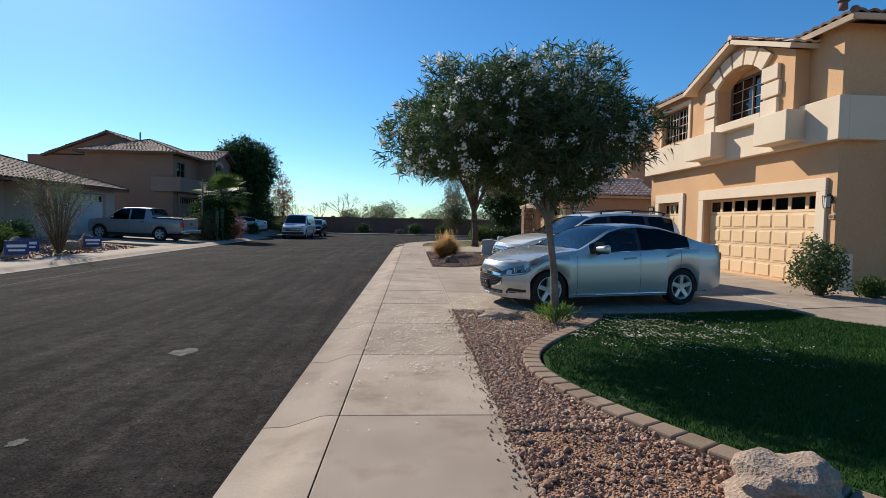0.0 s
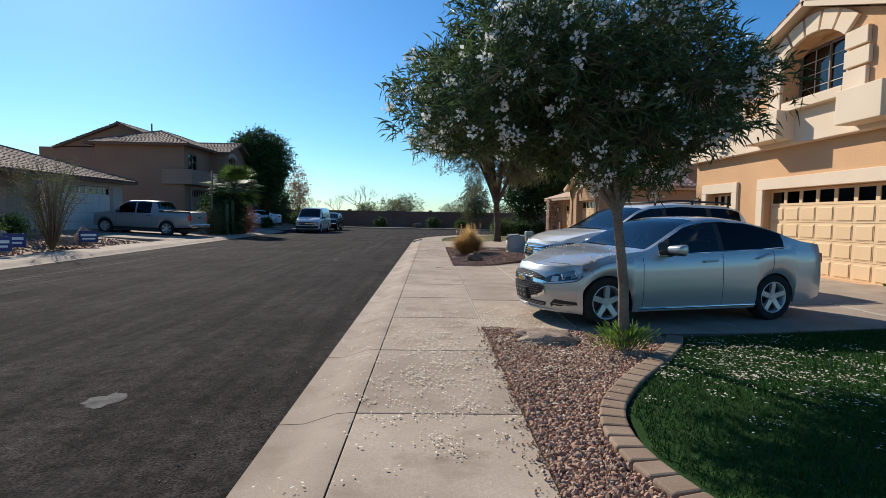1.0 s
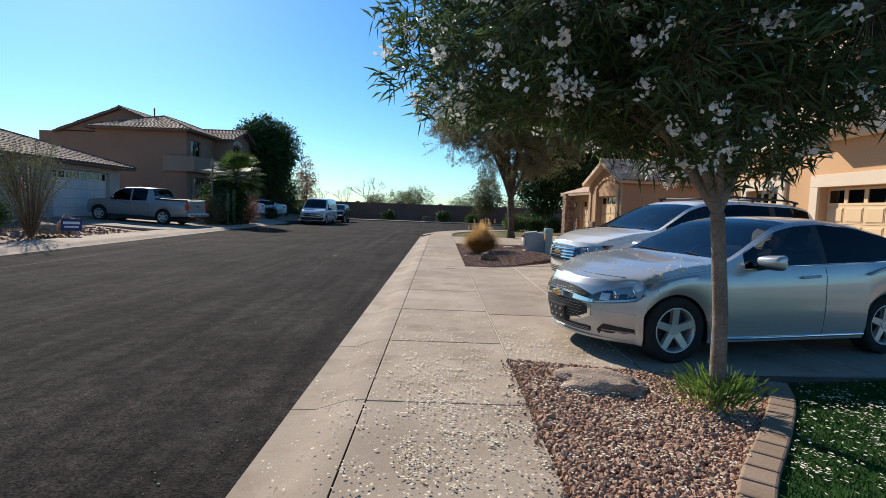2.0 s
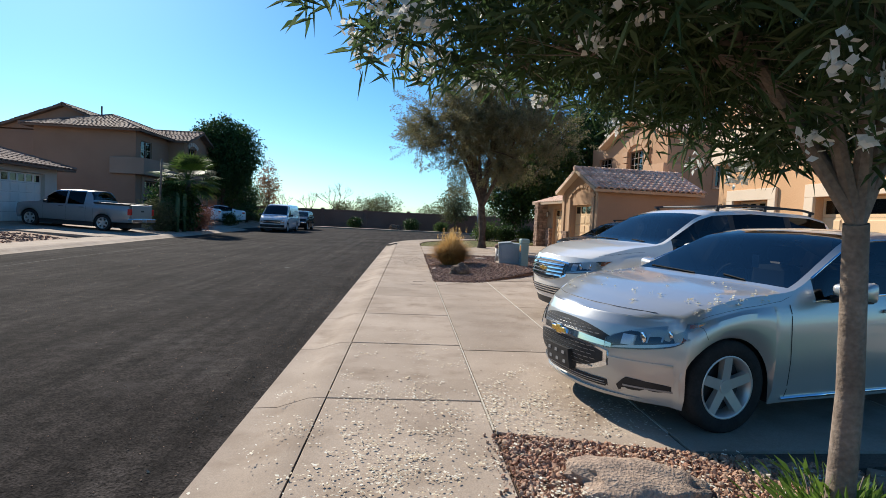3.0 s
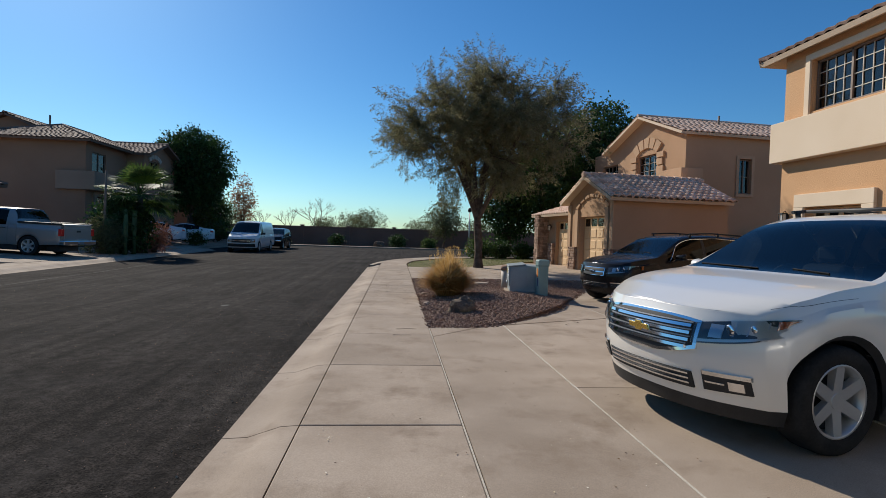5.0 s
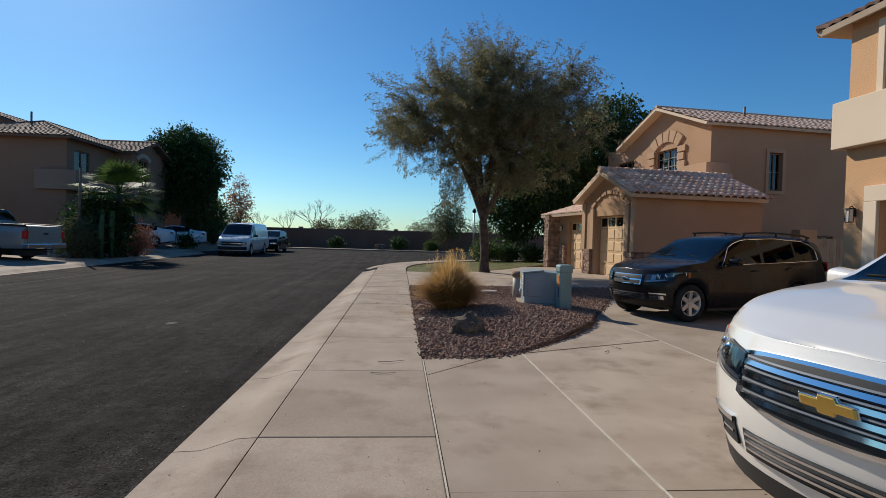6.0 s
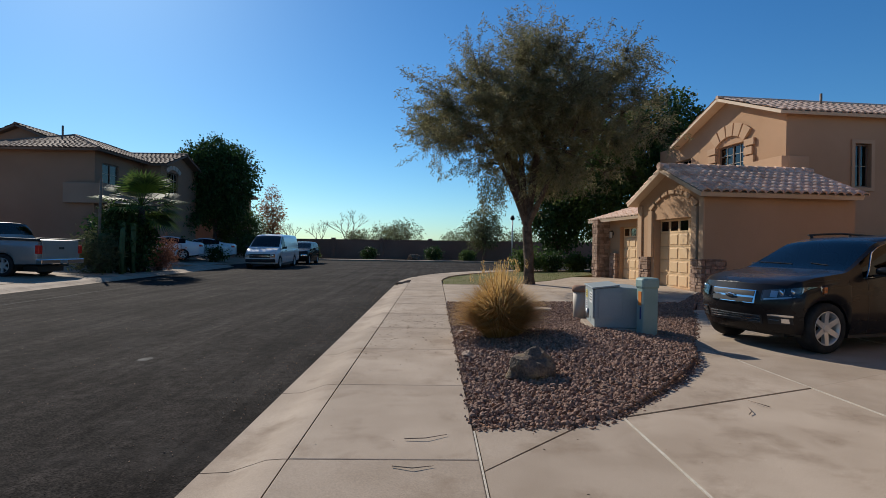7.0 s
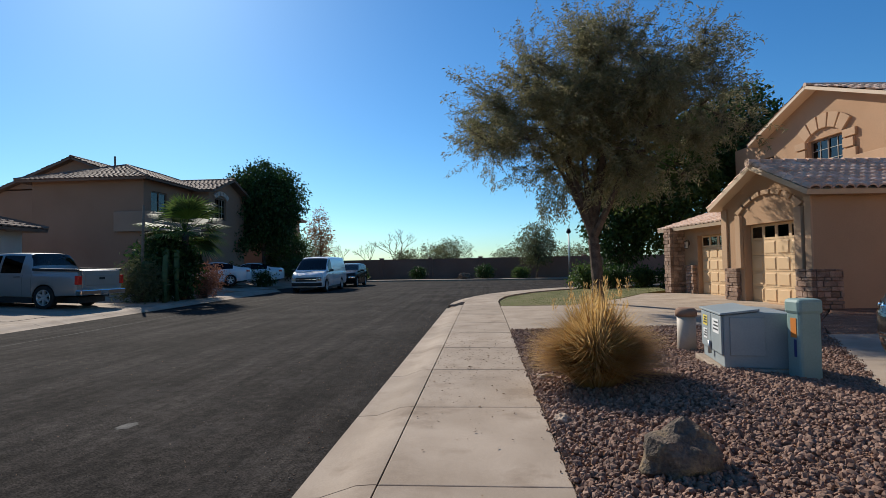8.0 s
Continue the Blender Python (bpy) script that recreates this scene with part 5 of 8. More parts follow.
def make_wheel(radius, width, spokes, twin=False):
    """Tyre and rim meshes round the y axis, outer face towards -y."""
    bm = bmesh.new()
    prof = [(0.66, 0.42), (0.72, 0.5), (0.9, 0.5), (0.97, 0.44), (1.0, 0.3), (1.0, -0.3), (0.97, -0.44), (0.9, -0.5), (0.66, -0.45)]
    n = 36
    rings = []
    for k in range(n):
        a = 2 * math.pi * k / n
        rings.append([bm.verts.new((radius * r * math.cos(a), -w * width, radius * r * math.sin(a))) for r, w in prof])
    for k in range(n):
        A, B = rings[k], rings[(k + 1) % n]
        for i in range(len(prof) - 1):
            f = bm.faces.new((A[i], A[i + 1], B[i + 1], B[i]))
            f.smooth = True
    bmesh.ops.recalc_face_normals(bm, faces=bm.faces[:])
    tyre = mesh_of("tyre", bm, RUBBER)
    bm = bmesh.new()
    prof = [(0.69, 0.40), (0.67, 0.47), (0.63, 0.44), (0.6, 0.1), (0.6, -0.4)]
    rings = []
    for k in range(n):
        a = 2 * math.pi * k / n
        rings.append([bm.verts.new((radius * r * math.cos(a), -w * width, radius * r * math.sin(a))) for r, w in prof])
    for k in range(n):
        A, B = rings[k], rings[(k + 1) % n]
        for i in range(len(prof) - 1):
            bm.faces.new((A[i], A[i + 1], B[i + 1], B[i])).smooth = True
    for k in range(spokes):
        a = 2 * math.pi * k / spokes + math.pi / 2
        for off in ((-0.12, 0.12) if twin else (0,)):
            c, s = math.cos(a), math.sin(a)
            t = Vector((-s, 0, c))
            d0, d1 = Vector((c, 0, s)) * radius * 0.1, (Vector((math.cos(a + off), 0, math.sin(a + off)))) * radius * 0.63
            w0, w1 = radius * (0.075 if twin else 0.115), radius * (0.055 if twin else 0.1)
            y0, y1, yb = -width * 0.36, -width * 0.44, -width * 0.2
            pts = [d0 - t * w0, d1 - t * w1, d1 + t * w1, d0 + t * w0]
            va = [bm.verts.new(p + Vector((0, y0 if i in (0, 3) else y1, 0))) for i, p in enumerate(pts)]
            vb = [bm.verts.new(p + Vector((0, yb, 0))) for p in pts]
            bm.faces.new(va)
            for i in range(4):
                bm.faces.new((va[i], vb[i], vb[(i + 1) % 4], va[(i + 1) % 4]))
    rod(bm, [(0, -width * 0.2, 0), (0, -width * 0.4, 0)], radius * 0.15, 14)
    for k in range(5):
        a = 2 * math.pi * (k + 0.5) / 5
        rod(bm, [(radius * 0.2 * math.cos(a), -width * 0.3, radius * 0.2 * math.sin(a)), (radius * 0.2 * math.cos(a), -width * 0.37, radius * 0.2 * math.sin(a))], radius * 0.03, 6)
    bmesh.ops.recalc_face_normals(bm, faces=bm.faces[:])
    rim = mesh_of("rim", bm, ALLOY)
    bm = bmesh.new()
    rod(bm, [(0, width * 0.1, 0), (0, -width * 0.05, 0)], radius * 0.58, 20)
    hub = mesh_of("brake", bm, PLASTIC)
    return tyre, rim, hub


class Car:
    """A lofted car body: stations along its length, rows from sill to roof centre, the nose at the origin and the tail along +x."""

    def __init__(self, name, m, label, spec, paint_mat, category="car"):
        self.t = thing(name, m, label, category)
        self.s = spec
        self.L = spec["length"]
        self.top, self.belt, self.wide = curve(spec["top"]), curve(spec["belt"]), curve(spec["wide"])
        self.low, self.nose = curve(spec["low"]), curve(spec["nose"])
        self.paint = paint_mat
        self.R = spec["arch"]
        self.body()

    def bowed(self, y, z):
        """How far back the bowed front lies at a width and height."""
        return self.nose(min(max(z, self.s["nose"][0][0]), self.s["nose"][-1][0])) + self.s["bow"] * min(1.1, abs(y) / self.wide(0)) ** 2.6

    def face_x(self, y, z):
        """Where the skin of the front and its corners lies at a width and height."""
        rows = self.section(0.0)
        k = max(0.968, float(np.interp(z, [r[1] for r in rows[:6]], [r[0] for r in rows[:6]])) / self.wide(0))
        yy = abs(y) / k
        if yy <= self.wide(0):
            return self.bowed(yy, z)
        lo, hi = 0.0, 0.6
        for _ in range(18):
            m = (lo + hi) / 2
            lo, hi = (m, hi) if self.wide(m) < yy else (lo, m)
        return lo + (1 - lo / 1.15) ** 2 * self.bowed(self.wide(0), z)

    def warp(self, s, y, z):
        L = self.L
        f = max(0.0, 1 - s / 1.15) ** 2
        r = max(0.0, 1 - (L - s) / 0.8) ** 2
        yy = abs(y) / self.wide(s)
        return s + f * self.bowed(y / self.wide(s) * self.wide(0), z) - r * (self.s.get("tail_bow", 0.22) * yy ** 2.6 + 0.1 * max(0.0, z - 0.75))

    def along(self, s):
        """Where the side of the body lies at a station, the bow of the front included."""
        return s + max(0.0, 1 - s / 1.15) ** 2 * (self.nose(0.4) + self.s["bow"])

    def station(self, x):
        """The station whose side lies at x."""
        a, b = 0.0, self.L
        for _ in range(30):
            m = (a + b) / 2
            a, b = (m, b) if self.along(m) < x else (a, m)
        return (a + b) / 2

    def section(self, s):
        """(y, z) of the rows at a station."""
        w, zb, zt, z0 = self.wide(s), self.belt(s), self.top(s), self.low(s)
        zb = min(zb, zt - 0.05)
        for sw in self.s["axles"]:
            d = abs(self.along(s) - sw)
            if d < self.R:
                z0 = max(z0, self.s["hub"] + math.sqrt(self.R ** 2 - d * d))
        h = zt - zb
        tum = self.s.get("tumble", 0.34) * max(0.0, h - 0.12)
        y5 = w * 0.955 - 0.03 - tum
        yb = w * 0.955
        rows = [(w * 0.95, z0), (w * 0.985, z0 + 0.16 * (zb - z0)), (w, z0 + 0.45 * (zb - z0)), (w * 0.992, z0 + 0.74 * (zb - z0)), (w * 0.985, z0 + 0.9 * (zb - z0)), (yb, zb)]
        for q in (0.07, 0.5, 0.82):
            rows.append((yb + (y5 - yb) * q + 0.015 * math.sin(q * 3.14) * (h > 0.2), zb + h * 0.86 * q))
        rows += [(y5, zb + h * 0.86), (y5 * 0.94, zb + h * 0.935), (y5 * 0.72, zb + h * 0.978), (y5 * 0.36, zb + h * 0.995), (0.0, zt)]
        return rows

    def at(self, s, row, side, out=0.0):
        """A point on the skin; row may lie between rows."""
        rows = self.section(s)
        i = min(int(row), len(rows) - 2)
        q = row - i
        y = rows[i][0] * (1 - q) + rows[i + 1][0] * q
        z = rows[i][1] * (1 - q) + rows[i + 1][1] * q
        y0, z0 = rows[i]
        y1, z1 = rows[i + 1]
        n = Vector((0, z1 - z0, y0 - y1))
        if n.length > 1e-6:
            n.normalize()
        return Vector((self.warp(s, y, z), side * (y + n.y * out), z + n.z * out))

    def crown(self, s, y, out=0.0):
        """A point on the upper skin over a width y."""
        rows = self.section(s)
        ys = [r[0] for r in rows[:4:-1]]
        row = 13 - float(np.interp(abs(y), ys, range(len(ys))))
        return self.at(s, row, 1 if y >= 0 else -1, out)

    def bucket(self, s, i):
        sp = self.s
        if 6 <= i <= 8:
            for k, (a, b) in enumerate(sp["side_windows"]):
                if a < s < b and not (i == 8 and sp.get("low_windows")):
                    return "side_window%d" % k
        if i >= 9:
            for nm in ("windshield", "rear_window"):
                if nm in sp and not (nm == "windshield" and i == 9) and sp[nm][0] < s < sp[nm][1]:
                    return nm
        if 6 <= i <= 8 and sp.get("dark_pillars") and sp["side_windows"][0][0] < s < sp["side_windows"][-1][1]:
            return "pillar%d" % sum(s > b for a, b in sp["side_windows"])
        return "clad" if (sp.get("clad") and i < 1) else "body"

    def body(self):
        sp = self.s
        st = set(np.linspace(0, self.L, 56).round(4))
        for sw in sp["axles"]:
            st |= {round(self.station(sw + self.R * q), 5) for q in np.sin(np.linspace(-1.5, 1.5, 17))}
            st |= {round(self.station(sw - self.R * 1.012), 5), round(self.station(sw + self.R * 1.012), 5)}
        for a, b in sp["side_windows"] + [sp[k] for k in ("windshield", "rear_window") if k in sp]:
            st |= {a, b}
        st |= {0.0, 0.04, 0.1, 0.16, self.L - 0.03, self.L - 0.08, self.L}
        st = sorted(x for x in st if 0 <= x <= self.L)
        st = [x for i, x in enumerate(st) if i == 0 or x - st[i - 1] > 0.004]
        groups = {}
        def face(key, pts):
            groups.setdefault(key, []).append(pts)
        nrow = 14
        grid = [[(self.at(s, r, 1), self.at(s, r, -1)) for r in range(nrow)] for s in st]
        for a in range(len(st) - 1):
            sm = (st[a] + st[a + 1]) / 2
            for i in range(nrow - 1):
                b = self.bucket(sm, i)
                for k in (0, 1):
                    q = (grid[a][i][k], grid[a + 1][i][k], grid[a + 1][i + 1][k], grid[a][i + 1][k])
                    key = (b, k) if b.startswith(("side", "pillar")) else (b, 0)
                    face(key, q if k == 1 else q[::-1])
        for end, s in ((0, 0.0), (1, self.L)):
            cols = np.linspace(-1, 1, 15)
            for i in range(nrow - 2):
                rows = self.section(s)
                for c in range(14):
                    q = []
                    for (f, j) in ((c, i), (c + 1, i), (c + 1, i + 1), (c, i + 1)):
                        y, z = rows[j][0] * cols[f], rows[j][1]
                        q.append(Vector((self.warp(s, y, z), y, z)))
                    face(("clad", 0) if sp.get("clad") and i < 1 else ("body", 0), q if end else q[::-1])
        body = None
        mats = {"body": self.paint, "clad": PLASTIC, "pillar": PLASTIC, "windshield": CAR_GLASS, "rear_window": CAR_GLASS}
        for key in sorted(groups, key=lambda k: (k[0] != "body", k)):
            bm = bmesh.new()
            for q in groups[key]:
                bm.faces.new([bm.verts.new(p) for p in q])
            bmesh.ops.remove_doubles(bm, verts=bm.verts[:], dist=0.0008)
            bmesh.ops.recalc_face_normals(bm, faces=bm.faces[:])
            nm = key[0].rstrip("0123456789")
            mat = mats.get(nm if nm == "pillar" else key[0])
            if mat is None:
                mat = sp["glass"][min(int(key[0][-1]), len(sp["glass"]) - 1)]
            ob = part({"clad": "lower_cladding"}.get(nm, nm), bm, mat, self.t, smooth=38)
            if nm == "body":
                body = ob
        self.b = body
        # underside, wells, cabin
        bm = bmesh.new()
        box(bm, 0.35, -0.58, 0.2, self.L - 0.35, 0.58, 0.42)
        box(bm, sp["axles"][0] + self.R + 0.02, -self.wide(2) * 0.93, 0.2, sp["axles"][1] - self.R - 0.02, self.wide(2) * 0.93, 0.4)
        for sw in sp["axles"]:
            for sd in (-1, 1):
                ring = []
                for inner in (0, 1):
                    ring.append([bm.verts.new((sw + (self.R + 0.004) * math.cos(a), sd * (0.5 if inner else 0.95 * self.wide(self.station(sw + self.R * math.cos(a))) - 0.03), sp["hub"] + (self.R + 0.004) * math.sin(a))) for a in np.linspace(-0.3, math.pi + 0.3, 15)])
                for k in range(14):
                    bm.faces.new((ring[0][k], ring[0][k + 1], ring[1][k + 1], ring[1][k]))
        part("underbody", bm, PLASTIC, self.t)
        if "windshield" in sp:
            ws0, ws1 = sp["windshield"]
            zb = self.belt(ws1)
            bm = bmesh.new()
            box(bm, ws0 + 0.1, -0.72, zb - 0.3, ws0 + 0.62, 0.72, zb - 0.03, 0.05)
            box(bm, ws0, -0.8, 0.42, sp.get("cabin_end", sp.get("rear_window", (0, self.L))[1] - 0.1), 0.8, 0.46)
            part("dashboard", bm, CABIN, self.t)
            for sx in ((ws1 + 0.25, ws1 + 1.15) if sp.get("rear_seat", True) else (ws1 + 0.25,)):
                for sd in (-0.38, 0.38):
                    bm = bmesh.new()
                    box(bm, sx - 0.35, sd - 0.24, 0.5, sx + 0.2, sd + 0.24, 0.66, 0.06)
                    box(bm, sx + 0.1, sd - 0.23, 0.6, sx + 0.28, sd + 0.23, zb + 0.16, 0.06)
                    box(bm, sx + 0.17, sd - 0.12, zb + 0.18, sx + 0.28, sd + 0.12, zb + 0.34, 0.04)
                    part("seat", bm, CABIN, self.t)
            bm = bmesh.new()
            c = Vector((ws0 + 0.72, 0.38, zb - 0.02))
            rod(bm, [c + Vector((0.06 * math.cos(a), 0.18 * math.sin(a), 0.17 * math.cos(a))) for a in np.linspace(0, 2 * math.pi, 19)], 0.014, 6, False)
            rod(bm, [c, c + Vector((-0.3, 0, -0.1))], 0.03, 6)
            part("steering_wheel", bm, CABIN, self.t)
        # wheels
        tyre, rim, hub = make_wheel(sp["tyre"], sp.get("tread", 0.22), sp.get("spokes", 5), sp.get("twin", False))
        for sw in sp["axles"]:
            for sd in (-1, 1):
                w = new("wheel")
                w.parent = self.t
                w.matrix_basis = pose(sw, sd * (self.wide(sw) - 0.15), sp["tyre"], 0, 0, 0 if sd < 0 else 180)
                for me, nm in ((tyre, "tyre"), (rim, "rim"), (hub, "brake")):
                    o = new(nm, me)
                    o.parent = w
        # door seams, handles, mirrors
        for s in sp.get("seams", ()):
            for sd in (-1, 1):
                bm = bmesh.new()
                prev = None
                for r in np.linspace(0.15, 5.0, 14):
                    p, q = self.at(s - 0.004, r, sd, 0.0015), self.at(s + 0.004, r, sd, 0.0015)
                    cur = (bm.verts.new(p), bm.verts.new(q))
                    if prev:
                        bm.faces.new((prev[0], prev[1], cur[1], cur[0]))
                    prev = cur
                part("door_gap", bm, PLASTIC, self.b)
        for s in sp.get("handles", ()):
            for sd in (-1, 1):
                bm = bmesh.new()
                a, b = self.at(s, 3.9, sd, 0.03), self.at(s + 0.2, 3.95, sd, 0.03)
                rod(bm, [self.at(s - 0.01, 3.9, sd, 0.0), a, b, self.at(s + 0.21, 3.95, sd, 0.0)], 0.013, 8)
                part("door_handle", bm, sp.get("handle_mat", self.paint), self.t)
        if "mirror" in sp:
            for sd in (-1, 1):
                p = self.at(sp["mirror"], 6, sd)
                bm = bmesh.new()
                box(bm, -0.07, -0.115, -0.075, 0.06, 0.115, 0.075, 0.035)
                for v in bm.verts:
                    q = v.co * 1.0
                    k = 1 - 0.35 * max(0.0, -q.x / 0.07)
                    inner = 0.5 - q.y * sd / 0.23
                    v.co = Vector((q.x + 0.04 * (0.5 - inner), q.y, q.z * k * (1 - 0.3 * inner))) + p + Vector((0.0, sd * 0.17, 0.085))
                mo = part("wing_mirror", bm, sp.get("mirror_mat", self.paint), self.t, smooth=60)
                bm = bmesh.new()
                rod(bm, [p + Vector((0.02, -sd * 0.03, 0.0)), p + Vector((0.02, sd * 0.1, 0.03))], [0.03, 0.025], 8)
                part("mirror_stalk", bm, PLASTIC, mo)
                bm = bmesh.new()
                c0 = p + Vector((0.05, sd * 0.18, 0.085))
                box(bm, c0.x, c0.y - 0.09, c0.z - 0.05, c0.x + 0.016, c0.y + 0.09, c0.z + 0.05, 0.006)
                part("mirror_glass", bm, CHROME, mo)
                bm = bmesh.new()
                box(bm, c0.x - 0.095, c0.y - 0.09, c0.z - 0.075, c0.x - 0.005, c0.y + 0.08, c0.z - 0.045, 0.01)
                part("mirror_base", bm, PLASTIC, mo)

    def patch(self, name, y0, y1, zlo, zhi, mat, proud=0.012, parent=None, label="", n=10, m=4, end=0, deep=0.03):
        """A panel laid on the front (or the tail): between y0 and y1, from zlo(t) to zhi(t)."""
        fl = zlo if callable(zlo) else (lambda t: zlo)
        fh = zhi if callable(zhi) else (lambda t: zhi)
        bm = bmesh.new()
        def X(y, z, d):
            if end == 0:
                return self.face_x(y, z) - d
            return self.warp(self.L, y, z) + d
        A, B = [], []
        for i in range(n + 1):
            t = i / n
            y = y0 + (y1 - y0) * t
            ra, rb = [], []
            for j in range(m + 1):
                z = fl(t) + (fh(t) - fl(t)) * j / m
                ra.append(bm.verts.new((X(y, z, proud), y, z)))
                rb.append(bm.verts.new((X(y, z, -deep), y, z)))
            A.append(ra)
            B.append(rb)
        for i in range(n):
            for j in range(m):
                bm.faces.new((A[i][j], A[i + 1][j], A[i + 1][j + 1], A[i][j + 1]))
            bm.faces.new((A[i][0], B[i][0], B[i + 1][0], A[i + 1][0]))
            bm.faces.new((A[i][m], A[i + 1][m], B[i + 1][m], B[i][m]))
        for i in (0, n):
            for j in range(m):
                bm.faces.new((A[i][j], A[i][j + 1], B[i][j + 1], B[i][j]))
        bmesh.ops.recalc_face_normals(bm, faces=bm.faces[:])
        return part(name, bm, mat, parent or self.t, label, smooth=50)

    def line(self, name, pts, r, mat, parent=None, side=1, label="", out=0.004):
        """A strip along the skin through (s, row) pairs."""
        bm = bmesh.new()
        fine = np.linspace(0, len(pts) - 1, 6 * (len(pts) - 1) + 1)
        rod(bm, [self.at(float(np.interp(k, range(len(pts)), [p[0] for p in pts])), float(np.interp(k, range(len(pts)), [p[1] for p in pts])), side, out) for k in fine], r, 6)
        return part(name, bm, mat, parent or self.t, label, smooth=60)

    def headlight(self, y0, y1, lo, hi, amber=True):
        for sd in (-1, 1):
            h = self.patch("headlight", sd * y0, sd * y1, lo, hi, LAMP_GREY, 0.012, label="clear headlight with chrome reflector", n=16)
            self.patch("lens", sd * y0, sd * y1, lo, hi, LENS, 0.03, h, "clear lens", n=16, deep=-0.024)
            l0 = lo if callable(lo) else (lambda t: lo)
            h0 = hi if callable(hi) else (lambda t: hi)
            self.patch("reflector", sd * (y0 + 0.06 * (y1 - y0)), sd * (y0 + 0.84 * (y1 - y0)), lambda t: l0(0.06 + 0.78 * t) + 0.07 * (h0(t) - l0(t)), lambda t: l0(0.06 + 0.78 * t) + 0.2 * (h0(t) - l0(t)), REFLECTOR, 0.018, h, "chrome strip", n=12)
            for q in (0.2, 0.48, 0.62, 0.79):
                qa, qb = q, q + (0.012 if q != 0.2 else 0.16)
                self.patch("reflector", sd * (y0 + qa * (y1 - y0)), sd * (y0 + qb * (y1 - y0)), lambda t: l0(q) + 0.3 * (h0(q) - l0(q)), lambda t: h0(q) - 0.1 * (h0(q) - l0(q)), REFLECTOR, 0.017, h, n=2)
            for q, rr in ((0.42, 0.27), (0.66, 0.2)):
                y = sd * (y0 + (y1 - y0) * q)
                z = l0(q) + 0.58 * (h0(q) - l0(q))
                r = rr * (h0(q) - l0(q))
                bm = bmesh.new()
                x = self.face_x(y, z)
                g = bmesh.ops.create_uvsphere(bm, u_segments=16, v_segments=10, radius=1)
                for v in g["verts"]:
                    v.co = Vector((x - 0.013 + v.co.x * 0.009, y + v.co.y * r, z + v.co.z * r))
                part("bulb_housing", bm, CHROME, h, smooth=60)
            if amber:
                self.patch("side_marker", sd * (y0 + 0.86 * (y1 - y0)), sd * y1, lambda t: l0(0.86 + 0.14 * t) + 0.01, lambda t: h0(0.86 + 0.14 * t) - 0.01, AMBER, 0.019, h, "amber side marker", n=4)

    def bars(self, name, y, zs, thick, mat, parent, proud=0.02, shrink=0.0):
        for k, z in enumerate(zs):
            yy = y - shrink * k
            self.patch(name, -yy, yy, z - thick / 2, z + thick / 2, mat, proud, parent, n=14, m=1)

    def mesh_grille(self, y, z0, z1, parent, dy=0.055, dz=0.03):
        """A lattice of short dark ribs over a grille opening."""
        k = 0
        z = z0 + 0.012
        bm = bmesh.new()
        span = y if callable(y) else (lambda q: y)
        while z < z1 - 0.01:
            y = span(z)
            yy = -y + 0.02 + (dy / 2 if k % 2 else 0)
            while yy < y - 0.02 - dy * 0.5:
                a, b = yy, yy + dy * 0.72
                vs = [bm.verts.new((self.face_x(p, q) - d, p, q)) for p, q, d in ((a, z, 0.014), (b, z, 0.014), (b, z + 0.008, 0.02), (a, z + 0.008, 0.02))]
                bm.faces.new(vs)
                yy += dy
            z += dz
            k += 1
        return part("grille_rib", bm, SASH_GREY, parent, "fine grey grille lattice")

    def bowtie(self, z, size, mat=None):
        bm = bmesh.new()
        w, h = size, size * 0.32
        o = [(-w, -h * 0.55), (-w * 0.34, -h * 0.55), (-w * 0.34, -h), (w * 0.26, -h), (w * 0.34, -h * 0.55), (w * 0.9, -h * 0.55), (w, h * 0.55), (w * 0.34, h * 0.55), (w * 0.34, h), (-w * 0.26, h), (-w * 0.34, h * 0.55), (-w * 0.9, h * 0.55)]
        x = self.face_x(0, z)
        slab(bm, [(u, z + v) for u, v in o], 0, x - 0.045, x - 0.01, 0.006)
        e = part("emblem", bm, mat or GOLD, self.t, "gold metal emblem")
        bm = bmesh.new()
        slab(bm, [(u * 1.09, z + v * 1.16) for u, v in o], 0, x - 0.036, x - 0.008, 0.004)
        part("emblem_rim", bm, CHROME, e)


SASH_GREY = material("grey grille plastic", (0.27, 0.27, 0.275), 0.35, 0.4)

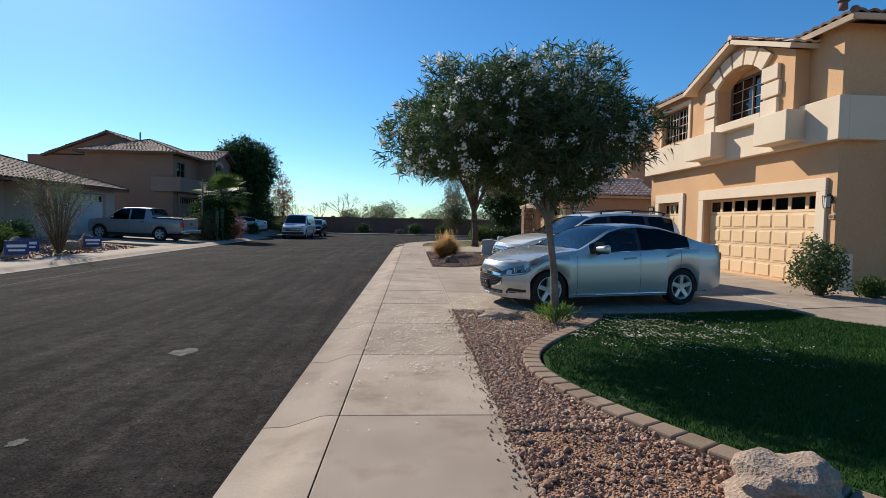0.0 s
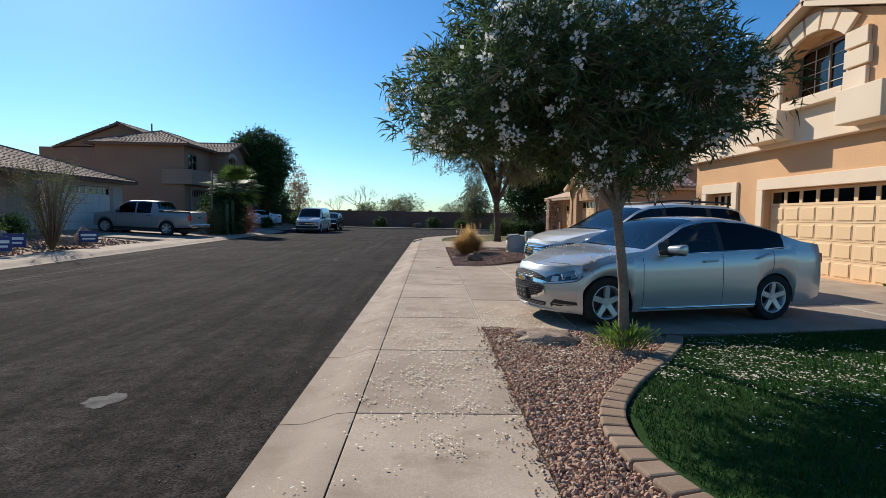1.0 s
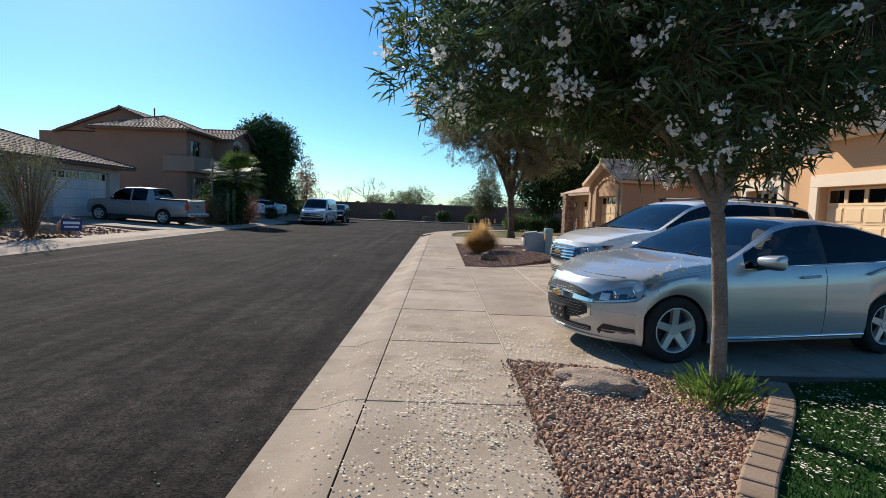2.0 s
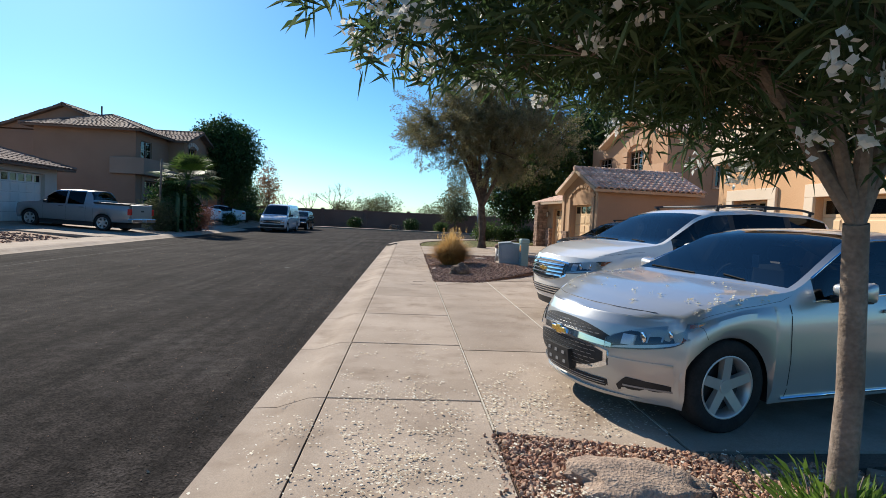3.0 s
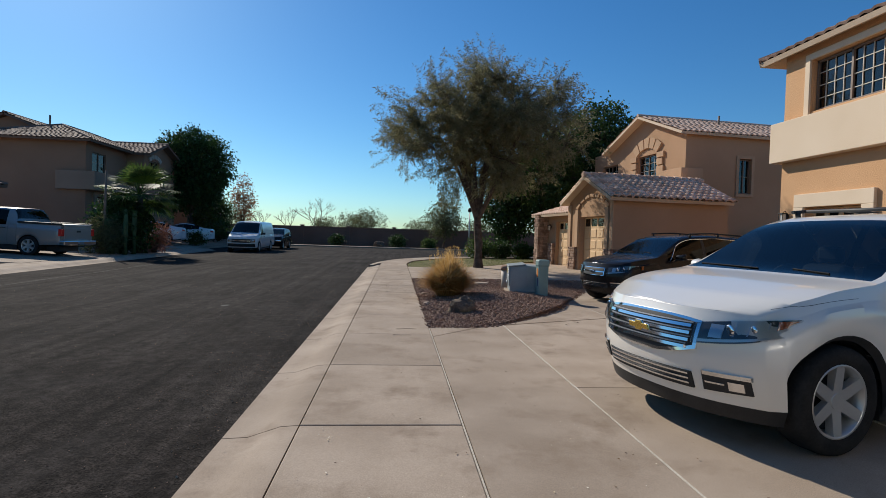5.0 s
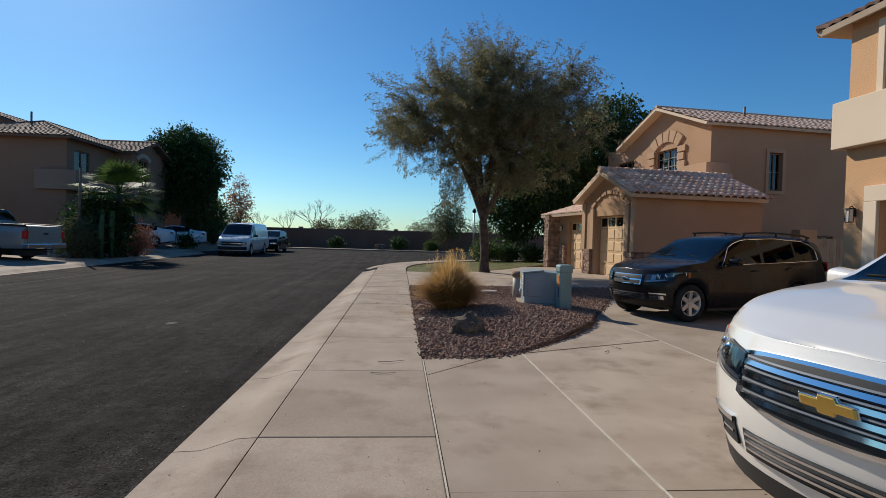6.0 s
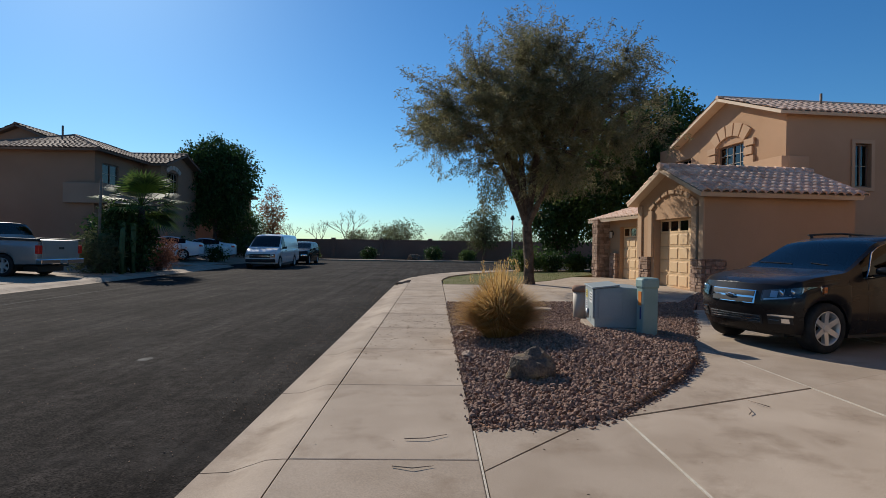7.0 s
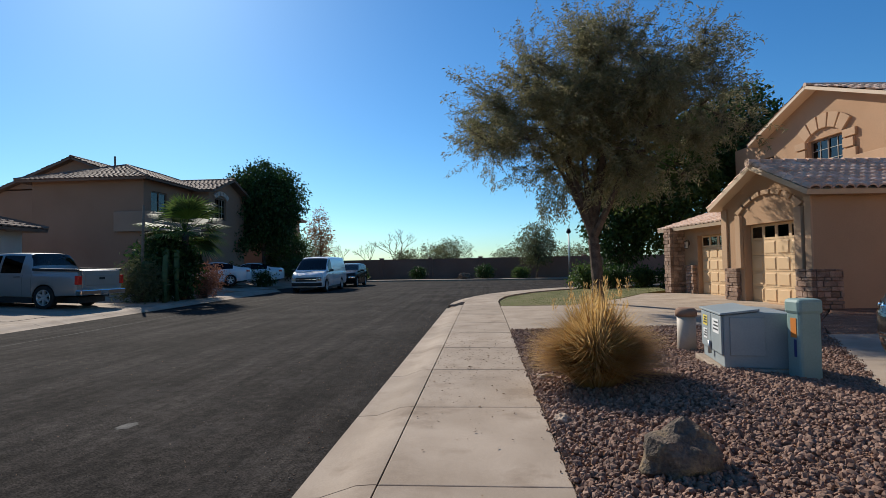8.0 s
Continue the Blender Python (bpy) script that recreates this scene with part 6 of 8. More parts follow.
SEDAN = dict(length=4.66, bow=0.39, arch=0.35, hub=0.325, tyre=0.328, axles=(0.79, 3.48), tumble=0.42, dark_pillars=True,
    top=[(0, 0.775), (0.12, 0.815), (0.4, 0.885), (0.72, 0.94), (1.17, 0.985), (1.32, 1.0), (1.47, 1.07), (2.02, 1.375), (2.3, 1.445), (2.65, 1.465), (3.05, 1.43), (3.45, 1.325), (3.85, 1.175), (4.0, 1.135), (4.2, 1.115), (4.55, 1.085), (4.66, 0.98)],
    belt=[(0, 0.70), (0.4, 0.80), (0.82, 0.86), (1.32, 0.905), (2.32, 0.94), (3.2, 0.985), (3.9, 1.02), (4.5, 1.0), (4.66, 0.9)],
    wide=[(0, 0.77), (0.1, 0.86), (0.3, 0.9), (0.5, 0.915), (1.32, 0.925), (3.42, 0.925), (4.2, 0.89), (4.54, 0.83), (4.66, 0.78)],
    low=[(0, 0.17), (0.42, 0.17), (1.32, 0.2), (3.22, 0.2), (4.12, 0.26), (4.66, 0.34)],
    nose=[(0.17, 0.09), (0.27, 0.035), (0.42, 0.005), (0.52, 0.0), (0.6, 0.012), (0.7, 0.04), (0.77, 0.08), (0.85, 0.16)],
    side_windows=[(1.54, 2.5), (2.58, 3.62)], windshield=(1.35, 2.22), rear_window=(3.3, 3.94), glass=[CAR_GLASS, PRIVACY, PRIVACY],
    seams=(1.28, 2.54, 3.4), handles=(2.22, 3.1), mirror=1.68, spokes=5)


def sedan_front(c):
    lo = lambda t: 0.53 + 0.055 * t + 0.11 * t ** 5
    hi = lambda t: 0.60 + 0.185 * t ** 0.7
    c.headlight(0.45, 0.88, lo, hi)
    hi0 = lambda t: 0.69 - 0.085 * abs(2 * t - 1) ** 2.6
    lo0 = lambda t: 0.605 - 0.035 * abs(2 * t - 1) ** 2.6
    g = c.patch("upper_grille", -0.47, 0.47, lo0, hi0, PLASTIC, 0.003, label="narrow dark upper grille", n=24)
    c.mesh_grille(lambda z: 0.44 * (1 - max(0.0, z - 0.6) * 5), 0.6, 0.675, g, 0.048, 0.022)
    c.patch("chrome_bar", -0.49, 0.49, lambda t: lo0(t) - 0.048 + 0.02 * abs(2 * t - 1) ** 4, lo0, CHROME, 0.026, label="chrome bar between the grilles", n=28)
    lo2 = lambda t: 0.335 + 0.09 * abs(2 * t - 1) ** 3
    hi2 = lambda t: 0.548 - 0.045 * abs(2 * t - 1) ** 3
    f = c.patch("grille_frame", -0.46, 0.46, lambda t: lo2(t) - 0.022, lambda t: hi2(t) + 0.004, CHROME, 0.012, label="chrome frame of the lower grille", n=28)
    g = c.patch("lower_grille", -0.435, 0.435, lambda t: lo2(t) + 0.004, lambda t: hi2(t) - 0.008, PLASTIC, 0.015, f, "dark lower grille", n=26)
    c.mesh_grille(lambda z: 0.40 - 0.5 * max(0.0, 0.42 - z), 0.35, 0.535, g)
    li = c.patch("lower_intake", -0.44, 0.44, 0.235, 0.292, PLASTIC, 0.004, label="dark lower intake", n=20)
    c.bars("intake_bar", 0.42, (0.255, 0.273), 0.007, SASH_GREY, li, 0.012)
    c.patch("chin", -0.74, 0.74, 0.175, 0.2, c.paint, 0.022, label="lip under the bumper", n=24, m=2)
    c.patch("bumper_crease", -0.78, 0.78, 0.455, 0.47, c.paint, 0.006, n=24, m=2)
    for sd in (-1, 1):
        p = c.patch("fog_recess", sd * 0.5, sd * 0.785, lambda t: 0.225 + 0.015 * t, lambda t: 0.275 + 0.075 * min(1.0, t * 5) - 0.03 * t, PLASTIC, 0.005, label="dark fog lamp recess", n=14)
        c.patch("recess_bar", sd * 0.54, sd * 0.77, 0.275, 0.287, SASH_GREY, 0.01, p, n=10, m=1)
    b = c.patch("plate_bracket", -0.16, 0.16, 0.3, 0.45, PLASTIC, 0.05, label="empty black plate bracket", n=6, m=2)
    for yy in (-0.1, 0.0, 0.1):
        for zz in (0.34, 0.41):
            bm = bmesh.new()
            x = c.face_x(yy, zz) - 0.051
            box(bm, x - 0.002, yy - 0.016, zz - 0.012, x + 0.004, yy + 0.016, zz + 0.012)
            part("slot", bm, SASH_GREY, b)
    c.bowtie(0.575, 0.1, GOLD)
    # the gap across the front of the hood
    bm = bmesh.new()
    rod(bm, [c.crown(0.10 + 0.02 * abs(y), y, 0.0005) for y in np.linspace(-0.64, 0.64, 37)], 0.0024, 6)
    part("hood_gap", bm, PLASTIC, c.b)
    for sd in (-1, 1):
        c.line("hood_gap", [(0.3, 6.7), (0.72, 6.35), (1.02, 6.4), (1.22, 6.7), (1.32, 7.6)], 0.0018, PLASTIC, c.b, sd, out=-0.001)
        c.line("fender_gap", [(0.26, 4.6), (0.3, 3.4), (0.36, 2.0)], 0.0018, PLASTIC, c.b, sd, out=-0.001)
        c.line("sill_trim", [(1.24, 0.35), (2.22, 0.35), (3.12, 0.35)], 0.014, CHROME, None, sd, "thin bright sill strip")
        c.line("window_trim", [(1.52, 6.0), (2.52, 6.0), (3.2, 6.0), (3.66, 6.2)], 0.009, CHROME, None, sd, "bright window strip")
        c.line("roof_trim", [(1.54, 8.95), (2.02, 8.95), (2.52, 8.95), (2.95, 8.95), (3.3, 8.95), (3.64, 8.9)], 0.008, CHROME, None, sd)
        c.line("wiper", [(1.36, 12.7 if sd > 0 else 11.6), (1.4, 10.6 if sd > 0 else 12.4)], 0.0055, RUBBER, None, sd, out=0.006)
        c.patch("tail_light", sd * 0.5, sd * 0.8, 0.82, 0.95, REDLENS, 0.01, end=1, label="red tail light")


def sedan_details(c):
    sedan_front(c)
    # hanging tag behind the windscreen
    bm = bmesh.new()
    box(bm, 2.02, 0.03, 1.08, 2.026, 0.10, 1.2, 0.002)
    part("hanging_tag", bm, WHITEPAINT, c.t, "white paper tag hung behind the windscreen")


sedan = Car("sedan", pose(1.36, 9.23, 0, 0, 0, 14.5), "silver four-door sedan with petals on its hood", SEDAN, SILVER)
sedan_details(sedan)

SUV = dict(length=4.97, bow=0.29, arch=0.42, hub=0.37, tyre=0.375, axles=(0.86, 3.88), tumble=0.3, tread=0.25,
    top=[(0, 0.95), (0.15, 1.0), (0.3, 1.05), (0.8, 1.13), (1.2, 1.175), (1.36, 1.22), (1.95, 1.6), (2.25, 1.71), (3, 1.77), (4.1, 1.74), (4.5, 1.66), (4.65, 1.5), (4.82, 1.22), (4.9, 1.1), (4.97, 0.95)],
    belt=[(0, 0.85), (0.3, 0.93), (0.6, 1.0), (1.1, 1.05), (2.3, 1.08), (3.8, 1.13), (4.5, 1.16), (4.8, 1.1), (4.97, 0.88)],
    wide=[(0, 0.85), (0.2, 0.92), (0.5, 0.985), (1.3, 0.995), (4.1, 0.985), (4.7, 0.94), (4.97, 0.86)],
    low=[(0, 0.21), (0.3, 0.21), (1.3, 0.25), (3.8, 0.25), (4.97, 0.34)],
    nose=[(0.25, 0.12), (0.38, 0.05), (0.52, 0.015), (0.65, 0.0), (0.8, 0.03), (0.97, 0.09), (1.1, 0.2)],
    side_windows=[(1.46, 2.52), (2.62, 3.58), (3.7, 4.46)], windshield=(1.24, 2.1), rear_window=(4.52, 4.8), glass=[CAR_GLASS, PRIVACY, PRIVACY],
    seams=(1.42, 2.57, 3.64), handles=(2.22, 3.3), mirror=1.66, spokes=6, clad=True, dark_pillars=True, handle_mat=CHROME)


def suv_front(c, gold=True, split=False):
    z = 0.01
    c.headlight(0.47, 0.93, lambda t: 0.71 + 0.05 * t + 0.07 * t ** 4, lambda t: 0.855 + 0.075 * t)
    if split:
        f1 = c.patch("grille_frame", -0.38, 0.38, lambda t: 0.66, lambda t: 0.845, CHROME, 0.012, label="chrome grille frame", n=20)
        c.patch("grille", -0.365, 0.365, 0.765, 0.833, PLASTIC, 0.02, f1, "dark upper grille", n=18)
        c.patch("grille", -0.355, 0.355, 0.672, 0.737, PLASTIC, 0.02, f1, "dark lower grille", n=18)
    else:
        lo = lambda t: 0.60 + 0.07 * abs(2 * t - 1) ** 2.5
        f1 = c.patch("grille_frame", -0.50, 0.50, lo, lambda t: 0.895 - 0.03 * abs(2 * t - 1) ** 3, CHROME, 0.014, label="chrome grille frame", n=26)
        g = c.patch("grille", -0.475, 0.475, lambda t: lo(t) + 0.022, lambda t: 0.878 - 0.03 * abs(2 * t - 1) ** 3, PLASTIC, 0.02, f1, "dark grille", n=24)
        for k, zz in enumerate((0.665, 0.715, 0.765, 0.815)):
            yy = 0.455 - 0.02 * (zz < 0.7)
            c.patch("grille_bar", -yy, yy, zz, zz + 0.022, CHROME, 0.036, g, "chrome grille bar", n=22, m=2)
            c.patch("grille_bar", -yy, yy, zz + 0.028, zz + 0.036, SASH_GREY, 0.026, g, n=22, m=1)
    c.bowtie(0.755, 0.115 if gold else 0.08, GOLD if gold else CHROME)
    g = c.patch("lower_grille", -0.46, 0.46, lambda t: 0.38, lambda t: 0.5, PLASTIC, 0.006, label="dark lower grille", n=20)
    for zz in (0.405, 0.44, 0.475):
        c.patch("grille_bar", -0.44, 0.44, zz, zz + 0.012, CHROME, 0.016, g, n=20, m=1)
    for sd in (-1, 1):
        p = c.patch("fog_recess", sd * 0.53, sd * 0.79, lambda t: 0.39 + 0.01 * t, lambda t: 0.525, PLASTIC, 0.006, label="dark fog lamp recess")
        c.patch("lamp_strip", sd * 0.54, sd * 0.8, 0.5, 0.528, CHROME, 0.014, p, "bright running lamp strip")
        c.patch("grille_bar", sd * 0.55, sd * 0.66, 0.445, 0.457, CHROME, 0.014, p)
        c.patch("fog_lamp", sd * 0.68, sd * 0.76, 0.415, 0.475, CHROME, 0.012, p, "fog lamp")
        c.patch("tail_light", sd * 0.58, sd * 0.86, 0.95, 1.15, REDLENS, 0.012, end=1, label="red tail light")
        c.line("hood_gap", [(0.14, 9.5), (0.35, 7.6), (0.6, 6.9), (1, 6.5)], 0.002, PLASTIC, c.b, sd, out=-0.001)
        c.line("wiper", [(1.3, 12.7 if sd > 0 else 11.4), (1.34, 10.4 if sd > 0 else 12.4)], 0.006, RUBBER, None, sd, out=0.006)
        a, b = c.s["rails"]
        r = c.line("roof_rail", [(a, 10.3), (a + 0.25, 10.5), (b - 0.25, 10.5), (b, 10.3)], 0.02, c.s.get("rail_mat", CHROME), None, sd, "roof rail", out=0.07)
        for s in (a + 0.05, (a + b) / 2, b - 0.05):
            bm = bmesh.new()
            rod(bm, [c.at(s, 10.4, sd, 0.0), c.at(s, 10.4, sd, 0.07)], 0.025, 8)
            part("rail_foot", bm, PLASTIC, r)
        c.line("window_trim", [(1.46, 5.95), (2.2, 5.95), (3.2, 5.95), (c.s["side_windows"][-1][1], 6.1)], 0.01, CHROME, None, sd, "bright window strip")


SUV["rails"], SUV["rail_mat"] = (2.4, 4.3), PLASTIC
suv = Car("suv", pose(2.14, 12.83, 0, 0, 0, 13), "pearl white suv with chrome grille and roof rails", SUV, PEARL)
suv_front(suv)
for s in (2.55, 3.7):
    bm = bmesh.new()
    rod(bm, [suv.at(s, 10.4, 1, 0.07), suv.at(s, 10.4, -1, 0.07)], 0.018, 8)
    part("cross_bar", bm, PLASTIC, suv.t)

SUVB = dict(SUV, length=4.77, bow=0.24, axles=(0.78, 3.62), arch=0.39, hub=0.345, tyre=0.35, rails=(2.3, 4.2),
    top=[(0, 0.94), (0.15, 1.0), (0.5, 1.06), (1.0, 1.11), (1.15, 1.13), (1.3, 1.2), (1.9, 1.56), (2.2, 1.64), (3.0, 1.68), (4.0, 1.64), (4.35, 1.56), (4.5, 1.4), (4.65, 1.16), (4.77, 0.92)],
    belt=[(0, 0.82), (0.3, 0.9), (0.8, 0.97), (1.3, 1.02), (2.5, 1.06), (4.0, 1.12), (4.4, 1.12), (4.77, 0.86)],
    wide=[(0, 0.80), (0.2, 0.87), (0.7, 0.915), (1.5, 0.92), (4.0, 0.91), (4.5, 0.87), (4.77, 0.8)],
    low=[(0, 0.27), (0.5, 0.25), (4, 0.25), (4.77, 0.34)],
    side_windows=[(1.44, 2.55), (2.64, 3.5), (3.55, 4.15)], windshield=(1.18, 2.0), rear_window=(4.36, 4.62), seams=(1.5, 2.6, 3.55), handles=(2.26, 3.2), mirror=1.66, handle_mat=BLACKPAINT, rail_mat=PLASTIC, clad=False, glass=[PRIVACY])
blk = Car("suv", pose(4.62, 20.35, 0, 0, 0, 16) @ Matrix.Scale(0.95, 4), "black suv in tree shade with chrome window strip", SUVB, BLACKPAINT)
suv_front(blk, gold=False, split=True)
for sd in (-1, 1):
    blk.line("window_trim", [(1.5, 6.0), (1.75, 8.7), (2.1, 8.95), (3.2, 8.95), (3.8, 8.8), (4.15, 7.6), (4.2, 6.2)], 0.011, CHROME, None, sd, "chrome arch over the side windows")

# ---- pickup across the road ----
TRUCK = dict(length=5.9, bow=0.26, arch=0.45, hub=0.4, tyre=0.4, axles=(0.98, 4.55), tumble=0.24, tread=0.26, tail_bow=0.05,
    top=[(0, 1.06), (0.2, 1.12), (1.0, 1.2), (1.4, 1.25), (1.5, 1.32), (2.0, 1.78), (2.2, 1.88), (3.0, 1.93), (3.85, 1.92), (3.95, 1.86), (4.06, 1.38), (4.1, 1.33), (5.2, 1.33), (5.84, 1.33), (5.9, 1.29)],
    belt=[(0, 0.95), (0.4, 1.05), (1.4, 1.13), (2.5, 1.15), (4.0, 1.18), (5.8, 1.2), (5.9, 1.15)],
    wide=[(0, 0.9), (0.2, 0.96), (0.7, 1.0), (5.4, 1.0), (5.8, 0.99), (5.9, 0.97)],
    low=[(0, 0.4), (1.5, 0.42), (4, 0.42), (5.9, 0.5)],
    nose=[(0.4, 0.06), (0.6, 0.0), (0.8, 0.0), (1.06, 0.04), (1.2, 0.12)],
    side_windows=[(1.78, 2.7), (2.8, 3.62)], windshield=(1.47, 2.22), rear_window=(3.86, 4.04), glass=[PRIVACY], cabin_end=3.8, rear_seat=False,
    seams=(1.62, 2.75, 3.72, 4.08), handles=(2.42, 3.42), mirror=1.86, spokes=6, handle_mat=PLASTIC, mirror_mat=PLASTIC)
truck = Car("pickup_truck", pose(-19.1, 33.0, 0.2, 0, 1.7, -5), "pewter grey crew-cab pickup parked on a driveway", TRUCK, PEWTER, "truck")
# black panel on the closed bed top, coloured as a recess in shade
bm = bmesh.new()
box(bm, 4.16, -0.86, 1.32, 5.82, 0.86, 1.342)
part("bed_shade_panel", bm, PLASTIC, truck.t, "black panel painted as the shaded bed recess")
for y0, y1 in ((-0.99, -0.87), (0.87, 0.99)):
    bm = bmesh.new()
    box(bm, 4.1, y0, 1.31, 5.86, y1, 1.39, 0.02)
    part("bed_rail", bm, PLASTIC, truck.t)
bm = bmesh.new()
box(bm, 5.86, -0.82, 0.72, 5.915, 0.82, 1.34, 0.02)
box(bm, 5.9, -0.7, 0.82, 5.925, 0.7, 1.2, 0.02)
tg = part("tailgate", bm, PEWTER, truck.t)
bm = bmesh.new()
box(bm, 5.92, -0.12, 1.02, 5.94, 0.12, 1.1, 0.01)
part("tailgate_handle", bm, PLASTIC, tg)
for sd in (-1, 1):
    bm = bmesh.new()
    box(bm, 5.78, sd * 0.84 - 0.0, 0.86, 5.925, sd * 1.0, 1.16, 0.015)
    part("tail_light", bm, REDLENS, truck.t, "red tail light")
bm = bmesh.new()
box(bm, 5.8, -0.98, 0.5, 6.05, 0.98, 0.68, 0.03)
bp = part("rear_bumper", bm, CHROME, truck.t, "chrome rear bumper")
bm = bmesh.new()
box(bm, 6.05, -0.16, 0.53, 6.06, 0.16, 0.65)
part("plate", bm, SASH_GREY, bp, "plain grey plate")
bm = bmesh.new()
rod(bm, [(5.7, 0, 0.45), (6.2, 0, 0.45), (6.2, 0, 0.52)], 0.03, 8)
part("tow_hitch", bm, PLASTIC, truck.t)

# ---- white van at the kerb ----
VAN = dict(length=5.7, bow=0.24, arch=0.4, hub=0.36, tyre=0.37, axles=(0.95, 4.4), tumble=0.16, tread=0.25, tail_bow=0.05,
    top=[(0, 0.98), (0.2, 1.1), (0.8, 1.2), (1.0, 1.25), (1.7, 1.9), (2.0, 2.04), (3, 2.08), (5.5, 2.07), (5.64, 2.0), (5.7, 1.9)],
    belt=[(0, 0.85), (0.4, 1.0), (1.0, 1.12), (2.0, 1.14), (5.7, 1.14)],
    wide=[(0, 0.88), (0.2, 0.94), (0.8, 1.0), (5.5, 1.0), (5.7, 0.96)],
    low=[(0, 0.3), (1.5, 0.3), (5.7, 0.4)], nose=[(0.3, 0.04), (0.5, 0.0), (0.8, 0.0), (1.0, 0.05), (1.2, 0.15)],
    side_windows=[(1.35, 2.15)], windshield=(1.02, 1.85), glass=[PRIVACY], cabin_end=2.6, rear_seat=False, seams=(1.25, 2.25), handles=(2.0,), mirror=1.35, mirror_mat=PLASTIC, spokes=8, handle_mat=PLASTIC)
van = Car("van", pose(-9.75, 43.9, -0.1, 0, 0, 91), "white cargo van parked at the kerb", VAN, WHITEPAINT, "van")
g = van.patch("grille", -0.6, 0.6, 0.62, 0.86, PLASTIC, 0.015, label="dark grille")
van.bars("grille_bar", 0.58, (0.74,), 0.03, CHROME, g, 0.03)
van.patch("bumper", -0.86, 0.86, 0.36, 0.56, PLASTIC, 0.06, label="dark front bumper", n=14)
van.headlight(0.62, 0.84, 0.66, 0.86)

# ---- parked cars further off ----
FARSED = dict(SEDAN)
for m, mat, lab in ((pose(-18.9, 46.0, 0.3, 0, 0, 20), WHITEPAINT, "white sedan parked by the hedge"), (pose(-18.2, 49.8, 0.25, 0, 0, 14), WHITEPAINT, "white sedan parked beside another"), (pose(-9.6, 51.2, -0.1, 0, 0, 91), BLACKPAINT, "dark car parked behind the van")):
    c = Car("sedan" if mat is WHITEPAINT else "suv", m, lab, FARSED if mat is WHITEPAINT else SUVB, mat)
    for sd in (-1, 1):
        c.patch("tail_light", sd * 0.5, sd * 0.8, 0.82, 0.95, REDLENS, 0.01, end=1)
        c.patch("headlight", sd * 0.42, sd * 0.8, 0.6, 0.72, CHROME, 0.01)

# petals on the silver hood
rs = np.random.RandomState(77)
PL = []
for k in range(64):
    s, r = 0.2 + 1.0 * rs.rand(), 8.2 + 4.8 * rs.rand()
    PL.append(sedan.t.matrix_basis @ sedan.at(s, r, -1 if rs.rand() < 0.6 else 1, 0.008))
for k in range(6):
    PL.append(sedan.t.matrix_basis @ sedan.at(0.35 + 0.75 * rs.rand(), 6.8 + 0.8 * rs.rand(), -1, 0.008))
PL = np.array([p[:] for p in PL])
PL = np.concatenate([PL + rs.normal(size=PL.shape) * 0.012 * np.array([1, 1, 0.3]) for _ in range(3)])
scatter_mesh("hood_petals", PV, PF, PL, (0.007 + 0.009 * rs.rand(len(PL), 1)) * (0.7 + 0.6 * rs.rand(len(PL), 3)), PETAL, "white petals lying on the silver hood", "petals", rs, True, 0.5)

# ---- plants ----
def leafy(name, tones, back=0.35, rough=0.6):
    """Leaf or petal stuff: each piece takes a tone; light also passes through it."""
    m = island_tones(name, tones, rough, 0.25)
    N, L = m.node_tree.nodes, m.node_tree.links
    p = N["Principled BSDF"]
    ramp = [n for n in N if n.type == "VALTORGB"][0]
    t, mx = N.new("ShaderNodeBsdfTranslucent"), N.new("ShaderNodeMixShader")
    L.new(ramp.outputs["Color"], t.inputs["Color"])
    mx.inputs[0].default_value = back
    L.new(p.outputs[0], mx.inputs[1])
    L.new(t.outputs[0], mx.inputs[2])
    L.new(mx.outputs[0], N["Material Output"].inputs["Surface"])
    return m


BARK_PALE = weathered("pale smooth bark", (0.17, 0.13, 0.10), (0.27, 0.215, 0.17), 0.9, 6, 50, 0.6, 0.01, 0.25)
BARK_DARK = weathered("dark rough bark", (0.07, 0.05, 0.038), (0.12, 0.09, 0.07), 0.95, 5, 40, 0.9, 0.02, 0.3)
TWIG_GREY = weathered("grey bare twigs", (0.16, 0.12, 0.09), (0.22, 0.17, 0.13), 0.9, 4, 30, 0.3, 0.01, 0.2)
LEAF_OLE = leafy("oleander leaf", [(0.05, 0.085, 0.03), (0.068, 0.115, 0.038), (0.042, 0.07, 0.028), (0.095, 0.14, 0.055), (0.125, 0.165, 0.075)], 0.42, 0.4)
LEAF_ACA = leafy("olive acacia leaf", [(0.17, 0.165, 0.075), (0.23, 0.215, 0.105), (0.14, 0.14, 0.07), (0.29, 0.25, 0.14), (0.22, 0.19, 0.11)], 0.45)
LEAF_FIC = leafy("dark green leaf", [(0.02, 0.045, 0.012), (0.035, 0.07, 0.018), (0.05, 0.10, 0.025)], 0.25)
LEAF_MID = leafy("mid green leaf", [(0.05, 0.09, 0.02), (0.08, 0.13, 0.03), (0.04, 0.07, 0.02), (0.10, 0.14, 0.04)], 0.4)
LEAF_OLIVE = leafy("dusty olive leaf", [(0.10, 0.11, 0.05), (0.14, 0.15, 0.07), (0.08, 0.09, 0.045)], 0.4)
LEAF_RUST = leafy("rusty leaf", [(0.28, 0.12, 0.06), (0.35, 0.17, 0.08), (0.2, 0.1, 0.05)], 0.4)
LEAF_BRIGHT = leafy("bright green shoot", [(0.10, 0.18, 0.03), (0.15, 0.24, 0.04), (0.08, 0.14, 0.02)], 0.4)
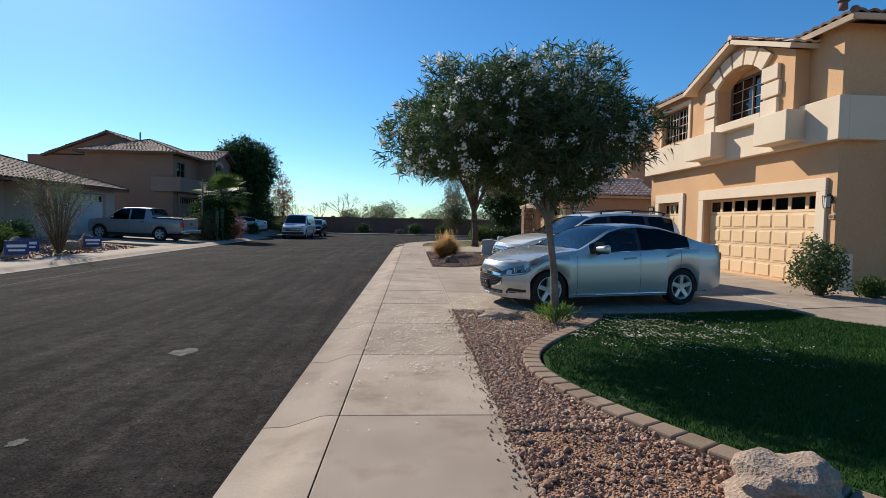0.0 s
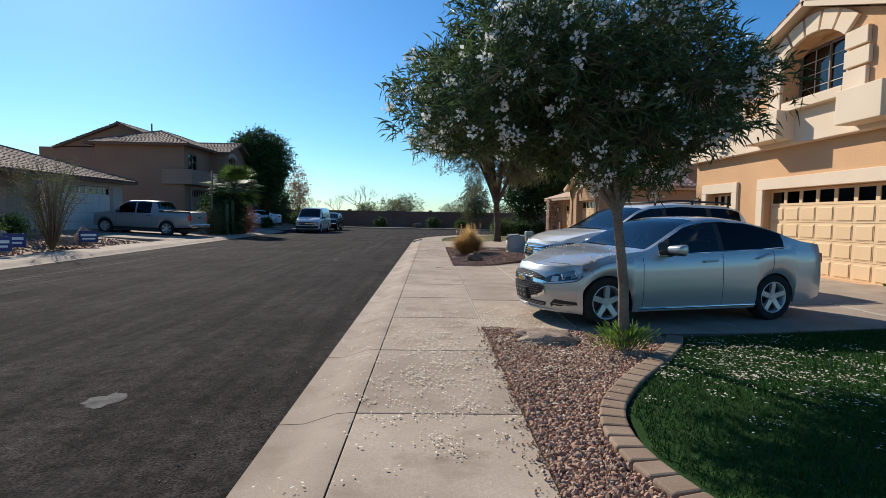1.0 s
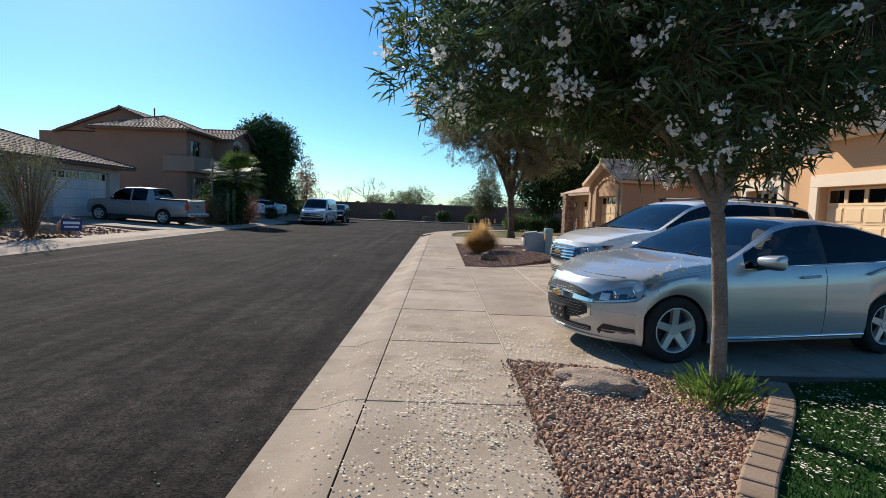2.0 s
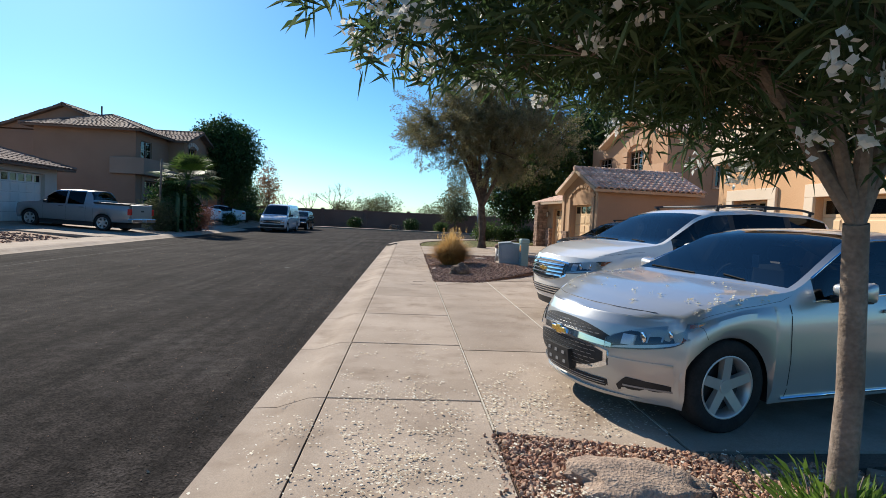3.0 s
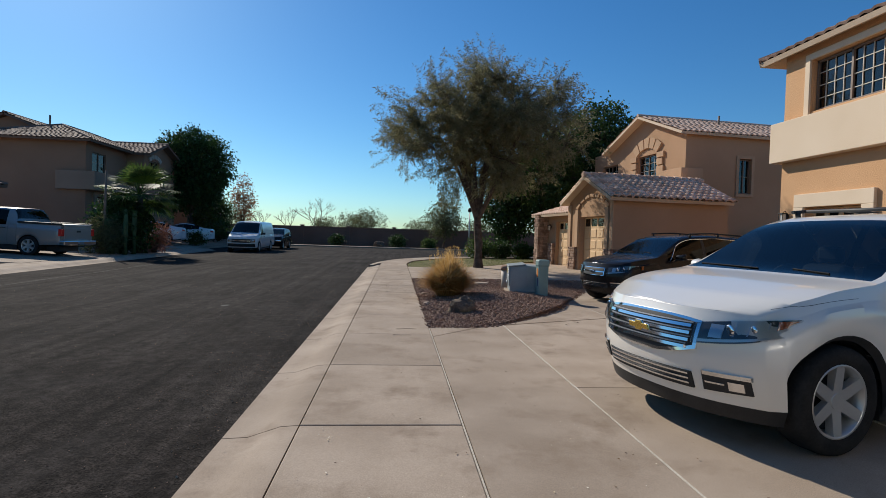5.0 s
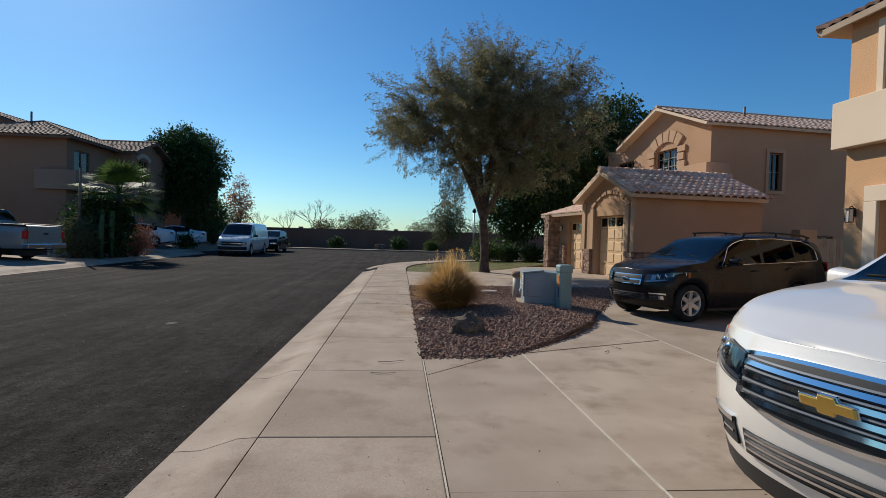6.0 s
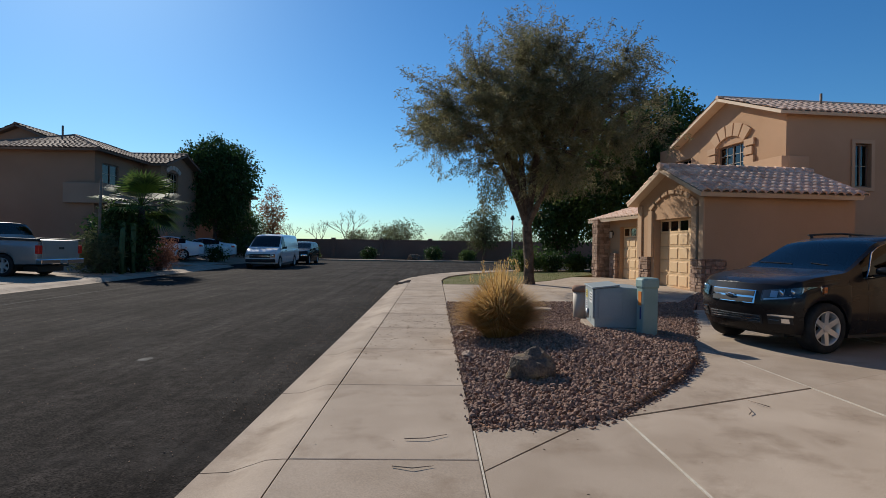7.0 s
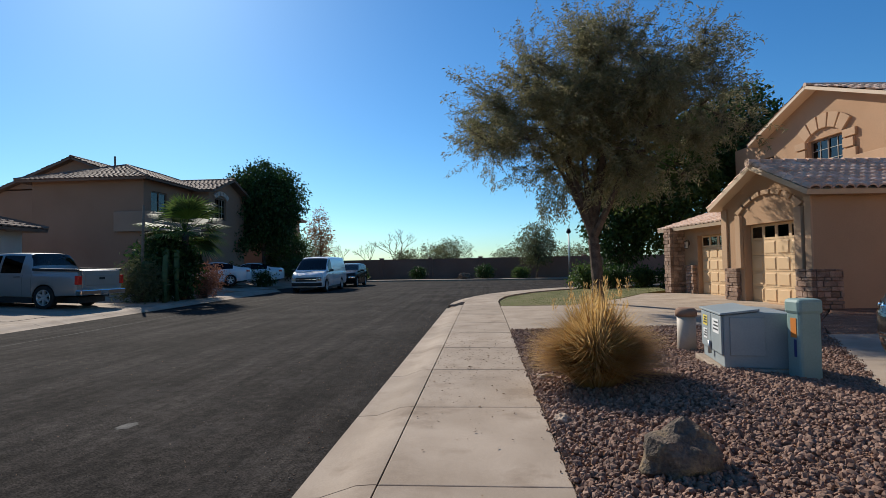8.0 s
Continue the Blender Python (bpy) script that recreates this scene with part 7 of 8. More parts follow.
BLOOM = leafy("white bloom", [(0.82, 0.82, 0.78), (0.86, 0.86, 0.83), (0.78, 0.76, 0.68)], 0.3)
STRAW = leafy("dry straw grass", [(0.54, 0.33, 0.10), (0.64, 0.42, 0.16), (0.46, 0.27, 0.085), (0.68, 0.5, 0.25), (0.34, 0.2, 0.065)], 0.5)
PINKISH = leafy("dry pink plume", [(0.20, 0.09, 0.065), (0.26, 0.13, 0.09), (0.15, 0.075, 0.05)], 0.35)


def unit(v):
    return v / np.maximum(np.linalg.norm(v, axis=-1, keepdims=True), 1e-9)


def leaf_mesh(name, pos, way, length, width, mat, parent, rs, droop=0.15, label=""):
    """A mesh of many two-sided leaves: each a bent rhombus at pos that points along way."""
    n = len(pos)
    way = unit(way)
    side = unit(np.cross(way, rs.normal(size=(n, 3))))
    L = length * (0.65 + 0.7 * rs.rand(n, 1))
    W = width * (0.7 + 0.6 * rs.rand(n, 1))
    up = np.array([[0, 0, 1.0]])
    mid = pos + way * L * 0.45 + 0.04 * L * up
    tip = pos + way * L - up * L * droop
    v = np.stack([pos, mid - side * W, tip, mid + side * W], 1).reshape(-1, 3)
    i = np.arange(n)[:, None] * 4
    f = np.concatenate([i + [0, 1, 2], i + [0, 2, 3]], 0)
    me = bpy.data.meshes.new(name)
    me.from_pydata(v.tolist(), [], f.tolist())
    me.materials.append(mat)
    ob = new(name, me)
    if parent is not None:
        ob.parent = parent
    if label:
        tagged(ob, label)
    return ob


def envelope(n, c, r, rs, bias=0.5, rough=0.22, seed=0.0, floor=None):
    """Points in an uneven ellipsoid, most of them near its skin."""
    d = unit(rs.normal(size=(n, 3)))
    k = np.array([1 + rough * (noise.noise(Vector(x) * 1.7 + Vector((seed, 0, 0))) + 0.8 * noise.noise(Vector(x) * 4.1 + Vector((0, seed, 0)))) for x in d])
    p = np.array(c) + d * np.array(r) * (rs.rand(n, 1) ** bias) * k[:, None]
    if floor is not None:
        lo = np.array([floor(x, y) for x, y in p[:, :2]])
        p[:, 2] = np.where(p[:, 2] < lo, lo + 0.25 * rs.rand(n), p[:, 2])
    return p


def skeleton_tree(name, label, base, fork, c, r, limbs, subs, tips, trunk_r, bark, rs, bias=0.5, rough=0.22, floor=None, stems=1, twig_r=0.004, spread=0.55, clump=0.0):
    """Trunk, limbs, branches and twigs that reach into a crown; gives the thing and the twig ends with their ways."""
    t = thing(name, pose(*base), label, "tree")
    base_v, fork = Vector((0, 0, 0)), Vector(fork)
    P = envelope(tips, c, r, rs, bias, rough, base[0], floor)
    S = envelope(subs, c, np.array(r) * 0.8, rs, 0.6, rough, base[0], floor)
    if clump:
        tuft = S[rs.randint(0, len(S) // 4, tips)]
        tuft = tuft + unit(tuft - np.array(c)) * 0.4 + rs.normal(size=(tips, 3)) * 0.42
        P = np.where(rs.rand(tips, 1) < clump, tuft, P)
    A = envelope(limbs, c, np.array(r) * spread, rs, 0.35, 0.1, base[0], None)
    bm = bmesh.new()
    q = base_v.lerp(fork, 0.5) + Vector((0.04, 0.02, 0))
    rod(bm, [base_v - Vector((0, 0, 0.1)), base_v + Vector((0, 0, 0.12)), q, fork], [trunk_r * 1.45, trunk_r * 1.1, trunk_r * 0.95, trunk_r * 0.85], 12)
    nodes, rad = [], []
    for a in A:
        a = Vector(a)
        m1 = fork.lerp(a, 0.4) + Vector((rs.normal() * 0.06, rs.normal() * 0.06, 0.12)) * (a - fork).length * 0.5
        pts = []
        for k in range(7):
            s = k / 6
            pts.append((1 - s) ** 2 * fork + 2 * s * (1 - s) * m1 + s * s * a)
        rr = [trunk_r * (0.62 - 0.42 * k / 6) for k in range(7)]
        rod(bm, pts, rr, 7)
        nodes += [p[:] for p in pts[1:]]
        rad += rr[1:]
    nodes = np.array(nodes)
    subnodes = []
    for s in S:
        dist = np.linalg.norm(nodes - s, axis=1)
        j = int(dist.argmin())
        a, b = Vector(nodes[j]), Vector(s)
        m1 = a.lerp(b, 0.5) + Vector((rs.normal(), rs.normal(), 1.0)) * 0.08 * (b - a).length
        r0 = min(rad[j] * 0.55, trunk_r * 0.22)
        rod(bm, [a, m1, b], [r0, r0 * 0.6, r0 * 0.25], 5)
        subnodes += [m1[:], a.lerp(b, 0.75)[:], b[:]]
    sn = np.array(subnodes)
    vs, fs = [], []
    way = np.zeros_like(P)
    for i, p in enumerate(P):
        j = int(((sn - p) ** 2).sum(1).argmin())
        a = sn[j]
        d = p - a
        way[i] = d
        if np.linalg.norm(d) > 1e-3:
            s1 = unit(np.cross(d, [0.3, 0.5, 0.8]))
            s2 = unit(np.cross(d, s1))
            k = len(vs)
            for w in (s1, -0.5 * s1 + 0.87 * s2, -0.5 * s1 - 0.87 * s2):
                vs.append(a + w * twig_r)
            vs.append(p)
            fs += [(k, k + 1, k + 3), (k + 1, k + 2, k + 3), (k + 2, k, k + 3)]
    part("trunk", bm, bark, t, smooth=50)
    me = bpy.data.meshes.new("twigwork")
    me.from_pydata([tuple(v) for v in vs], [], fs)
    me.materials.append(bark)
    tw = tagged(new("twigwork", me), kind="stuff")
    tw.parent = t
    return t, P, unit(way + np.array([0, 0, 1e-6]))


def oleander():
    rs = np.random.RandomState(101)
    base = (2.1, 7.35, 0.0)
    # the crown clears the pavement
    floor = lambda x, y: 1.62 + 0.42 * min(1.0, max(0.0, -x - 0.15)) + 0.12 * max(0.0, y)
    t, P, D = skeleton_tree("oleander_tree", "flowering oleander tree with white blooms and narrow leaves", base, (-0.17, -0.15, 1.45), (-0.54, 0.08, 2.72), (1.82, 1.48, 1.1), 8, 120, 3200, 0.054, BARK_PALE, rs, 0.42, 0.24, floor)
    n, k = len(P), 14
    pos = np.repeat(P, k, 0) + rs.normal(size=(n * k, 3)) * 0.035 - np.repeat(D, k, 0) * rs.rand(n * k, 1) * 0.12
    way = np.repeat(D, k, 0) * 0.5 + rs.normal(size=(n * k, 3)) * 0.75 + np.array([0, 0, 0.25])
    leaf_mesh("crown", pos, way, 0.125, 0.0085, LEAF_OLE, t, rs, 0.12, "narrow dark green leaves")
    # bloom clusters sit near the skin
    d = unit((P - np.array([-0.34, 0.08, 2.78])) / np.array([2.0, 1.5, 1.2]))
    rad = np.linalg.norm((P - np.array([-0.34, 0.08, 2.78])) / np.array([2.0, 1.5, 1.2]), axis=1)
    pick = np.argsort(-0.5 * rad + 1.0 * rs.rand(n) - 0.12 * (d @ np.array([-0.35, -0.9, 0.15])))[:170]
    C = P[pick] + d[pick] * 0.03
    m = 24
    fp = np.repeat(C, m, 0) + rs.normal(size=(len(C) * m, 3)) * 0.03
    fw = rs.normal(size=(len(fp), 3)) + np.array([0, 0, 0.2])
    leaf_mesh("blossom", fp, fw, 0.038, 0.016, BLOOM, t, rs, 0.0, "clusters of white blooms")
    bm = bmesh.new()
    for k, (a, h) in enumerate(((0.3, 0.3), (1.7, 0.25), (3.0, 0.32), (4.3, 0.22), (5.4, 0.28))):
        rod(bm, [(0.05 * math.cos(a), 0.05 * math.sin(a), 0), (0.16 * math.cos(a), 0.16 * math.sin(a), h)], [0.006, 0.003], 5)
    part("sucker_stem", bm, BARK_PALE, t)
    q = np.c_[rs.normal(size=(420, 2)) * 0.11, 0.04 + 0.2 * rs.rand(420)]
    leaf_mesh("sucker_leaves", q, np.c_[q[:, :2] * 4, 0.9 + 0 * q[:, :1]] + rs.normal(size=q.shape) * 0.3, 0.11, 0.009, LEAF_BRIGHT, t, rs, 0.05, "bright green shoots at the trunk's foot")


oleander()


def acacia():
    rs = np.random.RandomState(202)
    c, r = (0.2, -0.1, 6.1), (4.6, 3.9, 3.1)
    floor = lambda x, y: 3.0 + 0.45 * abs(x) * (x > 0) * 0.2
    t, P, D = skeleton_tree("shade_tree", "broad olive-green shade tree with feathery grey foliage", (3.9, 32.2, 0.0), (-0.1, 0.0, 2.1), c, r, 9, 240, 5200, 0.2, BARK_DARK, rs, 0.45, 0.3, floor, twig_r=0.008, spread=0.6, clump=0.72)
    n, k = len(P), 31
    along = rs.rand(n * k, 1)
    pos = np.repeat(P, k, 0) + np.repeat(D, k, 0) * (along - 0.75) * 0.55 + rs.normal(size=(n * k, 3)) * 0.05
    way = np.repeat(D, k, 0) * 0.6 + rs.normal(size=(n * k, 3)) * 0.7 + np.array([0, 0, 0.1])
    leaf_mesh("crown", pos, way, 0.13, 0.013, LEAF_ACA, t, rs, 0.2, "feathery olive leaves")
    # drooping fringe on the street side
    q = np.c_[-1.9 + 0.9 * rs.rand(160), -1.4 + 1.2 * rs.rand(160), 3.0 + 1.0 * rs.rand(160)]
    m = 9
    pos = np.repeat(q, m, 0) - np.c_[np.zeros((160 * m, 2)), rs.rand(160 * m) * 0.5] + rs.normal(size=(160 * m, 3)) * 0.05
    leaf_mesh("fringe", pos, rs.normal(size=pos.shape) * 0.6 - np.array([0, 0, 0.5]), 0.12, 0.014, LEAF_ACA, t, rs, 0.2)


acacia()


def dense_tree(name, label, base, height, r, trunk_r, mat, seed, n=900, k=12, leaf=0.2, wide=0.055, low=0.3, bark=None, box_like=0.0):
    rs = np.random.RandomState(seed)
    c = (0, 0, height - r[2])
    t, P, D = skeleton_tree(name, label, base, (0.05, 0, max(0.5, height - 2 * r[2])), c, r, 6, 60, n, trunk_r, bark or BARK_DARK, rs, 0.38, 0.25, None, twig_r=0.01)
    pos = np.repeat(P, k, 0) + rs.normal(size=(n * k, 3)) * leaf * 0.9
    way = rs.normal(size=(n * k, 3)) + np.repeat(D, k, 0)
    leaf_mesh("crown", pos, way, leaf, wide, mat, t, rs, 0.15)
    return t


# across the road
dense_tree("ficus_tree", "dense dark green clipped shade tree", (-17.6, 56.5, 0.0), 9.7, (3.3, 3.3, 3.4), 0.28, LEAF_FIC, 301, 1900, 20, 0.22, 0.07)
dense_tree("shrub_tree", "low dark green tree under the shade tree", (-19.2, 53.0, 0.3), 4.6, (1.6, 1.6, 1.9), 0.12, LEAF_FIC, 302, 500, 14, 0.22, 0.07)
# tall trees beside the tan house
dense_tree("tall_tree", "tall green tree beside the tan house", (10.6, 44.5, 0.0), 9.8, (2.6, 2.6, 4.2), 0.2, LEAF_MID, 303, 1100, 14, 0.24, 0.07)
dense_tree("tall_tree", "tall dark tree beside the tan house", (8.3, 46.5, 0.0), 7.4, (1.9, 1.9, 3.3), 0.18, LEAF_FIC, 304, 800, 14, 0.24, 0.07)
dense_tree("tall_tree", "tall tree above the roof of the tan house", (14.5, 45.5, 0.0), 11.2, (3.0, 3.0, 3.6), 0.22, LEAF_FIC, 305, 900, 14, 0.26, 0.08)
dense_tree("tall_tree", "treetop behind the tan house", (29.0, 44.0, 0.0), 9.6, (1.5, 1.5, 2.2), 0.18, LEAF_MID, 306, 300, 12, 0.26, 0.07)
dense_tree("young_tree", "round olive tree before the block wall", (5.2, 64.2, 0.0), 4.9, (1.9, 1.9, 1.9), 0.1, LEAF_OLIVE, 307, 420, 12, 0.22, 0.05)
dense_tree("rust_tree", "thin rust-brown tree by the wall", (-16.0, 66.5, 0.0), 7.0, (1.2, 1.2, 2.7), 0.09, LEAF_RUST, 308, 260, 9, 0.22, 0.05)
dense_tree("young_tree", "yellow-green tree near the block wall", (-18.5, 64.0, 0.0), 5.0, (2.2, 2.0, 2.2), 0.12, LEAF_MID, 309, 420, 12, 0.24, 0.06)
for i, (x, y, h, rr) in enumerate(((-3.2, 76, 4.6, 2.2), (-5.5, 78, 4.0, 2.0), (-9, 80, 3.4, 2.0), (3.5, 80, 3.4, 2.3), (11, 79, 3.6, 2.4), (-22, 80, 4.6, 2.6), (22, 78, 4.4, 2.6), (30, 80, 5.0, 3.0), (-30, 82, 5.0, 3.0))):
    dense_tree("desert_tree", "dusty olive desert tree beyond the wall", (x, y, -0.1), h, (rr, rr, h * 0.42), 0.1, LEAF_OLIVE, 320 + i, 220, 10, 0.26, 0.05)


def bare_tree(base, h, seed, label):
    """A leafless tree: branches that fork again and again."""
    r = random.Random(seed)
    t = thing("bare_tree", pose(*base), label, "tree")
    bm = bmesh.new()
    def grow(p, d, ln, rad, lvl):
        q = p + d * ln
        rod(bm, [p, p.lerp(q, 0.5) + Vector((r.uniform(-1, 1), r.uniform(-1, 1), 0)) * ln * 0.06, q], [rad, rad * 0.85, rad * 0.65], 5 if lvl > 1 else 3)
        if lvl == 0:
            return
        for _ in range(r.choice((2, 3, 3))):
            e = (d + Vector((r.uniform(-1, 1), r.uniform(-1, 1), r.uniform(-0.35, 0.6))) * 0.75).normalized()
            grow(q, e, ln * r.uniform(0.65, 0.85), rad * 0.62, lvl - 1)
    grow(Vector((0, 0, 0)), Vector((0, 0, 1)), h * 0.26, 0.09, 5)
    tagged(part("branchwork", bm, TWIG_GREY, t), kind="stuff")
    return t


bare_tree((-9.5, 73.5, 0.0), 6.4, 3, "bare grey tree beyond the wall")
bare_tree((-12.5, 72.5, 0.0), 4.6, 9, "low bare grey tree beyond the wall")
bare_tree((-15.5, 72.0, 0.0), 4.2, 12, "low bare grey tree beyond the wall")


def bush(name, label, base, r, mat, seed, n=260, k=10, leaf=0.09, wide=0.02, z=None):
    rs = np.random.RandomState(seed)
    t = thing(name, pose(*base), label, "shrub")
    c = (0, 0, r[2] * 0.95)
    P = envelope(n, c, r, rs, 0.4, 0.3, seed)
    P[:, 2] = np.maximum(P[:, 2], 0.06)
    bm = bmesh.new()
    for p in P[:: max(1, n // 36)]:
        p = Vector(p)
        rod(bm, [(rs.normal() * 0.05, rs.normal() * 0.05, -0.03), p * 0.5 + Vector((0, 0, 0.1 * r[2])), p], [0.014, 0.009, 0.003], 5)
    part("stemwork", bm, BARK_DARK, t)
    pos = np.repeat(P, k, 0) + rs.normal(size=(n * k, 3)) * leaf * 0.8
    leaf_mesh("leaves", pos, rs.normal(size=pos.shape) + np.array([0, 0, 0.3]), leaf, wide, mat, t, rs, 0.1)
    return t


bush("shrub", "leggy green shrub beside the garage door", (8.75, 10.75, 0.0), (0.5, 0.5, 0.6), LEAF_OLE, 401, 420, 10, 0.07, 0.02)
bush("shrub", "small green shrub by the path", (9.7, 10.5, 0.0), (0.25, 0.25, 0.18), LEAF_MID, 402, 120, 8)
for i, (x, y, r) in enumerate(((5.6, 42.6, 0.9), (7.2, 43.4, 0.8), (8.8, 44.0, 0.7), (10.0, 43.0, 0.8), (3.6, 62.6, 0.7), (0.4, 63.4, 0.9), (-14.8, 50.0, 0.8), (-16.6, 48.6, 0.9), (-13.8, 58, 1.2), (-16.5, 60.5, 1.5), (-11.5, 64.5, 0.9), (-6, 65, 0.8))):
    bush("shrub", "rounded green shrub in dry soil", (x, y, ground_z(x, y) - 0.05), (r, r, r * 0.75), LEAF_FIC if i % 2 else LEAF_MID, 410 + i, 200, 9, 0.16, 0.045)
bush("plume_shrub", "dry pinkish shrub by the hedge", (-12.75, 38.6, 0.0), (0.75, 0.75, 0.8), PINKISH, 430, 220, 10, 0.2, 0.02)
bush("plume_shrub", "grey dry shrub by the palm", (-13.7, 35.2, 0.0), (0.9, 0.7, 0.85), LEAF_OLIVE, 431, 220, 10, 0.24, 0.02)
bush("shrub", "dark green hedge by the palm", (-13.6, 37.0, 0.0), (1.3, 1.4, 1.4), LEAF_FIC, 432, 700, 10, 0.2, 0.05)
bush("shrub", "green shrub in the gravel across the road", (-14.9, 20.0, 0.08), (0.55, 0.5, 0.45), LEAF_MID, 433, 180, 9, 0.14, 0.02)
bush("shrub", "green shrub in the gravel across the road", (-16.4, 23.0, 0.2), (0.6, 0.6, 0.5), LEAF_FIC, 434, 180, 9, 0.14, 0.03)


def grass_clump(base, r, h, n, seed, label):
    """A fountain of dry blades that arch outwards."""
    rs = np.random.RandomState(seed)
    t = thing("ornamental_grass", pose(*base), label, "grass")
    a = rs.rand(n) * 6.283
    out = r * rs.rand(n) ** 0.6 * 1.15
    hh = h * (0.45 + 0.65 * rs.rand(n)) * (1.05 - 0.45 * (out / (r * 1.15)))
    d = np.c_[np.cos(a), np.sin(a)]
    s = np.c_[-np.sin(a), np.cos(a)] * 0.006
    b = d * (0.22 * r * rs.rand(n, 1))
    m = b + d * out[:, None] * 0.45
    e = b + d * out[:, None]
    z1, z2 = hh * 0.72, hh * (1.0 - 0.35 * rs.rand(n) * (out / r))
    v = np.stack([np.c_[b - s, 0 * z1], np.c_[b + s, 0 * z1], np.c_[m - s, z1], np.c_[m + s, z1], np.c_[e, z2]], 1)
    i = np.arange(n)[:, None] * 5
    f = np.concatenate([i + [0, 1, 3], i + [0, 3, 2], i + [2, 3, 4]], 0)
    me = bpy.data.meshes.new("blades")
    me.from_pydata(v.reshape(-1, 3).tolist(), [], f.tolist())
    me.materials.append(STRAW)
    o = new("blades", me)
    o.parent = t
    # feathery seed heads
    q = np.c_[rs.normal(size=(26, 2)) * r * 0.45, h * (0.72 + 0.3 * rs.rand(26))]
    pos = np.repeat(q, 26, 0) + np.c_[rs.normal(size=(26 * 26, 2)) * 0.014, (rs.rand(26 * 26) - 0.5) * 0.16]
    leaf_mesh("plumes", pos, rs.normal(size=pos.shape) * 0.3 + np.array([0, 0, 1.0]), 0.05, 0.004, STRAW, t, rs, 0.0, "pale feathery seed heads")
    return t


grass_clump((1.38, 20.45, 0.0), 0.66, 1.05, 7500, 501, "golden dry ornamental grass clump in gravel")


def fan_palm(base, h, label):
    rs = np.random.RandomState(7)
    r = random.Random(7)
    t = thing("fan_palm", pose(*base), label, "palm")
    bm = bmesh.new()
    rod(bm, [(0, 0, -0.1), (0.05, 0, h * 0.5), (0.0, 0, h)], [0.22, 0.18, 0.16], 10)
    part("trunk", bm, BARK_DARK, t)
    for k in range(46):
        a, el = r.uniform(0, 6.283), r.uniform(-0.75, 1.4)
        d = Vector((math.cos(a) * math.cos(el), math.sin(a) * math.cos(el), math.sin(el)))
        s = d.cross(Vector((0, 0, 1))).normalized()
        u = s.cross(d)
        p0 = Vector((0, 0, h))
        p1 = p0 + d * r.uniform(0.7, 1.0)
        bm = bmesh.new()
        rod(bm, [p0, p1], [0.02, 0.012], 5)
        R = r.uniform(0.95, 1.35)
        for i in range(17):
            b = -1.35 + 2.7 * i / 16
            w = (d * math.cos(b) + s * math.sin(b)).normalized()
            x = (-d * math.sin(b) + s * math.cos(b)) * 0.045
            q = p1 + w * R
            m = p1 + w * R * 0.5 + u * 0.03
            q = q - Vector((0, 0, 0.18 * R))
            vs = [bm.verts.new(v) for v in (p1, m - x, q, m + x)]
            bm.faces.new(vs)
        part("frond", bm, LEAF_MID if k % 4 else LEAF_BRIGHT, t)
    return t


fan_palm((-13.0, 37.4, 0.0), 3.0, "fan palm with green fronds in the front garden")


def ocotillo(base, h, label):
    """Many thin upright stems with tufts of small leaves."""
    rs = np.random.RandomState(17)
    t = thing("desert_shrub", pose(*base), label, "shrub")
    bm = bmesh.new()
    pos = []
    for k in range(46):
        a, sp = rs.rand() * 6.283, (0.15 + 0.85 * rs.rand()) * 1.5
        hh = h * (0.6 + 0.4 * rs.rand())
        tip = Vector((math.cos(a) * sp, math.sin(a) * sp, hh))
        mid = tip * 0.5 + Vector((0, 0, 0.12 * hh)) + Vector((rs.normal(), rs.normal(), 0)) * 0.06
        rod(bm, [(0.05 * math.cos(a), 0.05 * math.sin(a), -0.05), mid, tip], [0.022, 0.014, 0.005], 5)
        for s in rs.rand(16):
            p = mid.lerp(tip, s) if rs.rand() < 0.7 else mid * s
            pos.append(p[:])
            if rs.rand() < 0.4:
                q = p + Vector((rs.normal(), rs.normal(), 0.5)) * 0.2
                rod(bm, [p, q], [0.006, 0.003], 3)
    part("stemwork", bm, TWIG_GREY, t)
    P = np.repeat(np.array(pos), 7, 0)
    P = P + rs.normal(size=P.shape) * 0.09
    leaf_mesh("leaves", P, rs.normal(size=P.shape), 0.08, 0.014, LEAF_OLIVE, t, rs, 0.1)
    return t


ocotillo((-13.7, 21.4, 0.05), 3.2, "tall thin-stemmed desert shrub across the road")

# columnar cactus and grass before the brown house
t = thing("cactus", pose(-13.2, 35.9, 0.0), "cluster of green column cactus", "cactus")
CACT = weathered("cactus skin", (0.06, 0.10, 0.045), (0.09, 0.13, 0.06), 0.8, 4, 40, 0.4, 0.01, 0.2)
rr = random.Random(4)
for k in range(9):
    bm = bmesh.new()
    x, y, hh = rr.uniform(-0.6, 0.6), rr.uniform(-0.5, 0.5), rr.uniform(1.2, 2.3)
    rod(bm, [(x, y, -0.05), (x, y, hh * 0.6), (x * 1.05, y, hh), (x * 1.05, y, hh + 0.08)], [0.1, 0.11, 0.09, 0.02], 9)
    part("column", bm, CACT, t)

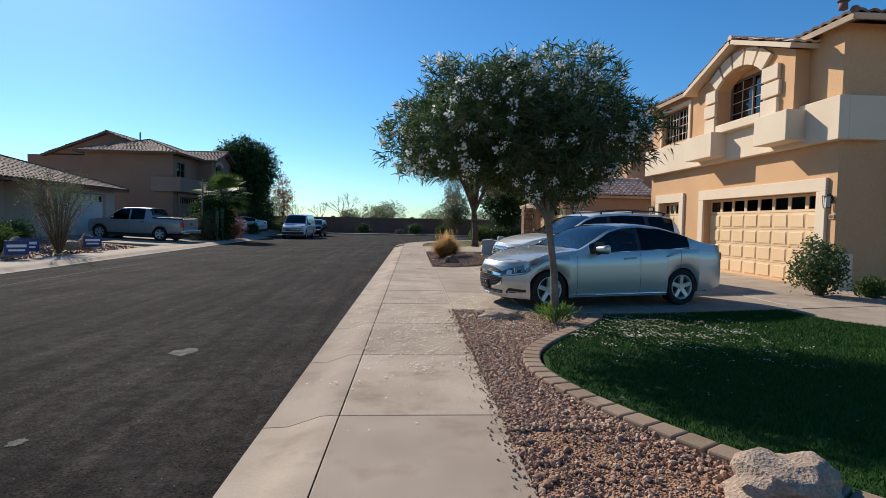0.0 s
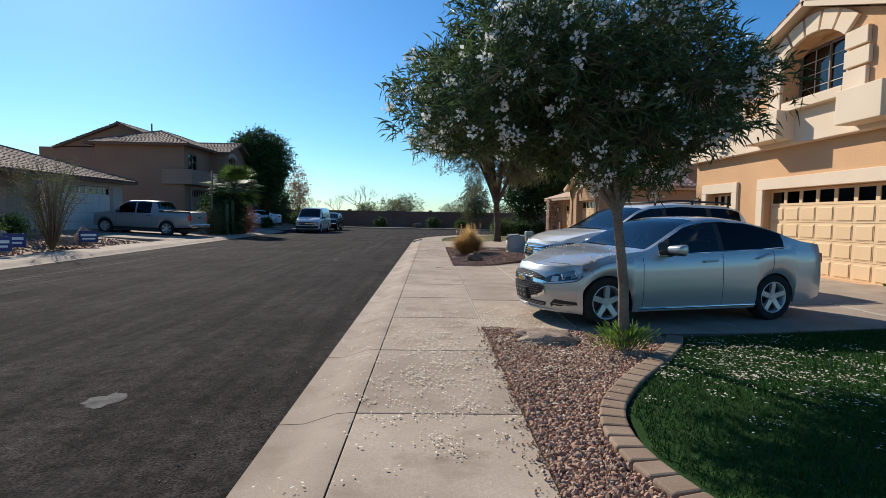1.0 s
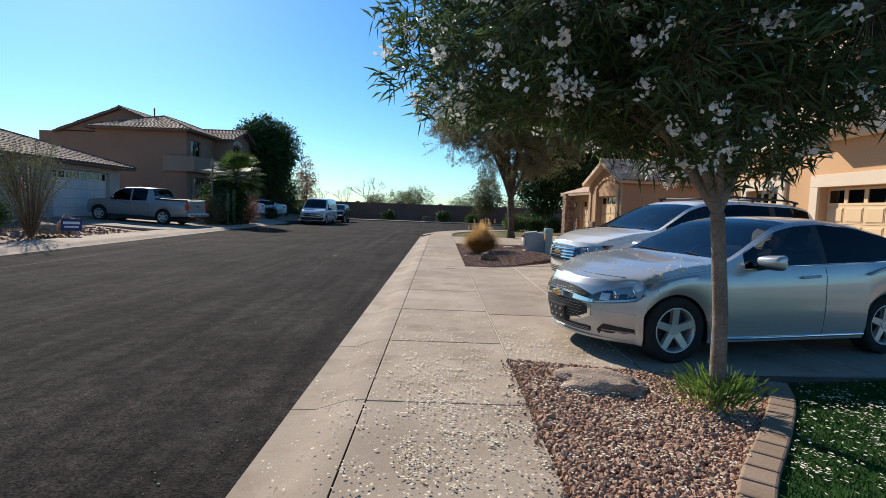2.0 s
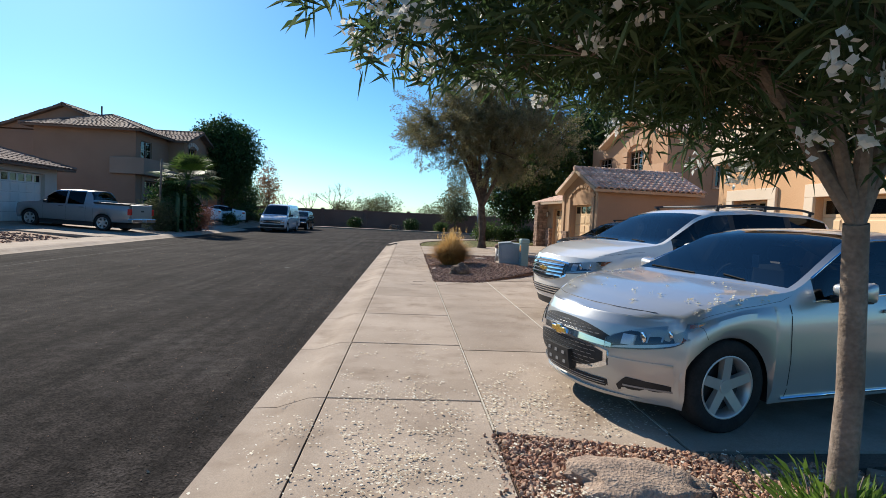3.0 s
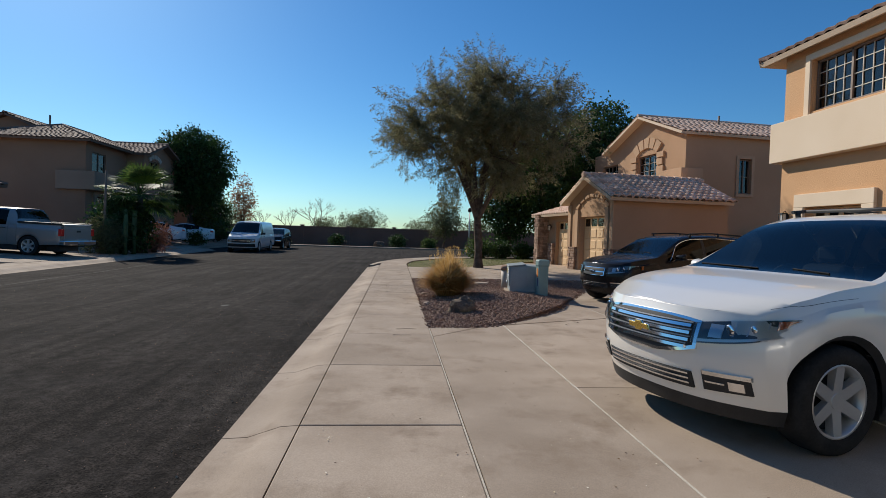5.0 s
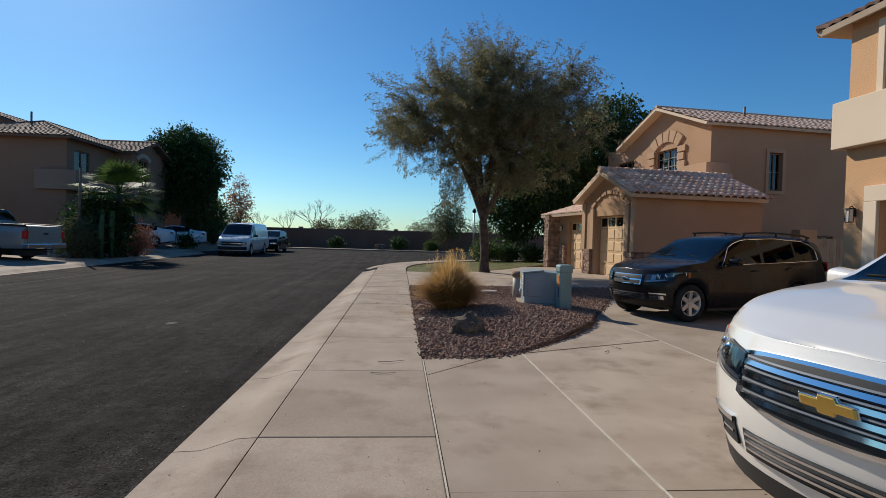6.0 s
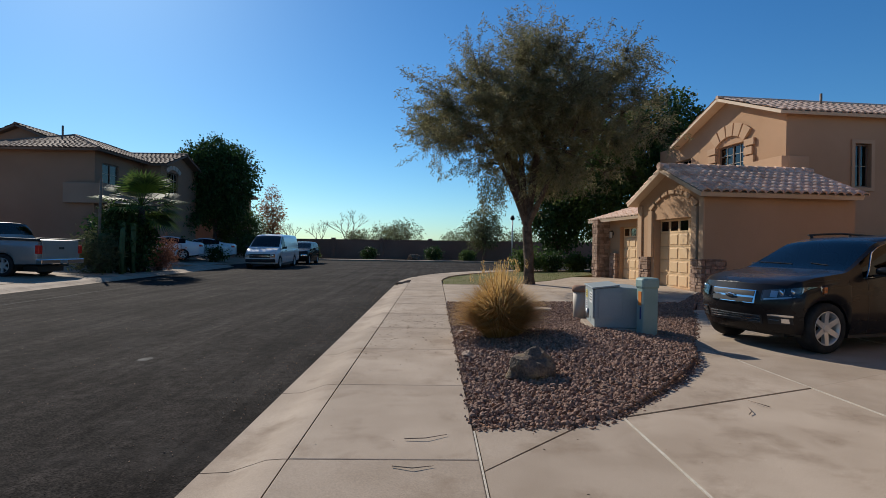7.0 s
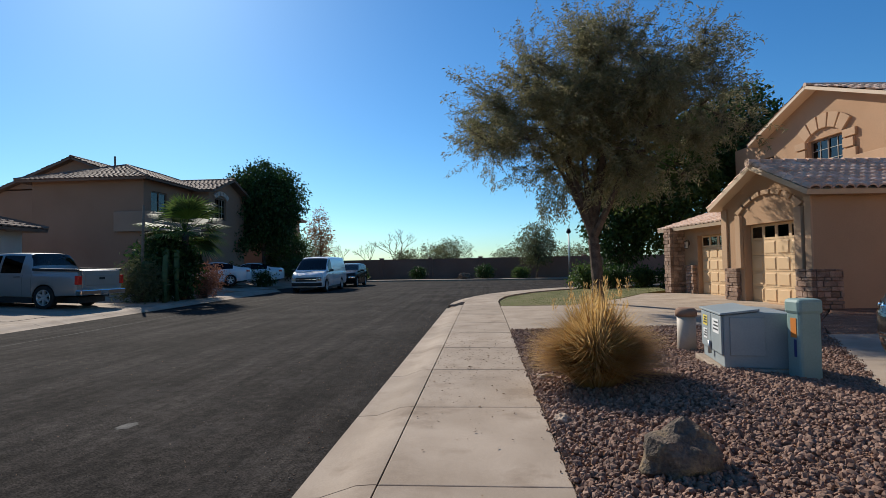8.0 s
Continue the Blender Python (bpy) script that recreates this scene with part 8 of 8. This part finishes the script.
# ---- small things ----
GREYBOX = weathered("grey-green utility paint", (0.25, 0.285, 0.29), (0.30, 0.335, 0.335), 0.5, 2, 60, 0.1, 0.003, 0.06)
GREENBOX = weathered("faded green utility plastic", (0.20, 0.29, 0.26), (0.25, 0.34, 0.31), 0.55, 2, 60, 0.1, 0.003, 0.06)
TANBOX = weathered("tan utility plastic", (0.40, 0.33, 0.25), (0.45, 0.38, 0.3), 0.6, 2, 60, 0.1, 0.003, 0.06)
LABEL_W = material("white label", (0.72, 0.72, 0.7), 0.5)
LABEL_O = material("orange label", (0.62, 0.2, 0.03), 0.5)
LABEL_Y = material("yellow label", (0.65, 0.5, 0.08), 0.5)
INK = material("black print", (0.02, 0.02, 0.02), 0.6)
SIGN_BLUE = material("blue sign board", (0.012, 0.025, 0.13), 0.5)
RED_CLOTH = material("red cloth", (0.4, 0.03, 0.03), 0.8)
WHITE_CLOTH = material("white cloth", (0.7, 0.68, 0.65), 0.8)
BLUE_CLOTH = material("blue cloth", (0.02, 0.04, 0.16), 0.8)
TERRACOTTA = weathered("terracotta", (0.32, 0.12, 0.07), (0.38, 0.16, 0.1), 0.8, 4, 40, 0.2, 0.004, 0.12)
STEEL = material("galvanised steel", (0.4, 0.4, 0.4), 0.45, 0.8)

# pad-mounted transformer
t = thing("transformer_box", pose(3.3, 21.32, 0.08, 0, 0, -9), "grey pad-mounted electrical transformer box in gravel", "utility box")
bm = bmesh.new()
box(bm, -0.45, -0.54, -0.12, 0.46, 0.54, 0.06, 0.015)
part("pad", bm, CONCRETE, t, "concrete pad")
bm = bmesh.new()
slab(bm, [(-0.36, 0.06), (0.36, 0.06), (0.36, 0.66), (-0.02, 0.68), (-0.36, 0.64)], 1, -0.46, 0.46, 0.015)
part("cabinet", bm, GREYBOX, t)
bm = bmesh.new()
slab(bm, [(-0.40, 0.665), (-0.40, 0.64), (0.0, 0.69), (0.0, 0.715)], 1, -0.48, 0.48, 0.006)
part("lid", bm, GREYBOX, t)
bm = bmesh.new()
box(bm, -0.385, -0.44, 0.2, -0.36, -0.01, 0.63, 0.006)
part("hatch", bm, GREYBOX, t)
bm = bmesh.new()
box(bm, -0.385, 0.01, 0.2, -0.36, 0.44, 0.63, 0.006)
part("hatch", bm, GREYBOX, t)
bm = bmesh.new()
box(bm, -0.3, -0.475, 0.2, 0.05, -0.46, 0.62, 0.004)
part("side_hatch", bm, GREYBOX, t)
bm = bmesh.new()
rod(bm, [(-0.4, 0.0, 0.15), (-0.4, 0.0, 0.3)], 0.02, 8)
part("padlock_bar", bm, STEEL, t)
for y0, y1, z0, z1, m in ((-0.36, -0.1, 0.42, 0.58, LABEL_W), (0.14, 0.34, 0.46, 0.58, LABEL_Y), (0.15, 0.33, 0.3, 0.42, LABEL_W)):
    bm = bmesh.new()
    box(bm, -0.3885, y0, z0, -0.385, y1, z1)
    lb = part("label_plate", bm, m, t, "weathered warning label")
    for k in range(3):
        bm = bmesh.new()
        zz = z0 + (z1 - z0) * (0.22 + 0.26 * k)
        box(bm, -0.391, y0 + 0.025, zz, -0.3884, y1 - 0.03 - 0.02 * k, zz + 0.018)
        part("print_bar", bm, INK, lb)

t = thing("cable_pedestal", pose(3.55, 20.62, 0.1, 0, 0, 8), "faded green cable pedestal with orange marker", "utility box")
bm = bmesh.new()
box(bm, -0.12, -0.1, -0.1, 0.12, 0.1, 0.78, 0.03)
part("post", bm, GREENBOX, t)
bm = bmesh.new()
box(bm, -0.135, -0.115, 0.66, 0.135, 0.115, 0.82, 0.035)
part("cap", bm, GREENBOX, t)
bm = bmesh.new()
box(bm, -0.125, -0.05, 0.42, -0.12, 0.03, 0.62)
part("marker", bm, LABEL_O, t, "orange marker strip")
bm = bmesh.new()
box(bm, -0.124, -0.045, 0.22, -0.1195, -0.01, 0.4)
part("label_plate", bm, SIGN_BLUE, t)
t = thing("cable_pedestal", pose(3.2, 22.9, 0.0), "low tan cable pedestal behind the transformer", "utility box")
bm = bmesh.new()
rod(bm, [(0, 0, -0.1), (0, 0, 0.52)], 0.13, 14)
part("post", bm, TANBOX, t)
bm = bmesh.new()
rod(bm, [(0, 0, 0.52), (0, 0, 0.6), (0, 0, 0.64)], [0.15, 0.15, 0.11], 14)
part("cap", bm, STUCCO_BROWN, t)
t = thing("valve_cover", pose(2.75, 24.2, 0.0), "round concrete valve cover in gravel", "cover")
bm = bmesh.new()
rod(bm, [(0, 0, -0.05), (0, 0, 0.05)], 0.2, 18)
part("lid", bm, CONCRETE, t)


def yard_sign(x, y, turn):
    t = thing("yard_sign", pose(x, y, ground_z(x, y) - 0.12, 0, 0, turn), "blue yard sign with white bars on wire legs", "sign")
    bm = bmesh.new()
    box(bm, -0.31, -0.006, 0.28, 0.31, 0.006, 0.72)
    b = part("board", bm, SIGN_BLUE, t)
    for z, w, h in ((0.56, 0.5, 0.09), (0.42, 0.42, 0.06)):
        bm = bmesh.new()
        box(bm, -w / 2, -0.009, z - h / 2, w / 2, -0.0062, z + h / 2)
        part("print_bar", bm, LABEL_W, b)
    for sx in (-0.2, 0.2):
        bm = bmesh.new()
        rod(bm, [(sx, 0.01, -0.1), (sx, 0.01, 0.5)], 0.005, 5)
        part("leg", bm, STEEL, t)


yard_sign(-12.95, 22.3, 25)
yard_sign(-12.55, 17.6, 30)
yard_sign(-13.1, 18.9, 15)
boulder("boulder", -13.5, 22.9, (0.3, 0.3, 0.5), 10, 31, ROCKY, "upright tan garden boulder across the road", 0.05)
boulder("boulder", -13.6, 18.9, (0.3, 0.3, 0.45), 50, 32, ROCKY, "upright tan garden boulder across the road", 0.02)
boulder("boulder", -13.9, 22.3, (0.5, 0.35, 0.3), 5, 33, ROCKY, "low brown boulder under the desert shrub", 0.08)
boulder("boulder", -1.4, 63.0, (0.6, 0.5, 0.45), 5, 34, ROCK_GREY, "dark boulder before the block wall", 0.0)
rs = np.random.RandomState(8)
WESTBED = [(-12.9, 8), (-12.9, 27.4), (-17.8, 27.4), (-19.3, 24), (-19.3, 8)]
xy = fill(WESTBED, 5000, rs)
scatter_mesh("gravel", ICO_V, ICO_F, np.c_[xy, [ground_z(x, y) - 0.15 for x, y in xy]], (0.02 + 0.04 * rs.rand(5000, 1)) * (0.6 + 0.8 * rs.rand(5000, 3)), GRAVEL_B, "brown garden gravel across the road", "gravel", rs)

# flag on the grey house
t = thing("flag", pose(-16.6, 24.6, 0.1), "striped flag hanging from a short pole", "flag")
bm = bmesh.new()
rod(bm, [(0, 0, 0), (0, 0, 2.6)], 0.02, 6)
part("pole", bm, STEEL, t)
for k in range(7):
    bm = bmesh.new()
    x = 0.02 + 0.07 * k
    slab(bm, [(x, 1.3), (x + 0.07, 1.28), (x + 0.07, 2.5), (x, 2.5)], 1, 0.02 * math.sin(k * 1.9), 0.02 * math.sin(k * 1.9) + 0.006)
    part("stripe", bm, RED_CLOTH if k % 2 == 0 else WHITE_CLOTH, t)
bm = bmesh.new()
slab(bm, [(0.02, 2.05), (0.3, 2.05), (0.3, 2.5), (0.02, 2.5)], 1, -0.03, -0.022)
part("canton", bm, BLUE_CLOTH, t)

# clay pot by the gate, lamp post before the trees, lanterns, dry stalk
t = thing("plant_pot", pose(10.9, 23.4, 0.0), "dark red clay pot beside the driveway", "pot")
bm = bmesh.new()
rod(bm, [(0, 0, 0), (0, 0, 0.28), (0, 0, 0.42), (0, 0, 0.46)], [0.16, 0.26, 0.3, 0.32], 18)
part("bowl", bm, TERRACOTTA, t, smooth=40)
t = thing("lamp_post", pose(6.2, 52.0, -0.05), "slim grey lamp post among the trees", "street lamp")
bm = bmesh.new()
rod(bm, [(0, 0, 0), (0, 0, 3.4)], [0.07, 0.05], 8)
part("pole", bm, STEEL, t)
bm = bmesh.new()
rod(bm, [(0, 0, 3.4), (0, 0, 3.5), (0, 0, 3.75)], [0.1, 0.18, 0.08], 10)
part("lantern_head", bm, IRON, t)
lantern(8.62, 37.0, 2.0, "black wall lantern of the tan house")
t = thing("dry_stalk", pose(-13.75, 35.5, 0.0), "tall dry yucca stalk in the front garden", "plant")
bm = bmesh.new()
rod(bm, [(0, 0, -0.1), (0.05, 0, 2.2), (0.1, 0, 4.0)], [0.07, 0.06, 0.05], 7)
part("stem", bm, TWIG_GREY, t)

# leaf litter and twigs on the pavement
LITTER = island_tones("dead leaf", [(0.12, 0.07, 0.04), (0.2, 0.12, 0.06), (0.09, 0.06, 0.04)], 0.9)
n = 900
rs = np.random.RandomState(61)
xy = np.c_[-0.45 + 1.2 * rs.rand(n), 22.6 + 1.5 * rs.randn(n)]
scatter_mesh("leaf_litter", PV, PF, np.c_[xy, np.full(n, 0.008)], (0.006 + 0.014 * rs.rand(n, 1)) * (0.7 + 0.6 * rs.rand(n, 3)), LITTER, "small dead leaves strewn on the pavement", "litter", rs, True, 0.3)
n = 260
xy = np.c_[-1.0 + 5.5 * rs.rand(n), 9 + 9 * rs.rand(n)]
scatter_mesh("leaf_litter", PV, PF, np.c_[xy, np.full(n, 0.012)], (0.005 + 0.009 * rs.rand(n, 1)) * (0.7 + 0.6 * rs.rand(n, 3)), LITTER, "scattered dead leaves on the driveway", "litter", rs, True, 0.3)
for k, (x, y, l, a) in enumerate(((0.25, 16.6, 0.3, 0.2), (0.2, 16.15, 0.25, -0.1), (3.0, 17.2, 0.2, 1.0), (3.3, 17.4, 0.18, 2.0))):
    bm = bmesh.new()
    d = Vector((math.cos(a), math.sin(a), 0))
    p = Vector((x, y, 0.012))
    rod(bm, [p, p + d * l * 0.5 + Vector((0, -0.03, 0.006)), p + d * l + Vector((0, 0.03, 0))], [0.004, 0.0035, 0.002], 5)
    tagged(part("fallen_twig", bm, TWIG_GREY), "thin curved dry twig on the concrete", "twig")
# dead-wood scraps in the pink gravel
for k in range(14):
    bm = bmesh.new()
    p = Vector((rr.uniform(0.95, 1.8), rr.uniform(2.6, 4.2), 0.05))
    a = rr.uniform(0, 6.28)
    d = Vector((math.cos(a), math.sin(a), rr.uniform(0.0, 0.5)))
    rod(bm, [p, p + d * rr.uniform(0.06, 0.16)], [0.004, 0.002], 4)
    tagged(part("dry_twig", bm, TWIG_GREY), "short dry twig in the gravel", "twig")
